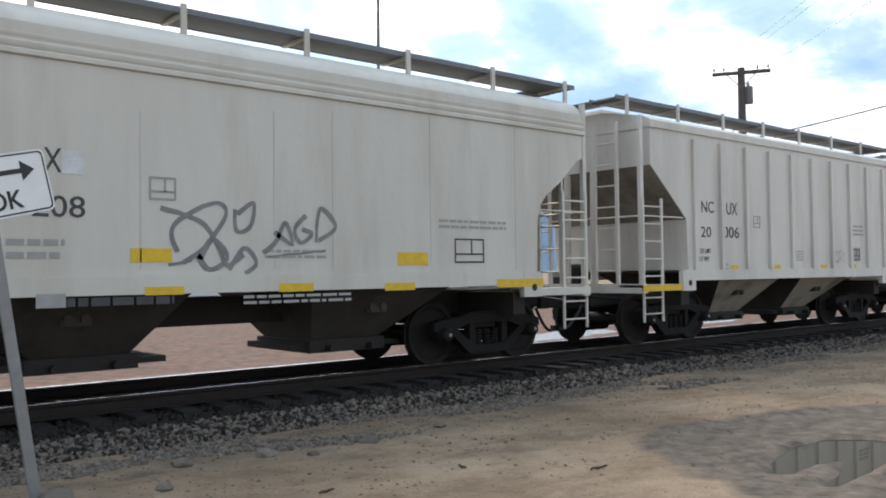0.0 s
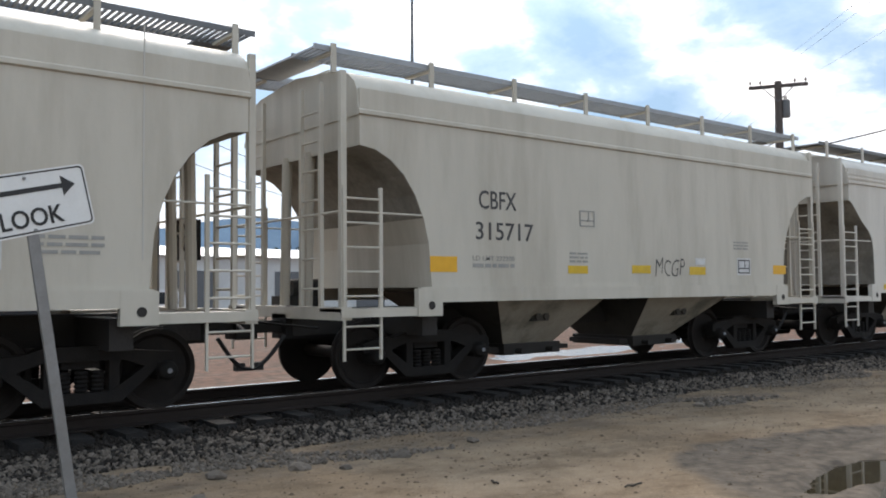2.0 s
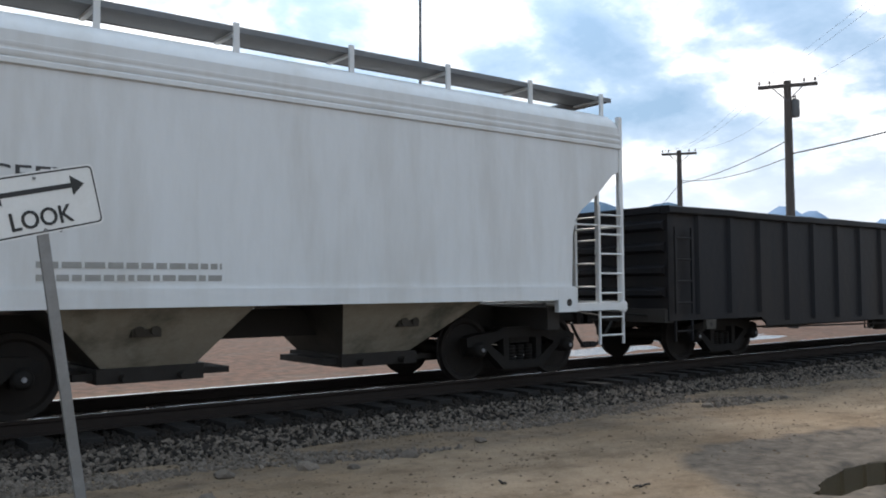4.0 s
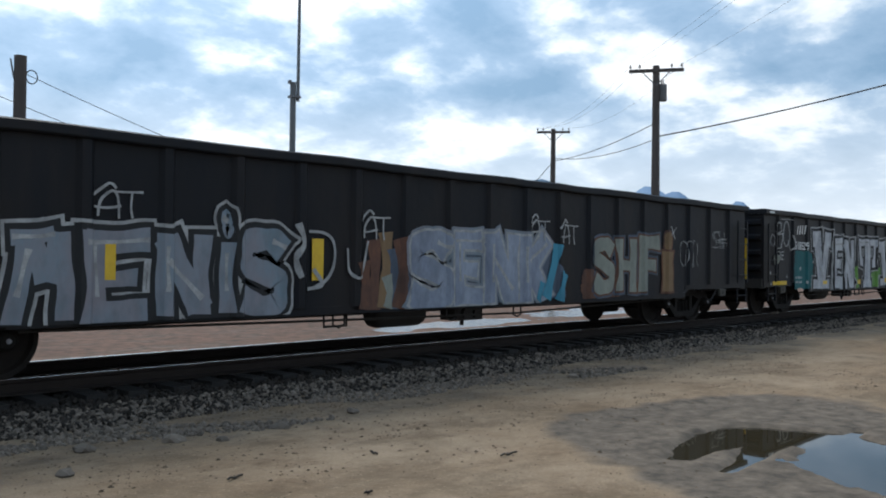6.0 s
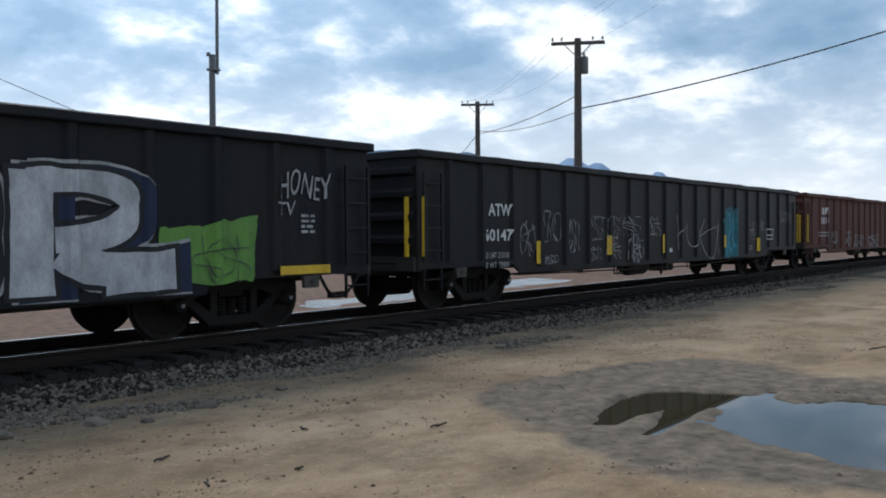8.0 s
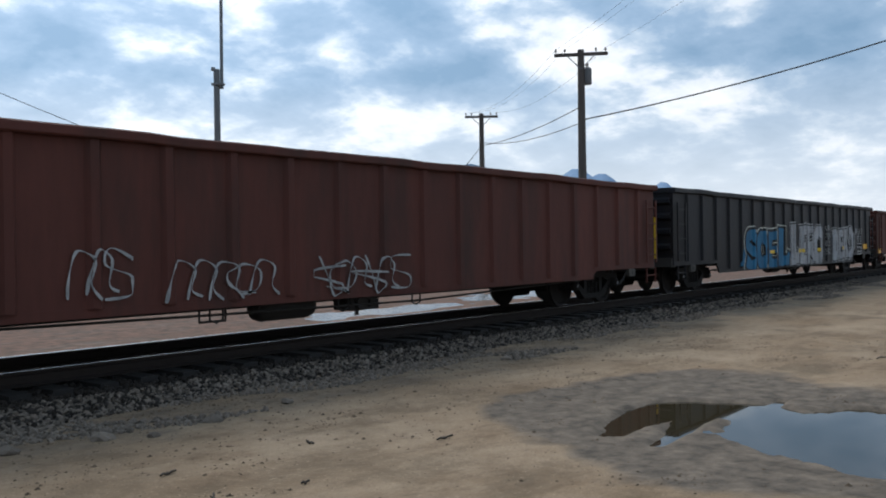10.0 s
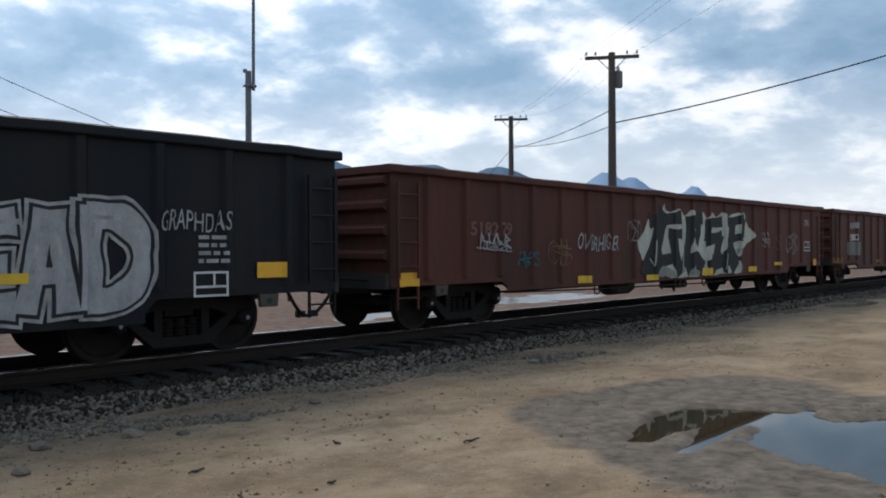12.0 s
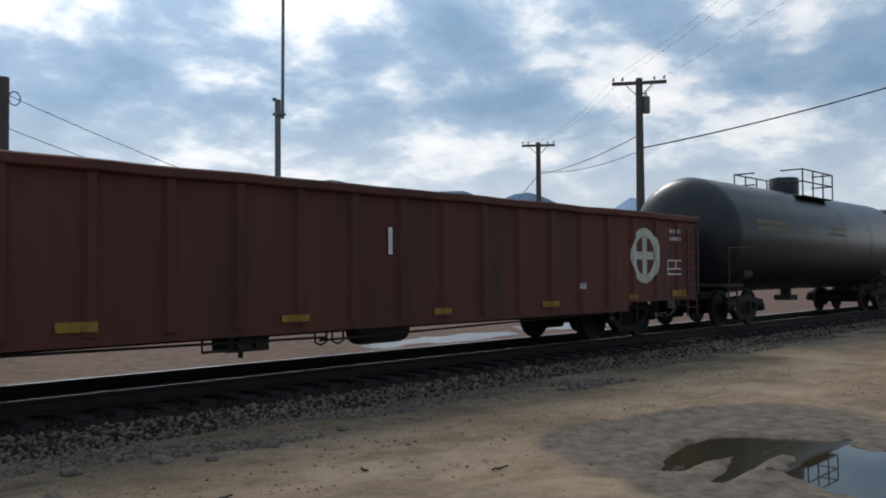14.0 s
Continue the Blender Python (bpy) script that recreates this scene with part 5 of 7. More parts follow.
def build_train():
    # this car's bays take the dark sheet colour all over
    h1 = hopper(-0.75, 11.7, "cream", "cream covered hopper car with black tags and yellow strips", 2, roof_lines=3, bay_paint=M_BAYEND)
    n = hopper(12.35, 11.1, "grey", "pale grey ribbed covered hopper car with dusty bays", 0, ribs=10, roof_lines=0, yellow_step=True)
    t = hopper(24.6, 11.25, "beige", "beige grey covered hopper car with rust streaks", 1, roof_lines=1, lattice=True)
    c = hopper(36.95, 11.25, "beige", "clean light grey covered hopper car with orange decals", 1, roof_lines=1, board=M_GRATE, lattice=True)
    e = hopper(49.35, 11.4, "grey", "light grey covered hopper car with yellow sill strips", 2, roof_lines=3)
    e2 = hopper(61.9, 11.3, "white", "white grey covered hopper car with a low walkway", 2, roof_lines=3)
    g1 = gondola(74.4, 19.7, "black", "black gondola car with brown and white graffiti", yellow_bars=False)
    a = gondola(95.25, 19.6, "black", "black gondola car with blue and silver graffiti", yellow_bars=True)
    b = gondola(115.95, 19.75, "black", "black gondola car with huge silver graffiti letters", gear=(4.2, 6.4))
    w = gondola(136.85, 19.7, "black", "black gondola car with thin white scrawls", yellow_bars=True)
    r = gondola(157.6, 19.6, "oxide", "oxide red gondola car with a yellow bar", yellow_bars=True)
    s = gondola(178.3, 19.6, "black", "black gondola car with blue and silver graffiti letters", low=0.50)
    g = gondola(199.0, 19.6, "oxide", "oxide red gondola car with black and white graffiti", top=2.62, gear=(7.0, 9.9))
    q = gondola(219.8, 19.4, "oxide", "oxide red gondola car with a round white emblem", top=2.62, gear=(9.6, 7.4))
    tank(240.8, 15.3, "glossy black tank car with a railed top platform")
    tank(257.1, 15.3, "glossy black tank car with a railed top platform")
    tank(273.4, 15.3, "glossy black tank car with a railed top platform")
    return dict(h1=h1, n=n, t=t, c=c, e=e, e2=e2, g1=g1, a=a, b=b, w=w, r=r, s=s, g=g, q=q)


TRAIN = build_train()


# ---- lettering, stickers and graffiti on the cars ----
def sprayed(name, color, second=None, amount=0.6, scale=2.5, rough=0.75):
    return material(name, color, rough, scale=scale, amount=amount, second=second, stretch=(1, 1, 0.5), grime=tuple(c * 0.35 for c in color), grime_amount=0.35, grime_scale=3)


M_REDPRINT = material("faded_red_print", (0.42, 0.24, 0.21), 0.7, scale=8, amount=0.4)
M_DARKTAG = material("grey_black_spray", (0.13, 0.125, 0.125), 0.7, scale=6, amount=0.8, second=(0.24, 0.225, 0.205))
M_FADEDRED = material("washed_out_print", (0.17, 0.085, 0.07), 0.75, scale=9, amount=0.8, second=(0.09, 0.038, 0.03))
M_RUST = material("rust_streak", (0.20, 0.115, 0.05), 0.9, scale=3, stretch=(3, 1, 0.3), amount=0.7, second=(0.36, 0.29, 0.20))
M_SEAM = material("weld_seam_dirt", (0.42, 0.40, 0.36), 0.8, scale=2, stretch=(1, 1, 0.3), amount=0.9, second=(0.49, 0.47, 0.43))
M_SILVER = sprayed("silver_spray", (0.48, 0.485, 0.495), (0.22, 0.225, 0.24), 0.9, 4.5)
M_BROWN = sprayed("brown_spray", (0.15, 0.070, 0.028), (0.10, 0.045, 0.02))
M_LILAC = sprayed("lilac_spray", (0.27, 0.22, 0.28), (0.20, 0.17, 0.22))
M_BLUEGREY = sprayed("blue_grey_spray", (0.15, 0.20, 0.235), (0.215, 0.19, 0.205), 0.9, 1.6)
M_HAZE = sprayed("pale_blue_spray", (0.26, 0.29, 0.35), (0.13, 0.15, 0.20), 0.9, 2.0)
M_DULLSILVER = sprayed("dull_silver_spray", (0.35, 0.35, 0.355), (0.19, 0.19, 0.195), 0.9, 3.5)
M_NAVY = sprayed("navy_spray", (0.012, 0.020, 0.055), (0.008, 0.012, 0.03), 0.8, 3)
M_SMEAR = sprayed("thin_white_overspray", (0.10, 0.105, 0.11), (0.05, 0.052, 0.055), 0.9, 5)
M_FIELD = sprayed("dull_blue_spray", (0.075, 0.095, 0.13), (0.035, 0.045, 0.06), 0.9, 1.5)
M_PALE = sprayed("pale_green_grey_spray", (0.24, 0.25, 0.21), (0.15, 0.165, 0.14), 0.9, 2.0)
M_AZURE = sprayed("azure_spray", (0.018, 0.15, 0.27), (0.012, 0.07, 0.14), 0.9, 1.3)
M_CYAN = sprayed("cyan_spray", (0.05, 0.24, 0.33), (0.04, 0.15, 0.22))
M_GREEN = sprayed("leaf_green_spray", (0.13, 0.28, 0.05), (0.07, 0.15, 0.04), 0.8)
M_TEAL = sprayed("dark_teal_paint", (0.006, 0.095, 0.10), (0.006, 0.06, 0.065))
M_TEALPAINT = sprayed("turquoise_spray", (0.02, 0.15, 0.18), (0.02, 0.08, 0.10), 0.9, 3)
M_PALETEAL = sprayed("pale_patch_paint", (0.16, 0.17, 0.15), (0.10, 0.09, 0.08), 0.9, 4)
M_RUSTPATCH = sprayed("orange_rust_spray", (0.13, 0.055, 0.03), (0.05, 0.03, 0.025), 0.9, 3)
M_OCHRE = sprayed("ochre_spray", (0.19, 0.12, 0.06), None, 0.7)
M_OCHREBAR = sprayed("dirty_yellow_reflector", (0.26, 0.14, 0.015), (0.14, 0.075, 0.012), 0.8, 6)
M_SPRAYBLACK = sprayed("black_spray", (0.010, 0.010, 0.011), (0.018, 0.018, 0.018))
M_DIRTYWHITE = sprayed("dirty_white_spray", (0.46, 0.46, 0.40), (0.30, 0.31, 0.25), 0.9, 2)
SILL_Y = -HALF - 0.036
T = TRAIN
SIZES = {TRAIN[k].name: v for k, v in dict(g1=19.7, a=19.6, b=19.75, w=19.7, r=19.6, s=19.6, g=19.6, q=19.4).items()}


def wrapped(car, name, me, layer, label=""):
    """Lays a flat mesh of x and z on a gondola's side, over its posts."""
    L = SIZES[car.name]
    count = round((L - 1.68) / 0.93)
    gap = (L - 1.68) / count
    bm = bmesh.new()
    bm.from_mesh(me)
    bmesh.ops.remove_doubles(bm, verts=bm.verts, dist=1e-5)
    lo, hi = min(v.co.x for v in bm.verts), max(v.co.x for v in bm.verts)
    for i in range(count + 1):
        x = 0.84 + gap * i
        for d in (-0.10, -0.05, 0.05, 0.10):
            if lo < x + d < hi:
                bmesh.ops.bisect_plane(bm, geom=bm.verts[:] + bm.edges[:] + bm.faces[:], plane_co=(x + d, 0, 0), plane_no=(1, 0, 0), dist=1e-6)
    face = HALF - 0.10
    sill = 0.53 if car == TRAIN["s"] else 0.63      # paint stops above the lower edge
    for v in bm.verts:
        v.co.z = max(v.co.z, sill)
        d = abs((v.co.x - 0.84 + gap / 2) % gap - gap / 2) if 0.7 < v.co.x < L - 0.7 else 1.0
        v.co.y -= face + 0.004 + 0.052 * min(1, max(0, (0.10 - d) / 0.05)) + 0.004 * layer
    out = bpy.data.meshes.new(name)
    bm.to_mesh(out)
    bm.free()
    for m in me.materials:
        out.materials.append(m)
    return part(name, out, None, car, label)


def flat(verts, faces, mat):
    me = bpy.data.meshes.new("paint")
    me.from_pydata([(x, 0, z) for x, z in verts], [], faces)
    me.materials.append(mat)
    return me


def letter_box(car, text, x, z, w, h, mat, y=-HALF):
    me = fitted(words(text, 1.0, mat, bold=0.006), w, h)
    return part("lettering", me, mat, car, "stencilled lettering", at=pose(x, y - 0.003, z))


def fine_print(car, x, z, w, h, rows, mat, y=-HALF):
    gap = h / (rows - 0.35)
    return bars(car, "fine_print", x, z + h, w, rows, gap, mat, y)


def sticker(car, x, z, w, h, mat, y=-HALF):
    return plate_mark(car, "sticker", x, z, w, h, mat, y)


def stencil(car, x, z, w, h, mat, fill=None):
    return stencil_box(car, x, z, w, h, mat, fill)


def seam(car, x, z, w, h):
    return plate_mark(car, "weld_seam", x, z, 0.016, h, M_SEAM)


def rust(car, x, z, w, h):
    return plate_mark(car, "rust_streak", x, z, w, h, M_RUST)


def slant_bar(car, x, z, w, h, mat):
    k = h * 0.25
    return wrapped(car, "painted_bar", flat([(x, z), (x + w - k, z), (x + w, z + h), (x + k, z + h)], [(0, 1, 2, 3)], mat), 3, "plain white painted bar")


def sprayed_bar(car, x, z, w, h, mat):
    return wrapped(car, "reflector_strip", flat([(x, z), (x + w, z), (x + w, z + h), (x, z + h)], [(0, 1, 2, 3)], mat), 6)


def fine_wrapped(car, x, z, w, h, rows):
    v, f = [], []
    gap = h / (rows - 0.35)
    for i in range(rows):
        a = 0.0
        while a < w - 0.02:
            b = min(w, a + random.uniform(0.06, 0.2))
            k = len(v)
            top = z + h - i * gap
            v += [(x + a, top - gap * 0.5), (x + b, top - gap * 0.5), (x + b, top), (x + a, top)]
            f.append((k, k + 1, k + 2, k + 3))
            a = b + 0.035
    ob = wrapped(car, "fine_print", flat(v, f, M_CHALK), 2)
    ob["kind"] = "stuff"
    return ob


def stencil_wrapped(car, x, z, w, h):
    t = 0.028
    v, f = [], []
    for a, b, c, d in ((x, x + w, z, z + t), (x, x + w, z + h - t, z + h), (x, x + t, z + t, z + h - t), (x + w - t, x + w, z + t, z + h - t), (x + w * 0.6, x + w * 0.6 + t, z + h * 0.35 + t, z + h - t), (x + t, x + w - t, z + h * 0.35, z + h * 0.35 + t)):
        k = len(v)
        v += [(a, c), (b, c), (b, d), (a, d)]
        f.append((k, k + 1, k + 2, k + 3))
    return wrapped(car, "test_stencil", flat(v, f, M_WHITE), 2, "framed white test stencil")


def flat_word(car, text, x, z, w, h, mat=None):
    me = fitted(words(text, 1.0, mat or M_WHITE, bold=0.02, depth=0), w, h)
    me.transform(Matrix.Translation((x, 0, z)))
    return wrapped(car, "lettering", me, 2, "white stencilled lettering")


def tag_word(car, text, x, z, w, h, mat, bold):
    me = fitted(words(text, 1.0, mat, bold=bold - 0.012, shear=0.15, depth=0), w, h)
    me.transform(Matrix.Translation((x, 0, z)))
    for p in me.vertices:
        p.co.x += 0.16 * h * noise.noise((p.co.x * 3, p.co.z * 3, 1.5))
        p.co.z += 0.24 * h * noise.noise((p.co.x * 4, p.co.z * 1.5, 4.5))
    if car.name not in SIZES:
        return part("graffiti_tag", me, mat, car, at=pose(0, -HALF - 0.004, 0))
    return wrapped(car, "graffiti_tag", me, 7, "hand-sprayed graffiti tag")


def ribbon(pts, wide):
    """A flat band along points of x and z."""
    v, f = [], []
    n = len(pts)
    for i, p in enumerate(pts):
        a, b = pts[max(0, i - 1)], pts[min(n - 1, i + 1)]
        dx, dz = b[0] - a[0], b[1] - a[1]
        l = math.hypot(dx, dz) or 1
        k = wide * (0.6 + 0.4 * math.sin(i * 0.9))
        v += [(p[0] - dz / l * k / 2, p[1] + dx / l * k / 2), (p[0] + dz / l * k / 2, p[1] - dx / l * k / 2)]
    f = [(2 * i, 2 * i + 1, 2 * i + 3, 2 * i + 2) for i in range(n - 1)]
    return v, f


def scrawl(car, x, z, w, h, mat, seed, wide, strokes):
    """Unreadable hand-sprayed letters made of loops, hooks and slashes within a box."""
    rnd = random.Random(seed)
    v, f = [], []
    many = max(strokes, 3, min(8, round(w / h * 2)))
    for s in range(many):
        mid = (s + 0.5) / many
        wd = 1.5 / many
        kind = rnd.choice("ohsl")
        turn = rnd.uniform(0, 6.28)
        if kind == "o":        # a round loop with a tail
            knots = [(mid + wd * 0.6 * math.cos(turn + a), 0.5 + rnd.uniform(0.28, 0.48) * math.sin(turn + a)) for a in (0, 1.2, 2.4, 3.6, 4.8, 6.0, 7.3)]
            knots.append((mid + wd * rnd.uniform(-1, 1), rnd.uniform(0, 0.3)))
        elif kind == "h":      # an arch
            knots = [(mid - wd * 0.5, rnd.uniform(0, 0.15)), (mid - wd * 0.35, 0.6), (mid - wd * 0.1, rnd.uniform(0.85, 1)), (mid + wd * 0.4, 0.75), (mid + wd * 0.3, 0.3), (mid + wd * 0.7, rnd.uniform(0, 0.2))]
        elif kind == "s":      # a double bend
            knots = [(mid + wd * 0.6, rnd.uniform(0.7, 1)), (mid - wd * 0.3, 0.95), (mid - wd * 0.5, 0.65), (mid + wd * 0.5, 0.42), (mid + wd * 0.4, 0.1), (mid - wd * 0.7, rnd.uniform(0, 0.2))]
        else:                  # a slash and a crossing stroke
            knots = [(mid - wd * rnd.uniform(0, 0.5), 1), (mid, 0.5), (mid + wd * rnd.uniform(-0.3, 0.4), 0), (mid + wd * 0.5, 0.3), (mid - wd, rnd.uniform(0.4, 0.7)), (mid + wd, rnd.uniform(0.5, 0.8))]
        pts = []
        for k in range(len(knots) - 1):
            p0, p1, p2, p3 = (knots[min(max(k + d, 0), len(knots) - 1)] for d in (-1, 0, 1, 2))
            for q in range(5):
                u = q / 5
                c = [0.5 * (2 * p1[e] + (p2[e] - p0[e]) * u + (2 * p0[e] - 5 * p1[e] + 4 * p2[e] - p3[e]) * u * u + (3 * p1[e] - p0[e] - 3 * p2[e] + p3[e]) * u ** 3) for e in (0, 1)]
                pts.append((x + min(1.06, max(-0.06, c[0])) * w, z + min(1.04, max(-0.02, c[1])) * h))
        rv, rf = ribbon(pts, wide * 0.55)
        k = len(v)
        v += rv
        f += [tuple(i + k for i in q) for q in rf]
    me = flat(v, f, mat)
    if car.name not in SIZES:
        ob = part("graffiti_scrawl", me, mat, car, "sprayed graffiti scrawl", at=pose(0, -HALF - 0.006, 0))
    else:
        ob = wrapped(car, "graffiti_scrawl", me, 8, "sprayed graffiti scrawl")
    ob["kind"] = "stuff"
    return ob


def drip(car, x, z, w, h):
    pts = [(x + w * (0.5 - 0.5 * math.cos(a)), z + h * (1 - math.sin(a) ** 0.7)) for a in [math.pi * i / 14 for i in range(15)]]
    v, f = ribbon(pts, 0.06)
    return wrapped(car, "graffiti_scrawl", flat(v, f, M_CHALK), 5, "white sprayed loop")


def patch(car, x, z, w, h, mat, seed):
    """An uneven sprayed field."""
    n = 72
    v = []
    for i in range(n):
        a = 2 * math.pi * i / n
        c, s = math.cos(a), math.sin(a)
        r = 0.5 / (abs(c) ** 9 + abs(s) ** 9) ** (1 / 9) * (1 + 0.08 * noise.noise((2 * c, 2 * s, seed * 3.1)) + 0.08 * noise.noise((6 * c, 6 * s, seed)))
        v.append((x + w * (0.5 + r * c), z + h * (0.5 + r * s)))
    return wrapped(car, "sprayed_field", flat(v, [tuple(range(n))], mat), 1 + (seed % 3) * 0.3)


STYLES = {
    "silver": (M_SILVER, M_SPRAYBLACK, M_CHALK, 0.10),
    "silver2": (M_DULLSILVER, M_SPRAYBLACK, M_CHALK, 0.05),
    "azure": (M_AZURE, M_SPRAYBLACK, M_DIRTYWHITE, 0.10),
    "blue": (M_BLUEGREY, M_SPRAYBLACK, M_CHALK, 0.085),
    "haze": (M_HAZE, M_CHALK, M_BLUEGREY, 0.05),
    "pale": (M_PALE, M_RUSTPATCH, M_FIELD, 0.045),
    "rusty": (M_OCHRE, M_RUSTPATCH, None, 0.06),
}


PIECES = []

# letters as brush strokes in a unit box: points, breadth, and "c" where the stroke bends
GLYPHS = {
    "A": [([(0.14, 0.0), (0.40, 0.98)], 0.30), ([(0.86, 0.0), (0.60, 0.98)], 0.30), ([(0.2, 0.36), (0.8, 0.36)], 0.17)],
    "D": [([(0.17, 0.0), (0.17, 1.0)], 0.32), ([(0.1, 0.90), (0.55, 0.90), (0.84, 0.68), (0.84, 0.32), (0.55, 0.10), (0.1, 0.10)], 0.24, "c")],
    "E": [([(0.19, 0.0), (0.19, 1.0)], 0.36), ([(0.05, 0.87), (1.0, 0.90)], 0.25), ([(0.1, 0.5), (0.84, 0.49)], 0.19), ([(0.05, 0.12), (1.0, 0.10)], 0.25)],
    "F": [([(0.19, 0.0), (0.19, 1.0)], 0.36), ([(0.05, 0.87), (1.0, 0.90)], 0.25), ([(0.1, 0.48), (0.84, 0.47)], 0.2)],
    "H": [([(0.17, 0.0), (0.17, 1.0)], 0.32), ([(0.83, 0.0), (0.83, 1.0)], 0.32), ([(0.1, 0.5), (0.9, 0.5)], 0.2)],
    "I": [([(0.5, 0.0), (0.5, 0.74)], 0.8), ([(0.3, 0.92), (0.5, 1.02), (0.7, 0.92), (0.5, 0.84), (0.3, 0.92)], 0.14, "c")],
    "K": [([(0.17, 0.0), (0.17, 1.0)], 0.32), ([(0.25, 0.45), (0.85, 1.0)], 0.26), ([(0.32, 0.55), (0.86, 0.0)], 0.3)],
    "L": [([(0.22, 0.0), (0.22, 1.0)], 0.42), ([(0.05, 0.13), (0.98, 0.16)], 0.27), ([(0.88, 0.1), (0.94, 0.36)], 0.16)],
    "M": [([(0.06, 0.0), (0.26, 0.94)], 0.26), ([(0.0, 0.92), (0.7, 0.96)], 0.16), ([(0.3, 0.95), (0.55, 0.42)], 0.24), ([(0.55, 0.42), (0.78, 0.98)], 0.24), ([(0.80, 0.98), (0.88, 0.0)], 0.28)],
    "N": [([(0.16, 0.0), (0.16, 1.0)], 0.30), ([(0.18, 0.95), (0.82, 0.06)], 0.30), ([(0.84, 0.0), (0.84, 1.0)], 0.30)],
    "O": [([(0.5, 0.88), (0.82, 0.74), (0.84, 0.26), (0.5, 0.12), (0.17, 0.26), (0.17, 0.74), (0.5, 0.88)], 0.30, "c")],
    "R": [([(0.18, 0.0), (0.18, 1.0)], 0.32), ([(0.1, 0.89), (0.50, 0.90), (0.82, 0.84), (0.84, 0.62), (0.52, 0.50), (0.2, 0.49)], 0.18, "c"), ([(0.45, 0.48), (0.68, 0.26), (0.92, 0.0)], 0.33)],
    "S": [([(0.92, 0.76), (0.62, 0.90), (0.22, 0.84), (0.18, 0.62), (0.52, 0.50), (0.84, 0.38), (0.80, 0.14), (0.42, 0.09), (0.06, 0.20)], 0.25, "c")],
    "T": [([(0.5, 0.0), (0.5, 0.95)], 0.32), ([(0.0, 0.93), (0.46, 0.93)], 0.14), ([(0.54, 0.93), (1.0, 0.93)], 0.14), ([(0.06, 0.92), (0.10, 0.66), (0.15, 0.52)], 0.11), ([(0.92, 0.92), (0.90, 0.66), (0.85, 0.50)], 0.12), ([(0.17, 0.60), (0.15, 0.44)], 0.13), ([(0.84, 0.58), (0.86, 0.40)], 0.18), ([(0.27, 0.07), (0.73, 0.05)], 0.14)],
    "V": [([(0.19, 0.94), (0.45, 0.02)], 0.22), ([(0.81, 0.94), (0.53, 0.02)], 0.22), ([(0.0, 0.86), (0.38, 0.88)], 0.24), ([(0.64, 0.88), (1.0, 0.86)], 0.24), ([(0.06, 0.08), (0.92, 0.07)], 0.15)],
    "X": [([(0.15, 0.94), (0.85, 0.06)], 0.21), ([(0.85, 0.94), (0.15, 0.06)], 0.21), ([(0.0, 0.86), (0.40, 0.88)], 0.22), ([(0.62, 0.88), (1.0, 0.86)], 0.22), ([(0.0, 0.13), (0.42, 0.12)], 0.24), ([(0.60, 0.12), (1.0, 0.13)], 0.24)],
}


def bent(knots, steps=6):
    """A smooth line through knots."""
    pts = []
    n = len(knots)
    ring = math.dist(knots[0], knots[-1]) < 1e-6
    for k in range(n - 1):
        p0, p1, p2, p3 = (knots[(k + d) % (n - 1)] if ring else knots[min(max(k + d, 0), n - 1)] for d in (-1, 0, 1, 2))
        for q in range(steps):
            u = q / steps
            pts.append(tuple(0.5 * (2 * p1[e] + (p2[e] - p0[e]) * u + (2 * p0[e] - 5 * p1[e] + 4 * p2[e] - p3[e]) * u * u + (3 * p1[e] - p0[e] - 3 * p2[e] + p3[e]) * u ** 3) for e in (0, 1)))
    return pts + [tuple(knots[-1])]


def stroke(v, f, pts, wide, grow=0.0, depth=0.0, flare=0.12, wobble=0.0):
    """Adds one broad brush stroke along pts; wide: breadth in x and in z, metres."""
    line = [pts[0]]
    for a, b in zip(pts, pts[1:]):
        n = max(1, math.ceil(math.hypot(b[0] - a[0], b[1] - a[1]) / 0.11))
        line += [(a[0] + (b[0] - a[0]) * i / n, a[1] + (b[1] - a[1]) * i / n) for i in range(1, n + 1)]
    n, k = len(line), len(v)
    ring = math.dist(line[0], line[-1]) < 1e-6
    for i, p in enumerate(line):
        a, b = line[max(0, i - 1)], line[min(n - 1, i + 1)]
        if ring and i in (0, n - 1):
            a, b = line[n - 2], line[1]
        dx, dz = b[0] - a[0], b[1] - a[1]
        l = math.hypot(dx, dz) or 1
        dx, dz = dx / l, dz / l
        t = 0.7 if ring else abs(2 * i / (n - 1) - 1)
        half = 0.5 * (abs(dz) * wide[0] + abs(dx) * wide[1]) * (1 + flare * (t ** 3 - 0.3)) + grow
        x, z = p
        if i in (0, n - 1) and not ring:
            e = grow if i else -grow
            x, z = x + dx * e, z + dz * e
        for sd in (1, -1):
            px, pz = x - sd * dz * half, z + sd * dx * half
            px += wobble * (noise.noise((px * 1.8, pz * 1.9, 2.5)) + 0.6 * noise.noise((px * 5, pz * 4.6, 7.5)))
            pz += wobble * (noise.noise((px * 2.1, pz * 1.5, 5.5)) + 0.6 * noise.noise((px * 5, pz * 3.0, 9.5)))
            v.append((px, -depth, pz))
    f += [(k + 2 * i, k + 2 * i + 1, k + 2 * i + 3, k + 2 * i + 2) for i in range(n - 1)]


def painted(v, f, mat):
    me = bpy.data.meshes.new("paint")
    me.from_pydata(v, [], f)
    me.materials.append(mat)
    return me


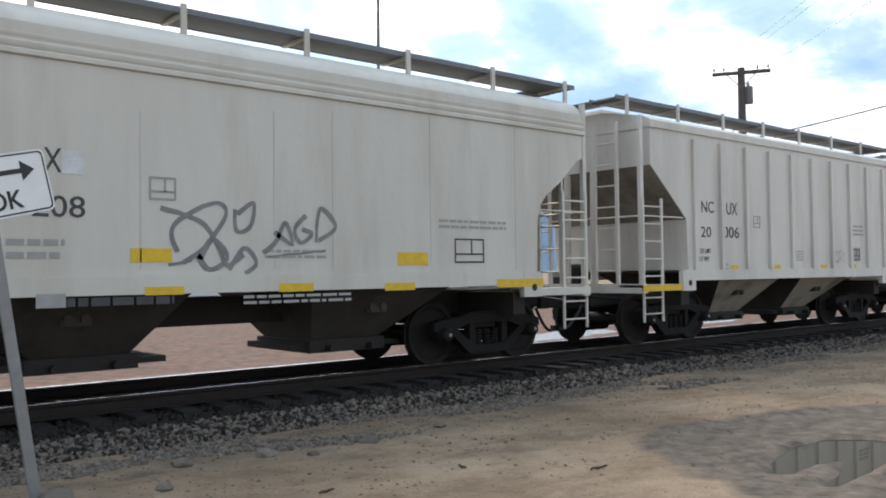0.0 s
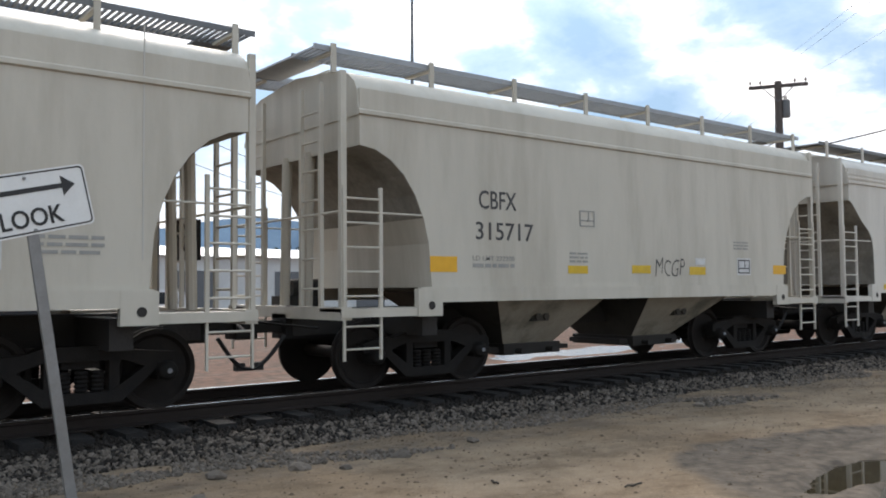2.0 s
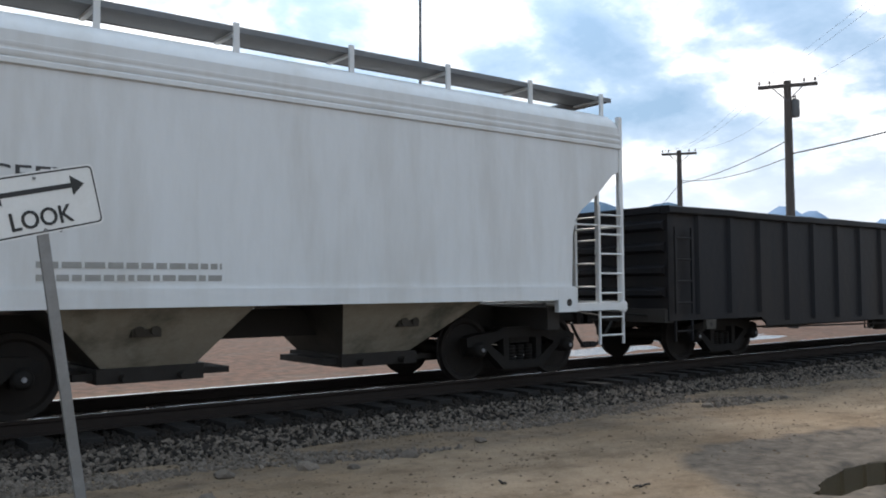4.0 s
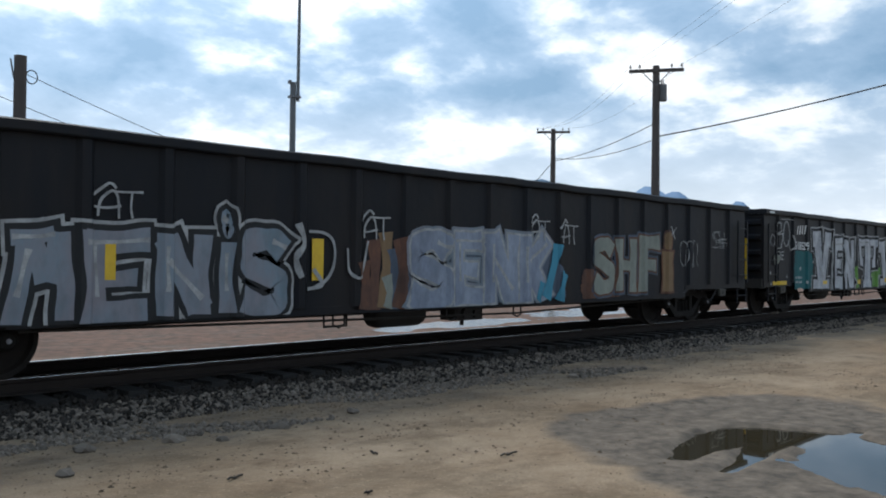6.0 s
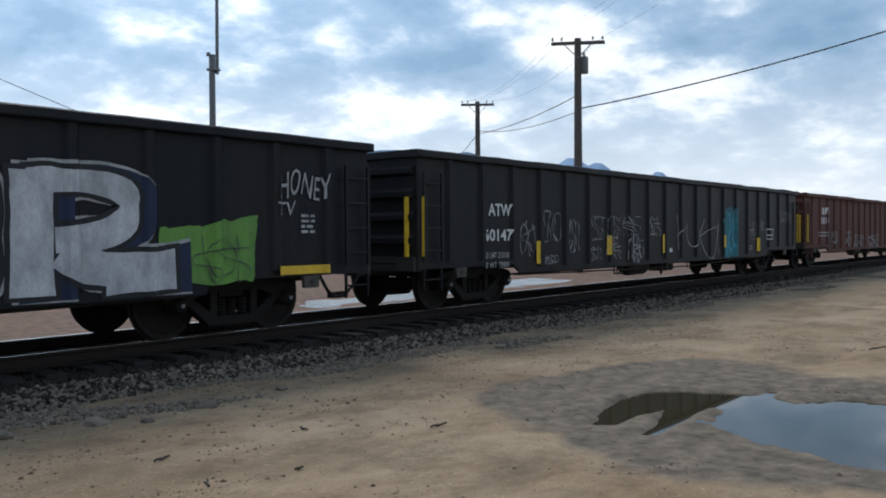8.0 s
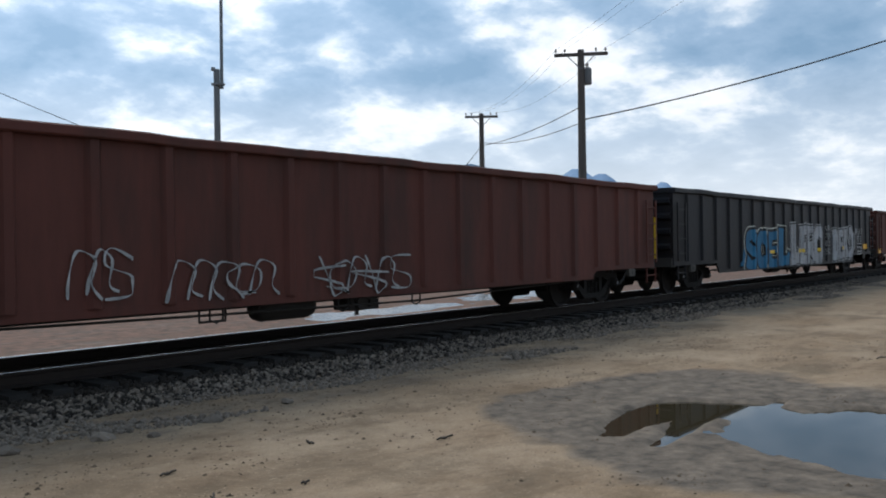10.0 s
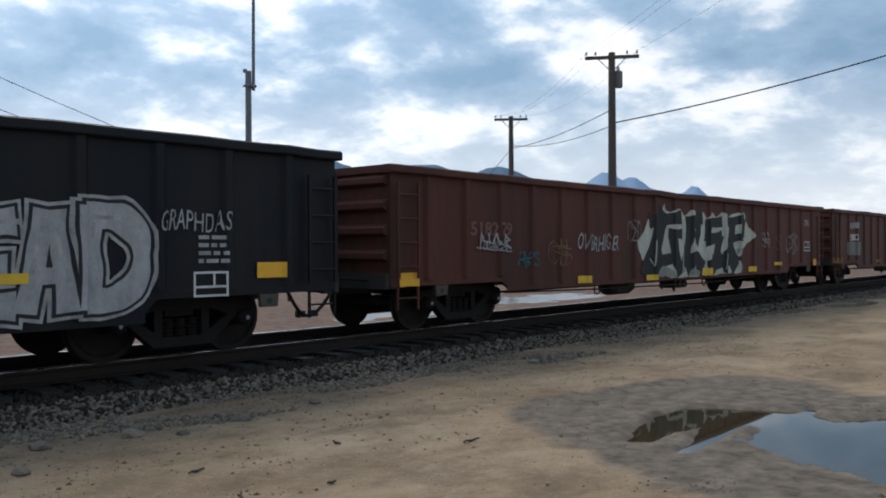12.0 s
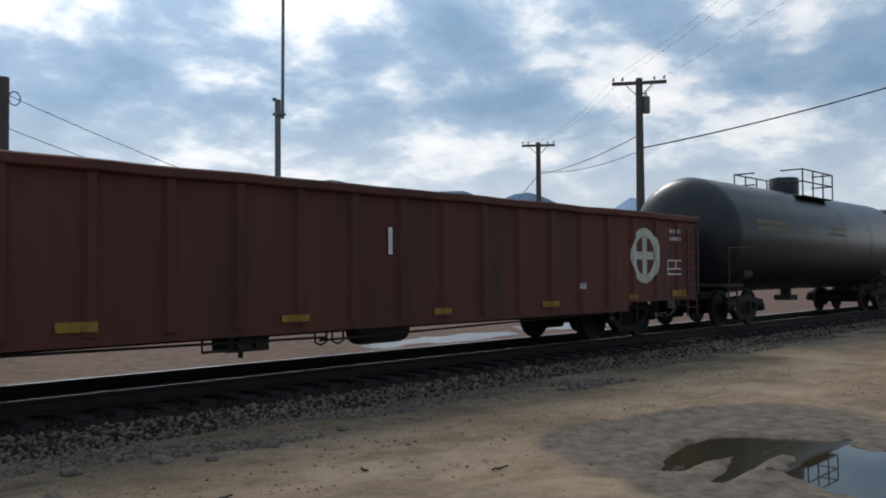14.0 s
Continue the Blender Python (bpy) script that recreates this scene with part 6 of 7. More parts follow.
def brush(car, strokes, mat, layer, grow=0.0, smooth=False, wobble=0.02, flare=0.1, name="graffiti_stroke", label="sprayed graffiti stroke"):
    """Sprays free strokes, given as points of x and z and a breadth in metres; each is a part."""
    for i, (pts, wide) in enumerate(strokes):
        v, f = [], []
        stroke(v, f, bent(pts) if smooth else pts, (wide, wide), grow, 0.0003 * i, flare, wobble)
        me = painted(v, f, mat)
        if car.name not in SIZES:
            part(name, me, mat, car, label, at=pose(0, -HALF - 0.006, 0))
        else:
            wrapped(car, name, me, layer, label)


def piece(car, ch, x, z, w, h, style):
    """One big letter of a graffiti piece: fill, outline and glow as layers of paint."""
    fill, line, glow, o = STYLES[style]
    inset = min(o, 0.12) * 0.6
    x, w = x + inset, w - 2 * inset
    rnd = random.Random(ord(ch) + int(x * 10))
    lean = rnd.uniform(-0.04, 0.04)
    PIECES.append(ch)
    up = 0.22 * (len(PIECES) % 4)
    layers = [(fill, 0.0, 5), (line, o * 0.8, 4)] + ([(glow, o * 0.8 + 0.04, 3)] if glow else [])
    ob = None
    for mat, grow, layer in layers:
        v, f = [], []
        for i, g in enumerate(GLYPHS[ch]):
            pts = bent(g[0]) if len(g) > 2 else g[0]
            stroke(v, f, [(x + w * (px + lean * pz), z + h * pz) for px, pz in pts], (g[1] * w, g[1] * h), grow, 0.0003 * i, 0.16, 0.035)
        ob = wrapped(car, "graffiti_letter", painted(v, f, mat), layer + up, "big sprayed graffiti letter")
    # a few loose light strokes inside the fill, where the can ran dry
    if style in ("silver", "silver2", "blue", "azure", "haze"):
        v, f = [], []
        for i, g in enumerate(GLYPHS[ch][:2]):
            (xa, za), (xb, zb) = g[0][0], g[0][1]
            stroke(v, f, [(x + w * (xa + 0.04), z + h * (za * 0.7 + zb * 0.3)), (x + w * (xb + 0.03), z + h * (za * 0.15 + zb * 0.85))], (0.045, 0.045), 0, 0.0003 * i, 0.5, 0.03)
        wrapped(car, "graffiti_highlight", painted(v, f, M_AZURE if style == "azure" else M_CHALK), 5.6 + up)
    return ob


def splash(car, rim, mat, layer):
    """A ragged field of paint inside a rough rim of x and z."""
    pts = []
    for a, b in zip(rim, rim[1:] + rim[:1]):
        n = max(2, round(math.hypot(b[0] - a[0], b[1] - a[1]) / 0.07))
        for i in range(n):
            px, pz = a[0] + (b[0] - a[0]) * i / n, a[1] + (b[1] - a[1]) * i / n
            k = 0.05 * noise.noise((px * 4, pz * 4, 1.5)) + 0.03 * noise.noise((px * 13, pz * 13, 3.5))
            pts.append((px + k, max(0.64, pz + k)))
    return wrapped(car, "sprayed_field", flat(pts, [tuple(range(len(pts)))], mat), layer, "ragged sprayed background field")


def drop(car, x, z, rx, rz):
    """A round dot of cyan spray."""
    splash(car, [(x + rx * math.cos(k), z + rz * math.sin(k)) for k in [i * math.pi / 6 for i in range(12)]], M_CYAN, 2)


def arch_tag(car, x, z, w, h):
    """A thin tag of an arch with a bar and a long crossbar."""
    S = [[(0.0, 0.05), (0.05, 0.5), (0.28, 0.78), (0.42, 0.6), (0.45, 0.0)], [(-0.1, 0.3), (0.2, 0.28), (0.5, 0.36)], [(-0.12, 0.62), (0.2, 1.0), (0.38, 0.86)], [(0.35, 0.76), (1.0, 0.78)], [(0.74, 0.78), (0.72, 0.3), (0.76, 0.0)]]
    brush(car, [([(x + a * w, z + b * h) for a, b in q], 0.025) for q in S], M_CHALK, 8, smooth=True, name="graffiti_tag", label="thin white sprayed tag")


def emblem(car, x, z, w, h):
    """A round white emblem as plain shapes: a ring and a cross."""
    cx, cz = x + w / 2, z + h / 2
    v, f = [], []
    n = 32
    for i in range(n):
        a = 2 * math.pi * i / n
        v += [(cx + w / 2 * math.cos(a), cz + h / 2 * math.sin(a)), (cx + w * 0.35 * math.cos(a), cz + h * 0.35 * math.sin(a))]
        f.append((2 * i, 2 * i + 1, (2 * i + 3) % (2 * n), (2 * i + 2) % (2 * n)))
    for a, b, c, d in ((-0.08, 0.08, -0.34, 0.34), (-0.33, -0.085, -0.07, 0.07), (0.085, 0.33, -0.07, 0.07)):
        k = len(v)
        v += [(cx + a * w, cz + c * h), (cx + b * w, cz + c * h), (cx + b * w, cz + d * h), (cx + a * w, cz + d * h)]
        f.append((k, k + 1, k + 2, k + 3))
    return wrapped(car, "round_emblem", flat(v, f, M_DIRTYWHITE), 2, "round white emblem with a cross")


def paint_cars():
    letter_box(T["h1"], "X", 3.42, 2.40, 0.17, 0.24, M_INK)
    letter_box(T["h1"], "208", 3.31, 1.95, 0.51, 0.22, M_INK)
    sticker(T["h1"], 3.59, 2.39, 0.22, 0.24, M_WHITE)
    stencil(T["h1"], 4.48, 2.17, 0.30, 0.25, M_FADED, None)
    stencil(T["h1"], 8.81, 1.49, 0.56, 0.34, M_INK, None)
    sticker(T["h1"], 4.28, 1.50, 0.45, 0.15, M_YELLOW)
    sticker(T["h1"], 7.81, 1.46, 0.51, 0.17, M_YELLOW)
    sticker(T["h1"], 4.42, 1.15, 0.43, 0.09, M_YELLOW, SILL_Y)
    sticker(T["h1"], 6.02, 1.15, 0.47, 0.10, M_YELLOW, SILL_Y)
    sticker(T["h1"], 7.57, 1.13, 0.50, 0.10, M_YELLOW, SILL_Y)
    sticker(T["h1"], 9.59, 1.13, 0.98, 0.12, M_YELLOW, SILL_Y)
    fine_print(T["h1"], 3.63, 1.03, 1.11, 0.11, 1, M_INK, SILL_Y)
    sticker(T["h1"], 3.34, 1.05, 0.28, 0.14, M_FADED, SILL_Y)
    fine_print(T["h1"], 5.56, 1.01, 1.48, 0.11, 2, M_FADED, SILL_Y)
    fine_print(T["h1"], 8.53, 1.96, 1.29, 0.13, 2, M_FADED)
    fine_print(T["h1"], 5.86, 1.54, 0.84, 0.11, 2, M_FADED)
    fine_print(T["h1"], 3.08, 1.52, 0.54, 0.21, 2, M_FADED)
    seam(T["h1"], 4.38, 1.43, 0.02, 1.68)
    seam(T["h1"], 5.98, 1.42, 0.03, 1.87)
    seam(T["h1"], 6.80, 1.41, 0.04, 1.97)
    seam(T["h1"], 8.38, 1.40, 0.04, 2.16)
    seam(T["h1"], 10.02, 1.39, 0.05, 2.36)
    letter_box(T["n"], "NC", 1.83, 2.42, 0.41, 0.22, M_INK)
    letter_box(T["n"], "UX", 2.68, 2.41, 0.39, 0.23, M_INK)
    letter_box(T["n"], "20", 1.80, 1.96, 0.34, 0.20, M_INK)
    letter_box(T["n"], "006", 2.56, 1.96, 0.56, 0.22, M_INK)
    letter_box(T["n"], "LD LMT", 1.76, 1.66, 0.36, 0.09, M_INK)
    letter_box(T["n"], "LT WT", 1.74, 1.51, 0.33, 0.09, M_INK)
    stencil(T["n"], 3.66, 2.18, 0.26, 0.24, M_FADED, None)
    stencil(T["n"], 8.00, 1.54, 0.40, 0.26, M_INK, M_FADED)
    sticker(T["n"], 2.80, 1.32, 0.27, 0.12, M_YELLOW)
    sticker(T["n"], 4.26, 1.31, 0.45, 0.13, M_YELLOW)
    sticker(T["n"], 6.08, 1.32, 0.18, 0.11, M_YELLOW)
    sticker(T["n"], 6.47, 1.33, 0.28, 0.11, M_YELLOW)
    sticker(T["n"], 7.85, 1.32, 0.36, 0.12, M_YELLOW)
    fine_print(T["n"], 7.95, 2.10, 0.67, 0.25, 3, M_FADED)
    fine_print(T["n"], 5.23, 1.52, 0.45, 0.21, 4, M_FADED)
    fine_print(T["n"], 2.49, 1.33, 0.23, 0.14, 2, M_FADED)
    scrawl(T["n"], 6.98, 1.45, 0.56, 0.33, M_FADED, 3, 0.05, 2)
    letter_box(T["t"], "TILX", 1.59, 2.34, 0.64, 0.24, M_INK)
    letter_box(T["t"], "331995", 1.52, 1.91, 0.91, 0.24, M_INK)
    letter_box(T["t"], "LD LMT 232700", 1.47, 1.70, 0.8, 0.07, M_FADED)
    letter_box(T["t"], "LT WT  53300", 1.47, 1.58, 0.8, 0.07, M_FADED)
    stencil(T["t"], 3.02, 2.10, 0.25, 0.25, M_FADED, None)
    rust(T["t"], 3.74, 1.57, 0.12, 0.40)
    rust(T["t"], 5.58, 1.56, 0.11, 0.41)
    rust(T["t"], 7.38, 1.57, 0.11, 0.40)
    rust(T["t"], 1.35, 1.56, 0.11, 0.86)
    stencil(T["t"], 8.12, 1.58, 0.45, 0.26, M_INK, M_WHITE)
    fine_print(T["t"], 4.16, 1.56, 0.39, 0.22, 4, M_REDPRINT)
    sticker(T["t"], 7.54, 1.55, 0.25, 0.11, M_WHITE)
    fine_print(T["t"], 4.97, 1.56, 1.18, 0.10, 2, M_FADED)
    fine_print(T["t"], 6.29, 1.57, 0.99, 0.05, 1, M_FADED)
    fine_print(T["t"], 8.91, 1.70, 0.64, 0.20, 3, M_FADED)
    seam(T["t"], 2.54, 1.58, 0.02, 1.65)
    seam(T["t"], 5.03, 1.61, 0.04, 1.93)
    seam(T["t"], 6.38, 1.62, 0.04, 2.09)
    seam(T["t"], 9.93, 1.66, 0.06, 2.49)
    letter_box(T["c"], "CBFX", 2.23, 2.44, 0.71, 0.26, M_INK)
    letter_box(T["c"], "315717", 2.17, 2.01, 1.10, 0.25, M_INK)
    letter_box(T["c"], "LD LMT 232200", 2.11, 1.72, 0.78, 0.07, M_FADED)
    fine_print(T["c"], 2.11, 1.61, 0.78, 0.07, 1, M_FADED)
    stencil(T["c"], 4.26, 2.27, 0.34, 0.25, M_FADED, None)
    sticker(T["c"], 1.37, 1.56, 0.46, 0.21, M_ORANGE)
    sticker(T["c"], 9.65, 1.56, 0.45, 0.17, M_ORANGE)
    sticker(T["c"], 3.99, 1.55, 0.44, 0.12, M_YELLOW)
    sticker(T["c"], 5.48, 1.56, 0.47, 0.13, M_YELLOW)
    sticker(T["c"], 7.01, 1.54, 0.46, 0.14, M_YELLOW)
    stencil(T["c"], 8.48, 1.57, 0.37, 0.25, M_INK, M_WHITE)
    tag_word(T["c"], "MCGP", 6.05, 1.53, 0.82, 0.26, M_INK, 0.0)
    fine_print(T["c"], 8.35, 2.00, 0.46, 0.15, 3, M_FADED)
    sticker(T["c"], 7.18, 1.72, 0.29, 0.11, M_WHITE)
    fine_print(T["c"], 4.03, 1.71, 0.40, 0.16, 3, M_FADED)
    letter_box(T["e"], "CEFX", 2.32, 2.49, 0.79, 0.26, M_INK)
    letter_box(T["e"], "304568", 2.27, 2.07, 1.22, 0.24, M_INK)
    letter_box(T["e"], "LD LMT 223300", 2.22, 1.70, 0.86, 0.08, M_INK)
    letter_box(T["e"], "LT WT  52700", 2.22, 1.57, 0.86, 0.08, M_INK)
    stencil(T["e"], 3.57, 2.26, 0.24, 0.22, M_INK, None)
    sticker(T["e"], 1.70, 1.24, 0.88, 0.11, M_YELLOW, SILL_Y)
    sticker(T["e"], 3.78, 1.24, 0.45, 0.10, M_YELLOW, SILL_Y)
    sticker(T["e"], 5.48, 1.23, 0.41, 0.11, M_YELLOW, SILL_Y)
    sticker(T["e"], 7.19, 1.23, 0.41, 0.12, M_YELLOW, SILL_Y)
    sticker(T["e"], 8.84, 1.22, 0.87, 0.11, M_YELLOW, SILL_Y)
    letter_box(T["e"], "THROUGH SILL", 4.57, 1.23, 0.87, 0.10, M_INK, SILL_Y)
    fine_print(T["e"], 2.79, 1.28, 0.63, 0.05, 1, M_FADED, SILL_Y)
    stencil(T["e"], 8.48, 1.54, 0.52, 0.33, M_INK, M_WHITE)
    fine_print(T["e"], 5.27, 1.65, 0.96, 0.31, 4, M_REDPRINT)
    fine_print(T["e"], 6.55, 2.04, 1.66, 0.12, 2, M_FADED)
    rust(T["e"], 1.94, 1.48, 0.21, 0.17)
    seam(T["e"], 1.91, 1.56, 0.02, 1.55)
    seam(T["e"], 3.47, 1.57, 0.03, 1.70)
    seam(T["e"], 5.09, 1.57, 0.04, 1.88)
    seam(T["e"], 6.43, 1.58, 0.05, 2.01)
    seam(T["e"], 8.13, 1.58, 0.05, 2.18)
    letter_box(T["e2"], "CEFX", 2.18, 2.38, 0.85, 0.18, M_INK)
    letter_box(T["e2"], "81727", 2.14, 1.92, 0.84, 0.19, M_INK)
    fine_print(T["e2"], 2.64, 1.42, 1.90, 0.21, 2, M_FADED)
    slant_bar(T["g1"], 13.26, 1.72, 0.70, 0.21, M_WHITE)
    slant_bar(T["g1"], 14.25, 1.73, 0.58, 0.22, M_WHITE)
    slant_bar(T["g1"], 15.22, 1.72, 0.51, 0.23, M_WHITE)
    sprayed_bar(T["g1"], 13.24, 1.60, 0.72, 0.08, M_WHITE)
    sprayed_bar(T["g1"], 14.16, 1.63, 0.73, 0.05, M_WHITE)
    sprayed_bar(T["g1"], 15.10, 1.66, 0.44, 0.04, M_WHITE)
    drop(T["g1"], 13.30, 0.97, 0.14, 0.15)
    drop(T["g1"], 13.45, 1.51, 0.10, 0.09)
    drop(T["g1"], 12.69, 2.33, 0.09, 0.09)
    drop(T["g1"], 13.44, 2.11, 0.07, 0.07)
    drop(T["g1"], 12.29, 2.33, 0.06, 0.06)
    tag_word(T["g1"], "RALF", 13.27, 1.12, 0.41, 0.17, M_CHALK, 0.01)
    drip(T["g1"], 13.51, 2.02, 0.28, 0.40)
    drip(T["g1"], 14.34, 2.01, 0.34, 0.41)
    drip(T["g1"], 15.30, 1.98, 0.29, 0.50)
    sprayed_bar(T["g1"], 15.16, 0.81, 0.42, 0.10, M_YELLOW)
    sprayed_bar(T["g1"], 17.89, 0.81, 0.89, 0.12, M_YELLOW)
    sprayed_bar(T["g1"], 12.37, 0.79, 0.43, 0.11, M_YELLOW)
    sprayed_bar(T["g1"], 14.32, 0.82, 0.23, 0.11, M_WHITE)
    stencil_wrapped(T["g1"], 16.67, 0.82, 0.44, 0.27)
    fine_wrapped(T["g1"], 18.32, 1.37, 0.27, 0.25, 4)
    fine_wrapped(T["g1"], 15.96, 0.82, 0.39, 0.04, 1)
    flat_word(T["a"], "ATW", 1.90, 1.66, 0.69, 0.22)
    flat_word(T["a"], "60125", 1.79, 1.33, 0.72, 0.22)
    fine_wrapped(T["a"], 1.73, 0.80, 0.93, 0.22, 2)
    sprayed_bar(T["a"], 3.89, 1.09, 0.12, 0.41, M_YELLOW)
    sprayed_bar(T["a"], 6.67, 1.06, 0.19, 0.55, M_YELLOW)
    patch(T["a"], 12.83, 0.67, 1.27, 0.53, M_RUSTPATCH, 7)
    scrawl(T["a"], 16.47, 1.22, 0.70, 0.64, M_CHALK, 49, 0.04, 2)
    tag_word(T["a"], "X", 15.98, 1.85, 0.31, 0.23, M_CHALK, 0.0)
    scrawl(T["a"], 0.81, 1.27, 0.64, 0.63, M_CHALK, 50, 0.03, 3)
    scrawl(T["a"], 0.10, 0.70, 0.80, 0.34, M_CHALK, 51, 0.03, 2)
    scrawl(T["a"], 17.83, 1.68, 0.74, 0.39, M_CHALK, 52, 0.035, 2)
    tag_word(T["b"], "RIE", 0.69, 1.47, 0.47, 0.22, M_CHALK, 0.0)
    slant_bar(T["b"], 2.03, 2.13, 0.12, 0.24, M_WHITE)
    slant_bar(T["b"], 2.18, 2.14, 0.14, 0.24, M_WHITE)
    slant_bar(T["b"], 2.35, 2.15, 0.13, 0.24, M_WHITE)
    slant_bar(T["b"], 2.52, 2.16, 0.14, 0.24, M_WHITE)
    flat_word(T["b"], "518529", 1.93, 1.73, 0.84, 0.22)
    patch(T["b"], 1.77, 0.69, 1.39, 1.01, M_TEAL, 8)
    fine_wrapped(T["b"], 1.96, 0.82, 0.45, 0.20, 2)
    sprayed_bar(T["b"], 3.73, 0.79, 0.45, 0.10, M_YELLOW)
    sprayed_bar(T["b"], 6.55, 0.77, 0.40, 0.13, M_YELLOW)
    sprayed_bar(T["b"], 9.21, 0.80, 0.48, 0.13, M_YELLOW)
    sprayed_bar(T["b"], 12.13, 0.79, 0.45, 0.11, M_YELLOW)
    sprayed_bar(T["b"], 0.48, 0.81, 0.87, 0.10, M_YELLOW)
    sprayed_bar(T["b"], 17.98, 0.80, 0.92, 0.12, M_YELLOW)
    tag_word(T["b"], "HONEY", 17.99, 1.87, 0.97, 0.34, M_CHALK, 0.012)
    tag_word(T["b"], "TV", 17.94, 1.63, 0.37, 0.18, M_CHALK, 0.012)
    fine_wrapped(T["b"], 18.42, 1.36, 0.25, 0.27, 4)
    scrawl(T["b"], 16.68, 0.74, 0.78, 0.61, M_INK, 61, 0.03, 3)
    flat_word(T["w"], "ATW", 1.95, 1.67, 0.72, 0.22)
    flat_word(T["w"], "60147", 1.81, 1.21, 0.89, 0.22)
    flat_word(T["w"], "LD LMT 210100", 1.81, 0.90, 0.79, 0.11, M_CHALK)
    flat_word(T["w"], "LT WT  75900", 1.81, 0.72, 0.79, 0.11, M_CHALK)
    scrawl(T["w"], 2.97, 0.91, 0.45, 0.69, M_CHALK, 70, 0.03, 3)
    scrawl(T["w"], 3.72, 1.14, 0.64, 0.67, M_CHALK, 71, 0.03, 3)
    scrawl(T["w"], 4.67, 0.93, 0.43, 0.76, M_CHALK, 72, 0.03, 3)
    scrawl(T["w"], 5.61, 1.17, 0.73, 0.57, M_CHALK, 73, 0.03, 3)
    scrawl(T["w"], 6.40, 1.20, 0.68, 0.55, M_CHALK, 74, 0.03, 3)
    scrawl(T["w"], 7.08, 1.27, 0.82, 0.47, M_CHALK, 75, 0.03, 3)
    scrawl(T["w"], 8.41, 1.25, 0.62, 0.50, M_CHALK, 76, 0.03, 3)
    scrawl(T["w"], 5.56, 0.73, 0.48, 0.34, M_CHALK, 77, 0.03, 3)
    scrawl(T["w"], 6.33, 0.77, 0.61, 0.51, M_CHALK, 78, 0.03, 3)
    scrawl(T["w"], 3.74, 0.73, 0.52, 0.19, M_CHALK, 79, 0.03, 3)
    scrawl(T["w"], 7.36, 0.65, 0.70, 0.62, M_CHALK, 85, 0.055, 6)
    scrawl(T["w"], 15.21, 1.11, 0.52, 0.57, M_CHALK, 93, 0.03, 2)
    scrawl(T["w"], 16.07, 1.37, 0.36, 0.36, M_CHALK, 94, 0.03, 2)
    sprayed_bar(T["w"], 3.51, 0.76, 0.10, 0.44, M_YELLOW)
    sprayed_bar(T["w"], 6.34, 0.87, 0.14, 0.42, M_YELLOW)
    sprayed_bar(T["w"], 9.18, 0.85, 0.10, 0.45, M_YELLOW)
    stencil_wrapped(T["w"], 16.76, 1.11, 0.60, 0.34)
    sprayed_bar(T["w"], 15.84, 0.76, 0.13, 0.41, M_YELLOW)
    scrawl(T["w"], 17.92, 1.63, 0.88, 0.38, M_CHALK, 96, 0.025, 3)
    fine_wrapped(T["w"], 15.14, 0.81, 0.34, 0.13, 2)
    sprayed_bar(T["w"], 9.57, 0.86, 0.15, 0.10, M_WHITE)
    slant_bar(T["r"], 1.82, 1.97, 0.23, 0.25, M_WHITE)
    slant_bar(T["r"], 2.11, 1.98, 0.26, 0.25, M_WHITE)
    slant_bar(T["r"], 2.43, 1.98, 0.25, 0.26, M_WHITE)
    slant_bar(T["r"], 2.73, 1.99, 0.25, 0.26, M_WHITE)
    flat_word(T["r"], "518310", 1.75, 1.64, 1.14, 0.24)
    fine_wrapped(T["r"], 1.61, 1.15, 1.29, 0.19, 2)
    scrawl(T["r"], 3.24, 0.89, 0.74, 0.46, M_CHALK, 100, 0.07, 3)
    scrawl(T["r"], 5.27, 0.77, 0.69, 0.64, M_CHALK, 101, 0.07, 3)
    scrawl(T["r"], 6.50, 0.68, 1.56, 0.57, M_CHALK, 102, 0.07, 3)
    scrawl(T["r"], 8.90, 0.65, 1.83, 0.58, M_CHALK, 103, 0.07, 3)
    sprayed_bar(T["s"], 9.82, 0.96, 0.50, 0.12, M_YELLOW)
    sprayed_bar(T["s"], 11.92, 0.97, 0.45, 0.12, M_YELLOW)
    sprayed_bar(T["s"], 14.98, 1.00, 0.40, 0.11, M_YELLOW)
    sprayed_bar(T["s"], 6.96, 0.97, 0.40, 0.10, M_YELLOW)
    sprayed_bar(T["s"], 18.25, 0.98, 0.45, 0.20, M_ORANGE)
    stencil_wrapped(T["s"], 17.33, 0.77, 0.46, 0.31)
    tag_word(T["s"], "GRAPHDAS", 16.84, 1.57, 1.00, 0.25, M_CHALK, 0.01)
    fine_wrapped(T["s"], 17.40, 1.17, 0.41, 0.35, 4)
    scrawl(T["s"], 12.86, 1.68, 0.65, 0.24, M_CHALK, 110, 0.03, 2)
    scrawl(T["s"], 12.86, 1.40, 0.65, 0.24, M_CHALK, 111, 0.03, 2)
    scrawl(T["s"], 12.85, 1.12, 0.65, 0.24, M_CHALK, 112, 0.03, 2)
    scrawl(T["s"], 12.85, 0.84, 0.65, 0.23, M_CHALK, 113, 0.03, 2)
    tag_word(T["g"], "OVERHIGER", 5.15, 1.31, 1.57, 0.31, M_CHALK, 0.012)
    scrawl(T["g"], 3.22, 1.00, 0.58, 0.30, M_TEALPAINT, 120, 0.05, 2)
    scrawl(T["g"], 4.18, 1.02, 0.71, 0.51, M_OCHRE, 121, 0.035, 3)
    scrawl(T["g"], 2.13, 1.30, 0.70, 0.18, M_CHALK, 122, 0.035, 3)
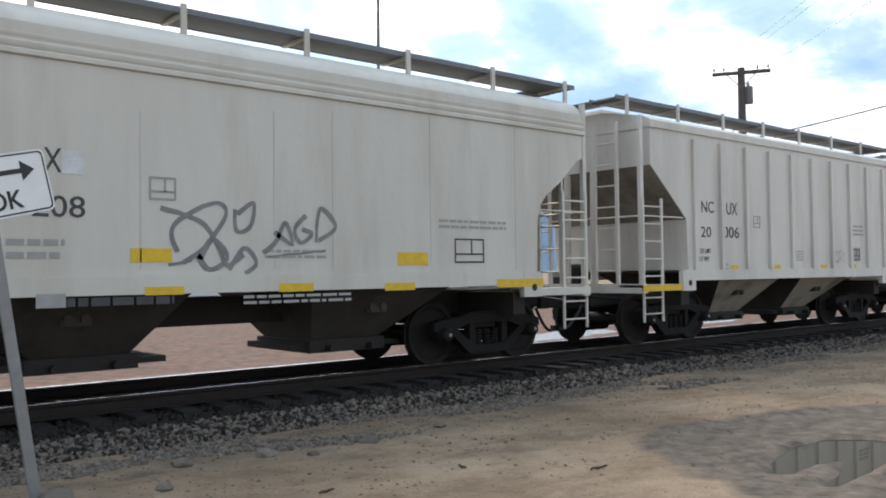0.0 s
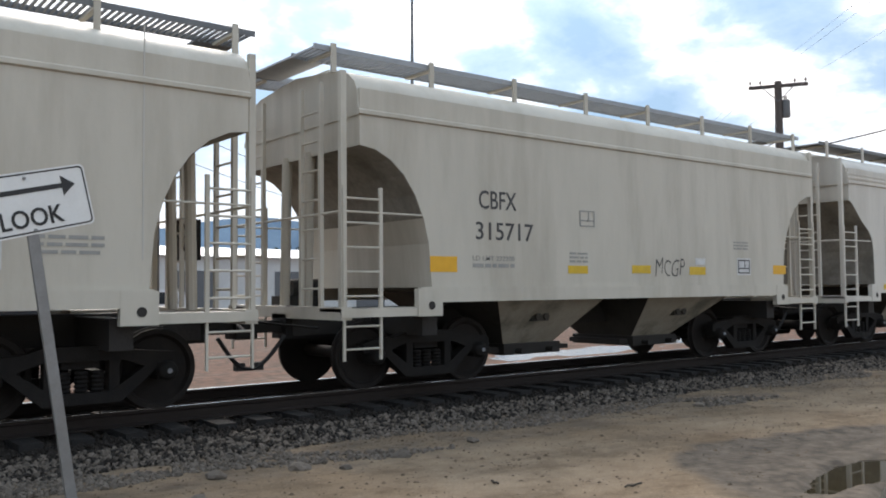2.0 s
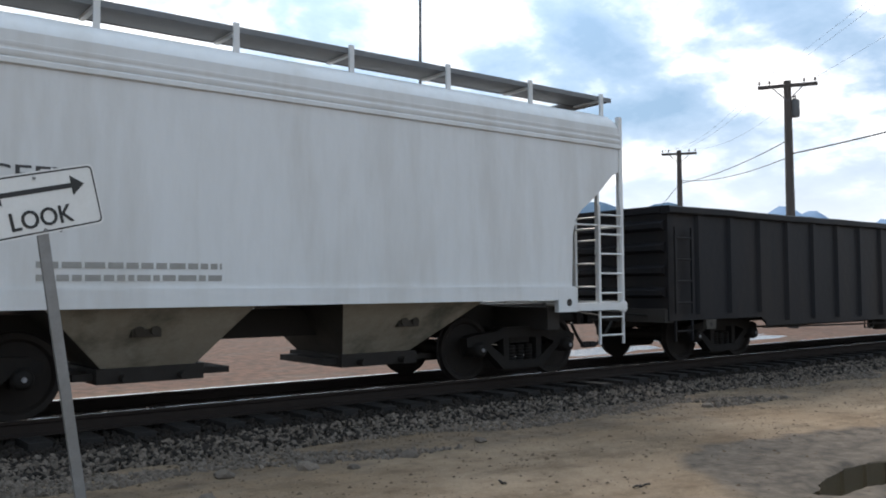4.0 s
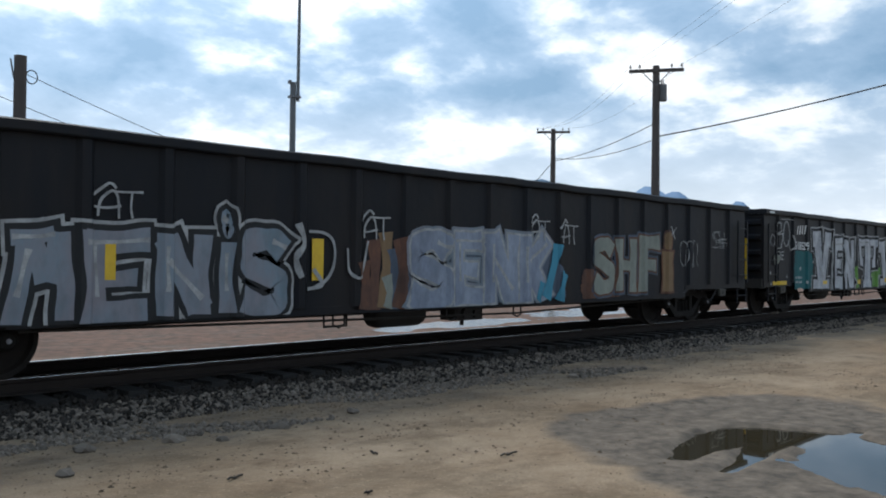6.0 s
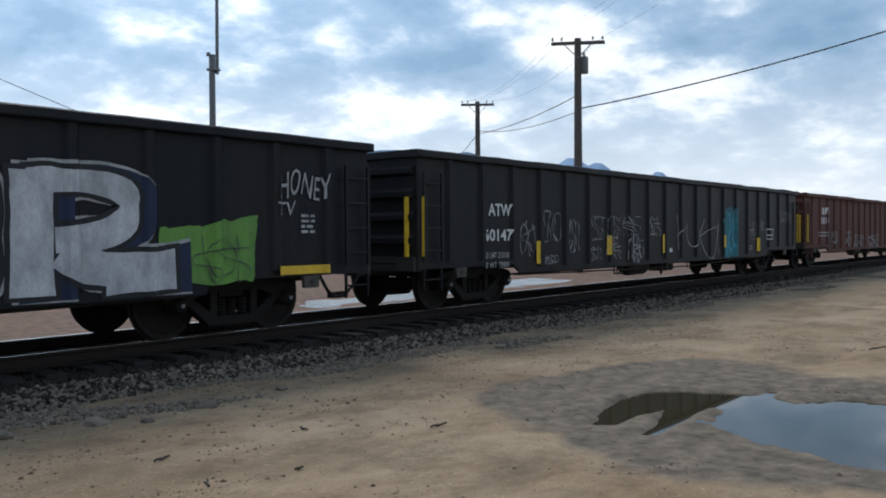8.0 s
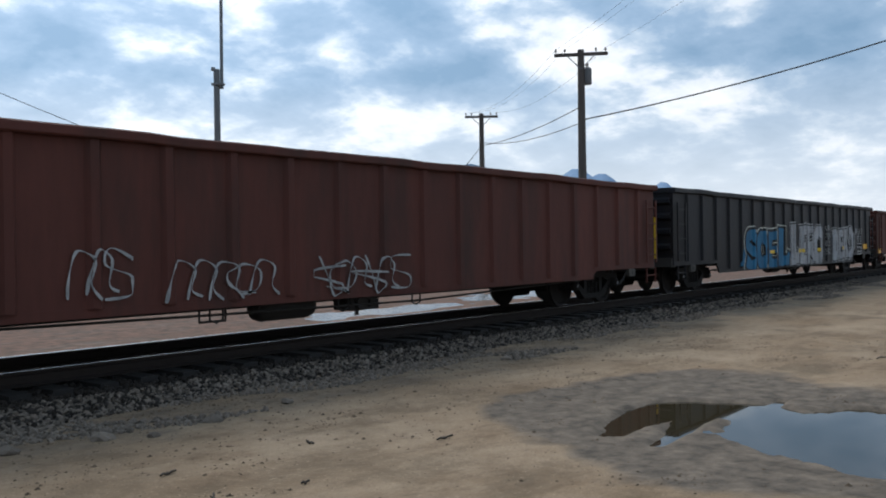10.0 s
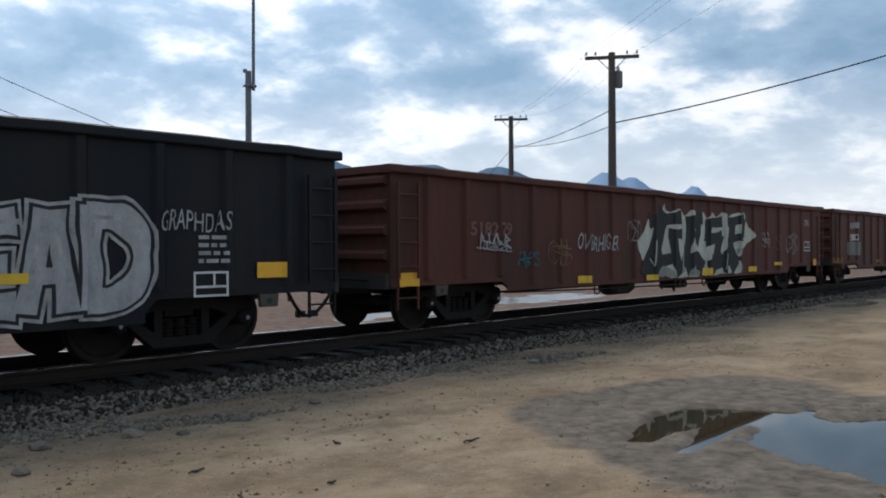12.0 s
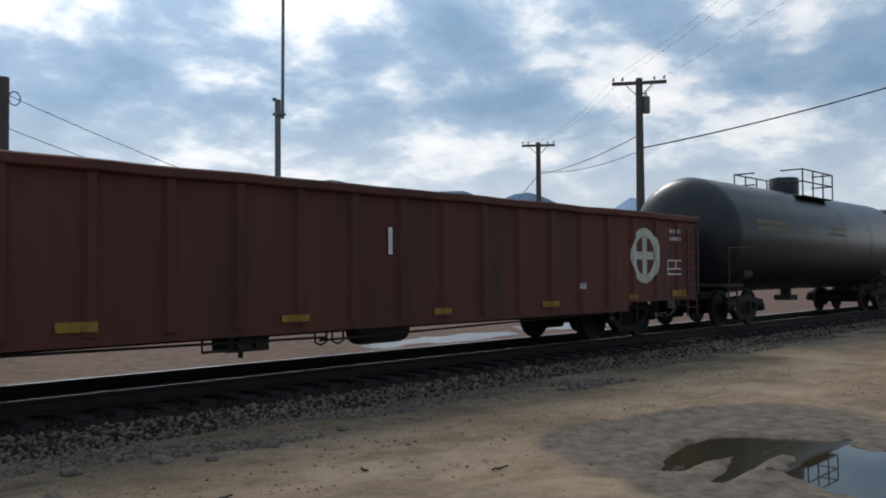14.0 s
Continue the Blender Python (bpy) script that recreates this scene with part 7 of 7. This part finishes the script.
    scrawl(T["g"], 7.13, 1.44, 0.52, 0.53, M_CHALK, 123, 0.03, 2)
    flat_word(T["g"], "518279", 1.89, 1.56, 1.15, 0.24, M_FADEDRED)
    sprayed_bar(T["g"], 5.15, 0.66, 0.44, 0.14, M_YELLOW)
    sprayed_bar(T["g"], 7.93, 0.63, 0.46, 0.12, M_YELLOW)
    sprayed_bar(T["g"], 10.78, 0.66, 0.53, 0.18, M_YELLOW)
    sprayed_bar(T["g"], 13.64, 0.69, 0.44, 0.14, M_YELLOW)
    sprayed_bar(T["g"], 15.53, 0.83, 0.47, 0.09, M_YELLOW)
    sprayed_bar(T["g"], 0.17, 0.77, 0.44, 0.21, M_ORANGE)
    sprayed_bar(T["g"], 18.70, 0.77, 0.40, 0.20, M_ORANGE)
    stencil_wrapped(T["g"], 18.07, 1.22, 0.49, 0.30)
    fine_wrapped(T["g"], 18.10, 2.00, 0.40, 0.18, 3)
    scrawl(T["g"], 14.61, 1.33, 0.42, 0.45, M_CHALK, 124, 0.04, 3)
    scrawl(T["g"], 15.58, 1.22, 0.50, 0.51, M_OCHRE, 125, 0.03, 2)
    scrawl(T["g"], 16.51, 1.14, 0.94, 0.64, M_CHALK, 126, 0.04, 4)
    tag_word(T["g"], "OVO", 12.86, 1.18, 0.48, 0.15, M_INK, 0.01)
    slant_bar(T["q"], 1.85, 1.98, 0.26, 0.20, M_CHALK)
    slant_bar(T["q"], 2.15, 1.99, 0.28, 0.21, M_CHALK)
    slant_bar(T["q"], 2.46, 2.01, 0.28, 0.21, M_CHALK)
    slant_bar(T["q"], 2.79, 2.02, 0.26, 0.21, M_CHALK)
    flat_word(T["q"], "518031", 1.76, 1.57, 1.17, 0.23)
    patch(T["q"], 1.60, 1.06, 1.61, 0.47, M_PALETEAL, 14)
    sprayed_bar(T["q"], 0.01, 0.83, 0.85, 0.16, M_OCHREBAR)
    emblem(T["q"], 16.59, 1.15, 1.12, 1.14)
    sprayed_bar(T["q"], 9.88, 1.65, 0.08, 0.39, M_WHITE)
    stencil_wrapped(T["q"], 18.11, 1.32, 0.56, 0.32)
    fine_wrapped(T["q"], 18.21, 2.03, 0.48, 0.27, 2)
    sprayed_bar(T["q"], 14.74, 1.07, 0.24, 0.11, M_CHALK)
    sprayed_bar(T["q"], 5.12, 0.76, 0.45, 0.11, M_OCHREBAR)
    sprayed_bar(T["q"], 8.00, 0.75, 0.45, 0.09, M_OCHREBAR)
    sprayed_bar(T["q"], 10.83, 0.74, 0.40, 0.10, M_OCHREBAR)
    sprayed_bar(T["q"], 13.59, 0.77, 0.51, 0.10, M_OCHREBAR)
    sprayed_bar(T["q"], 16.48, 0.83, 0.30, 0.10, M_OCHREBAR)
    sprayed_bar(T["q"], 18.27, 0.85, 0.64, 0.14, M_OCHREBAR)


def spray_cars():
    """The big graffiti, stroke by stroke."""
    # brown figure with an arrow and a lilac hook
    g1 = T["g1"]
    body = [([(12.02, 1.72), (12.0, 1.2), (12.02, 0.62)], 0.52), ([(11.48, 1.58), (11.75, 1.74), (12.2, 1.70)], 0.26), ([(10.4, 0.74), (10.75, 1.2), (11.15, 1.34), (11.42, 1.1), (11.25, 0.80)], 0.40), ([(10.3, 0.72), (12.2, 0.72)], 0.22)]
    head = [([(12.02 + 0.15 * math.cos(a), 2.12 + 0.15 * math.sin(a)) for a in [i * math.pi / 5 for i in range(11)]], 0.34)]
    arrow = [([(12.50, 1.80), (12.62, 2.18)], 0.26)]
    for shape, soft in ((body, True), (head, False), (arrow, False)):
        brush(g1, shape, M_BROWN, 5, smooth=soft)
        brush(g1, shape, M_SPRAYBLACK, 4, 0.025, soft)
        brush(g1, shape, M_CHALK, 3, 0.06, soft)
    tip = [(12.72, 1.72), (12.72, 2.06), (12.98, 2.08), (13.46, 1.94), (13.02, 1.70)]
    splash(g1, tip, M_BROWN, 5.4)
    mx, mz = 13.0, 1.9
    splash(g1, [(mx + (a - mx) * 1.16, mz + (b - mz) * 1.22) for a, b in tip], M_CHALK, 4.4)
    hook = [([(12.28, 0.84), (12.50, 0.98), (12.58, 1.42), (12.74, 1.52), (12.78, 1.2), (12.90, 1.0), (13.12, 1.28)], 0.17)]
    brush(g1, hook, M_LILAC, 7, smooth=True)
    brush(g1, hook, M_SPRAYBLACK, 6.4, 0.025, True)
    brush(g1, hook, M_CHALK, 6, 0.055, True)
    brush(g1, [([(12.5, 1.75), (12.62, 1.52), (12.52, 1.60)], 0.06), ([(12.68, 1.78), (12.66, 1.5)], 0.05)], M_CHALK, 7.5)
    brush(g1, [([(11.5, 0.98), (12.15, 1.02)], 0.03), ([(12.2, 0.6), (12.28, 1.1), (12.18, 1.5)], 0.03), ([(11.45, 1.55), (11.62, 1.3)], 0.025)], M_CHALK, 7.6)
    brush(g1, [([(16.99, 1.86), (16.96, 1.5)], 0.07), ([(17.22, 1.74), (17.18, 1.42)], 0.06), ([(17.42, 1.64), (17.40, 1.4)], 0.07)], M_SMEAR, 6, flare=0.6)
    brush(g1, [([(16.98, 1.74), (16.93, 1.36), (16.82, 1.22), (16.75, 1.33)], 0.035), ([(17.02, 1.46), (16.98, 1.28), (17.08, 1.22), (17.16, 1.52)], 0.035), ([(17.14, 1.2), (17.2, 1.56), (17.27, 1.3), (17.35, 1.5), (17.38, 1.22)], 0.03), ([(17.34, 1.14), (17.50, 1.46), (17.60, 1.20)], 0.035), ([(17.26, 1.12), (17.44, 1.20), (17.64, 1.17)], 0.03)], M_WHITE, 8)
    # blue letters, hazy letters and pale letters
    a = T["a"]
    for ch, x, z, w, h in (("M", 2.86, 0.66, 0.74, 0.95), ("E", 3.58, 0.62, 0.86, 1.0), ("N", 4.44, 0.68, 0.78, 0.93), ("I", 5.22, 0.70, 0.34, 1.12), ("S", 5.52, 0.66, 0.82, 1.04)):
        piece(a, ch, x, z, w, h, "blue")
    for i, (x, z0, z1, wide, paint) in enumerate(((7.58, 0.66, 1.30, 0.16, M_RUSTPATCH), (7.76, 0.64, 1.62, 0.22, M_RUSTPATCH), (7.98, 0.66, 1.74, 0.20, M_OCHRE), (8.14, 0.64, 1.5, 0.16, M_FIELD), (8.28, 0.66, 1.66, 0.20, M_RUSTPATCH), (8.06, 0.66, 1.1, 0.12, M_PALE))):
        brush(a, [([(x, z0), (x + 0.05, (z0 + z1) / 2), (x - 0.02, z1)], wide)], paint, 0.6 + 0.15 * i, wobble=0.06, flare=0.5)
    brush(a, [([(11.75, 0.72), (11.98, 1.3), (12.05, 1.66)], 0.16), ([(12.1, 0.68), (12.28, 1.15)], 0.14), ([(11.5, 0.66), (11.66, 1.0)], 0.10)], M_CYAN, 7.2, wobble=0.05, flare=0.5)
    splash(a, [(8.42, 0.66), (8.4, 1.7), (9.4, 1.78), (10.4, 1.82), (11.7, 1.72), (12.3, 1.2), (12.35, 0.7)], M_FIELD, 1.6)
    for ch, x, z, w, h in (("S", 8.40, 0.66, 0.98, 1.08), ("E", 9.36, 0.66, 0.74, 1.12), ("N", 10.08, 0.66, 0.92, 1.12), ("K", 10.98, 0.66, 0.92, 1.10)):
        piece(a, ch, x, z, w, h, "haze")
    for ch, x, z, w, h, k in (("S", 13.15, 0.80, 0.76, 0.98, "pale"), ("H", 13.92, 0.78, 0.80, 1.02, "pale"), ("F", 14.74, 0.78, 0.84, 1.08, "pale"), ("I", 15.62, 0.76, 0.62, 1.12, "rusty")):
        piece(a, ch, x, z, w, h, k)
    for x, z, w, h in ((3.80, 1.76, 0.52, 0.38), (7.55, 1.62, 0.50, 0.40), (11.30, 1.72, 0.52, 0.42), (12.15, 1.66, 0.52, 0.44)):
        arch_tag(a, x, z, w, h)
    brush(a, [([(6.42, 1.8), (6.5, 1.55), (6.4, 1.35), (6.48, 1.1)], 0.06), ([(6.62, 1.7), (6.95, 1.66), (7.05, 1.4), (6.95, 1.1), (6.7, 0.95)], 0.035), ([(7.25, 1.5), (7.3, 1.2), (7.5, 1.1), (7.62, 1.6)], 0.03), ([(6.6, 0.95), (6.85, 1.0), (6.7, 1.2)], 0.04)], M_CHALK, 8, smooth=True)
    # silver slab letters with green behind them
    b = T["b"]
    splash(b, [(6.15, 0.64), (6.2, 1.3), (6.75, 1.35), (6.9, 0.64)], M_GREEN, 1)
    splash(b, [(7.85, 0.64), (7.95, 1.05), (8.3, 1.25), (8.85, 1.28), (8.9, 0.64)], M_GREEN, 1)
    splash(b, [(16.1, 0.72), (16.2, 1.45), (16.9, 1.5), (17.66, 1.6), (17.6, 0.76)], M_GREEN, 1)
    splash(b, [(3.0, 0.66), (3.05, 1.0), (3.5, 1.1), (3.7, 0.66)], M_TEAL, 1)
    for ch, x, z, w, h in (("V", 3.02, 0.66, 1.50, 1.60), ("E", 4.60, 0.68, 0.86, 1.40), ("N", 5.46, 0.66, 0.96, 1.42), ("T", 6.72, 0.68, 1.72, 1.46), ("V", 8.62, 0.70, 1.58, 1.42), ("E", 10.16, 0.70, 1.20, 1.42), ("X", 11.42, 0.70, 1.66, 1.38), ("O", 13.10, 0.68, 1.22, 1.44)):
        piece(b, ch, x, z, w, h, "silver")
    # the last letter: a bowl, a short neck and a broad foot over a navy shadow
    last = [([(14.66, 0.72), (14.66, 2.04)], 0.46), ([(14.6, 1.92), (15.2, 1.95), (15.72, 1.84), (15.74, 1.52), (15.36, 1.34), (14.9, 1.30)], 0.26), ([(15.0, 1.22), (15.3, 1.02), (15.7, 0.94)], 0.34), ([(15.5, 0.92), (16.4, 0.95)], 0.46)]
    for paint, layer, grow, dx in ((M_SILVER, 5.3, 0.0, 0.0), (M_SPRAYBLACK, 4.4, 0.06, 0.0), (M_NAVY, 3.9, 0.06, 0.16), (M_CHALK, 3.4, 0.10, 0.12)):
        brush(b, [([(x + dx, z) for x, z in pts], wide) for pts, wide in last], paint, layer, grow, True, 0.03, name="graffiti_letter", label="big sprayed graffiti letter")
    brush(b, [([(0.72, 2.40), (0.70, 1.8), (0.98, 1.84), (1.06, 2.1), (0.74, 2.12), (1.0, 2.3), (0.74, 2.42)], 0.03), ([(1.2, 2.4), (1.1, 2.0), (1.3, 1.8), (1.5, 2.0), (1.42, 2.36), (1.2, 2.4)], 0.03), ([(1.4, 1.95), (1.55, 1.72), (1.76, 1.8), (1.7, 2.1)], 0.03), ([(0.40, 2.1), (0.32, 1.9), (0.5, 1.8), (0.6, 2.0), (0.42, 2.1)], 0.025), ([(1.0, 2.5), (1.7, 2.5)], 0.02)], M_CHALK, 8, smooth=True)
    splash(b, [(0.56, 1.36), (0.54, 1.54), (0.66, 1.6), (0.80, 1.54), (0.78, 1.38), (0.68, 1.3)], M_PALE, 7)
    for x, z, r in ((0.24, 1.86, 0.05), (0.30, 1.10, 0.04), (0.36, 0.84, 0.035), (1.36, 1.04, 0.04), (2.20, 1.20, 0.05), (2.66, 0.86, 0.035), (3.14, 1.42, 0.04), (8.70, 0.98, 0.05)):
        splash(b, [(x + r * math.cos(k), z + r * math.sin(k)) for k in [i * math.pi / 4 for i in range(8)]], M_CHALK, 7.4)
    plate_mark(b, "sticker", 0.10, 2.62, 0.30, 0.05, M_WHITE, label="small white sticker")
    # thin wandering script
    w = T["w"]
    brush(w, [([(10.0, 1.8), (10.06, 1.4), (10.08, 0.93)], 0.018), ([(10.0, 1.25), (10.37, 1.47)], 0.016), ([(10.6, 1.59), (10.62, 1.2), (10.83, 1.02), (11.2, 1.0), (11.34, 1.4)], 0.018), ([(11.77, 1.7), (11.49, 1.26), (11.87, 0.77), (12.42, 0.72), (12.75, 1.53)], 0.019), ([(11.49, 1.26), (11.96, 1.39), (12.57, 1.5)], 0.016), ([(12.72, 1.61), (12.66, 1.2), (12.78, 0.72)], 0.018)], M_FADED, 8, smooth=True)
    for i, (x, z0, z1, wide) in enumerate(((13.28, 0.66, 1.72, 0.30), (13.50, 0.64, 2.02, 0.32), (13.74, 0.68, 2.08, 0.34), (13.98, 0.64, 1.96, 0.30), (14.14, 0.80, 2.04, 0.22))):
        brush(w, [([(x, z0), (x + 0.03, (z0 + z1) / 2), (x - 0.02, z1)], wide)], M_TEALPAINT, 1 + 0.3 * i, wobble=0.05, flare=0.2)
    brush(w, [([(13.6, 1.9), (13.7, 1.5), (13.5, 1.1), (13.75, 0.8)], 0.10), ([(13.95, 1.8), (13.8, 1.3), (14.0, 0.9)], 0.08), ([(13.35, 1.0), (13.45, 0.75)], 0.07)], M_CYAN, 3.5, smooth=True, wobble=0.05, flare=0.5)
    brush(w, [([(13.80, 1.95), (13.72, 1.2)], 0.07), ([(14.06, 1.6), (14.1, 1.0)], 0.06)], M_TEAL, 4, wobble=0.05, flare=0.5)
    sprayed_bar(w, 13.10, 0.92, 0.10, 0.34, M_YELLOW)
    # blue block letters, silver letters
    s = T["s"]
    splash(s, [(4.5, 0.64), (4.62, 1.1), (4.92, 1.16), (5.0, 0.64)], M_AZURE, 1)
    for ch, x, z, w, h, k in (("S", 4.86, 0.66, 1.02, 1.08, "azure"), ("O", 5.84, 0.66, 0.96, 1.06, "azure"), ("E", 6.84, 0.66, 0.82, 1.08, "azure"), ("L", 7.70, 0.66, 1.20, 1.18, "azure"),
                              ("L", 8.98, 0.66, 0.92, 1.34, "silver2"), ("E", 9.92, 0.66, 0.82, 1.28, "silver2"), ("R", 10.78, 0.66, 0.80, 1.30, "silver2"), ("O", 11.56, 0.66, 0.98, 1.26, "silver2"),
                              ("D", 13.84, 0.72, 0.80, 1.10, "silver2"), ("E", 14.66, 0.76, 0.62, 1.06, "silver2"), ("A", 15.24, 0.78, 0.66, 1.10, "silver2"), ("D", 15.88, 0.80, 0.90, 1.12, "silver2")):
        piece(s, ch, x, z - 0.09, w, h, k)
    # black letters on a ragged white field
    g = T["g"]
    splash(g, [(7.50, 1.44), (7.86, 1.70), (8.05, 1.98), (8.62, 2.12), (8.82, 2.34), (8.92, 2.14), (9.62, 2.26), (9.86, 2.10), (10.24, 2.24), (10.50, 2.12), (10.86, 2.22), (11.10, 2.08), (11.36, 2.24), (11.62, 2.12), (11.96, 2.24), (12.30, 2.14), (12.7, 2.22), (13.44, 2.27), (13.56, 1.98), (14.14, 1.66), (13.52, 1.42), (13.0, 1.1), (13.04, 0.66), (12.3, 0.68), (9.72, 0.64), (8.06, 0.70), (7.78, 1.12)], M_DIRTYWHITE, 1.5)
    black = [([(8.08, 1.92), (9.70, 2.06)], 0.27), ([(8.78, 2.18), (8.42, 1.45), (8.06, 0.86)], 0.40), ([(7.84, 1.04), (8.14, 0.80), (8.74, 1.14)], 0.34), ([(9.0, 1.66), (9.72, 1.66)], 0.24), ([(9.26, 1.62), (9.40, 1.1), (9.58, 0.68)], 0.36), ([(8.6, 1.05), (9.4, 1.12)], 0.26),
             ([(9.92, 1.94), (10.84, 2.06)], 0.24), ([(10.18, 2.04), (9.98, 1.3), (9.84, 0.86)], 0.30), ([(10.62, 2.06), (10.56, 1.74), (10.36, 1.5)], 0.28), ([(9.88, 0.84), (10.36, 1.12), (10.84, 0.80)], 0.32),
             ([(11.96, 2.02), (11.02, 1.92)], 0.24), ([(11.12, 2.0), (11.08, 1.5)], 0.27), ([(11.02, 1.52), (11.94, 1.64)], 0.26), ([(11.84, 1.7), (11.62, 1.06), (11.2, 0.78)], 0.32), ([(11.1, 0.82), (12.0, 1.05)], 0.28),
             ([(12.2, 2.0), (13.38, 2.10)], 0.24), ([(13.30, 2.12), (13.20, 1.62)], 0.27), ([(13.3, 1.60), (12.4, 1.58)], 0.2), ([(12.62, 2.06), (12.44, 1.3)], 0.34), ([(12.32, 1.36), (12.86, 0.80)], 0.42), ([(12.42, 1.28), (11.96, 0.86)], 0.32)]
    brush(g, black, M_SPRAYBLACK, 3, flare=0.2, wobble=0.04)
    brush(g, [([(9.74, 2.1), (9.78, 1.2), (9.70, 0.70)], 0.03), ([(8.1, 1.1), (8.3, 0.95), (8.34, 1.5)], 0.025), ([(10.9, 1.2), (11.02, 0.85)], 0.03), ([(12.2, 1.2), (12.1, 0.8)], 0.025), ([(13.0, 1.0), (13.1, 0.75)], 0.03), ([(8.0, 1.5), (8.2, 1.7), (8.05, 1.8)], 0.02)], M_DIRTYWHITE, 5)
    splash(g, [(8.4, 0.68), (8.7, 0.96), (9.2, 0.84), (9.3, 0.68)], M_PALE, 4.6)
    splash(g, [(10.0, 0.68), (10.3, 0.92), (10.7, 0.72)], M_PALE, 4.6)
    brush(g, [([(2.1, 1.3), (2.14, 1.62), (2.2, 1.46), (2.36, 1.46), (2.34, 1.62)], 0.03), ([(2.45, 1.42), (2.55, 1.62), (2.65, 1.4)], 0.03), ([(2.72, 1.36), (2.74, 1.6), (2.95, 1.5), (2.72, 1.46), (2.98, 1.34)], 0.03), ([(2.0, 1.36), (3.0, 1.28)], 0.02)], M_CHALK, 8)
    # grey tags on the cream hopper
    brush(T["h1"], [([(4.61, 2.08), (5.0, 1.96), (5.2, 1.8), (5.36, 1.47), (5.58, 1.59)], 0.04), ([(4.80, 1.62), (4.76, 1.9), (5.23, 2.16), (5.37, 2.02), (5.1, 1.66), (4.86, 1.5)], 0.04), ([(5.51, 2.05), (5.72, 2.19), (5.68, 1.92), (5.51, 1.85), (5.48, 2.1)], 0.04), ([(5.03, 1.53), (5.2, 1.75), (5.37, 1.55), (5.15, 1.42), (5.0, 1.6)], 0.045), ([(5.4, 1.42), (5.6, 1.66), (5.75, 1.5), (5.6, 1.38)], 0.04),
                    ([(5.85, 1.62), (6.0, 1.76), (6.12, 1.98), (6.22, 1.72), (5.98, 1.86)], 0.04), ([(6.42, 2.06), (6.26, 1.9), (6.34, 1.74), (6.50, 1.84), (6.36, 1.9)], 0.04), ([(6.56, 1.74), (6.62, 2.16), (6.84, 1.94), (6.6, 1.76)], 0.04), ([(4.7, 1.48), (4.95, 1.52)], 0.03), ([(5.9, 1.58), (6.7, 1.64)], 0.02)], M_DARKTAG, 0, smooth=True)


paint_cars()
spray_cars()


# ---- what moves ----
def rolled(t):
    """Metres rolled at a time, between the known times in straight steps."""
    for (t0, s0), (t1, s1) in zip(ROLLED, ROLLED[1:]):
        if t <= t1:
            return s0 + (s1 - s0) * (t - t0) / (t1 - t0)
    return ROLLED[-1][1]


def motions():
    for car, front in CARS:
        walk(car, [(t, pose(front - s, TRACK, RAIL)) for t, s in ROLLED])
    # the wheels turn while their car passes
    for wheelset, k, front in WHEELSETS:
        times = [i / FPS for i in range(14 * FPS + 1) if -22 < front - rolled(i / FPS) < 60]
        times = sorted({0.0, *times, 14.0})
        rows, angle, last = [], 0.0, None
        for t in times:
            if last is not None:
                step = (rolled(t) - rolled(last)) / WHEEL_R
                angle -= step if step < 1.5 else 0.0
            rows.append((t, pose(k, 0, WHEEL_R, 0, math.degrees(angle), 0)))
            last = t
        walk(wheelset, rows)


motions()
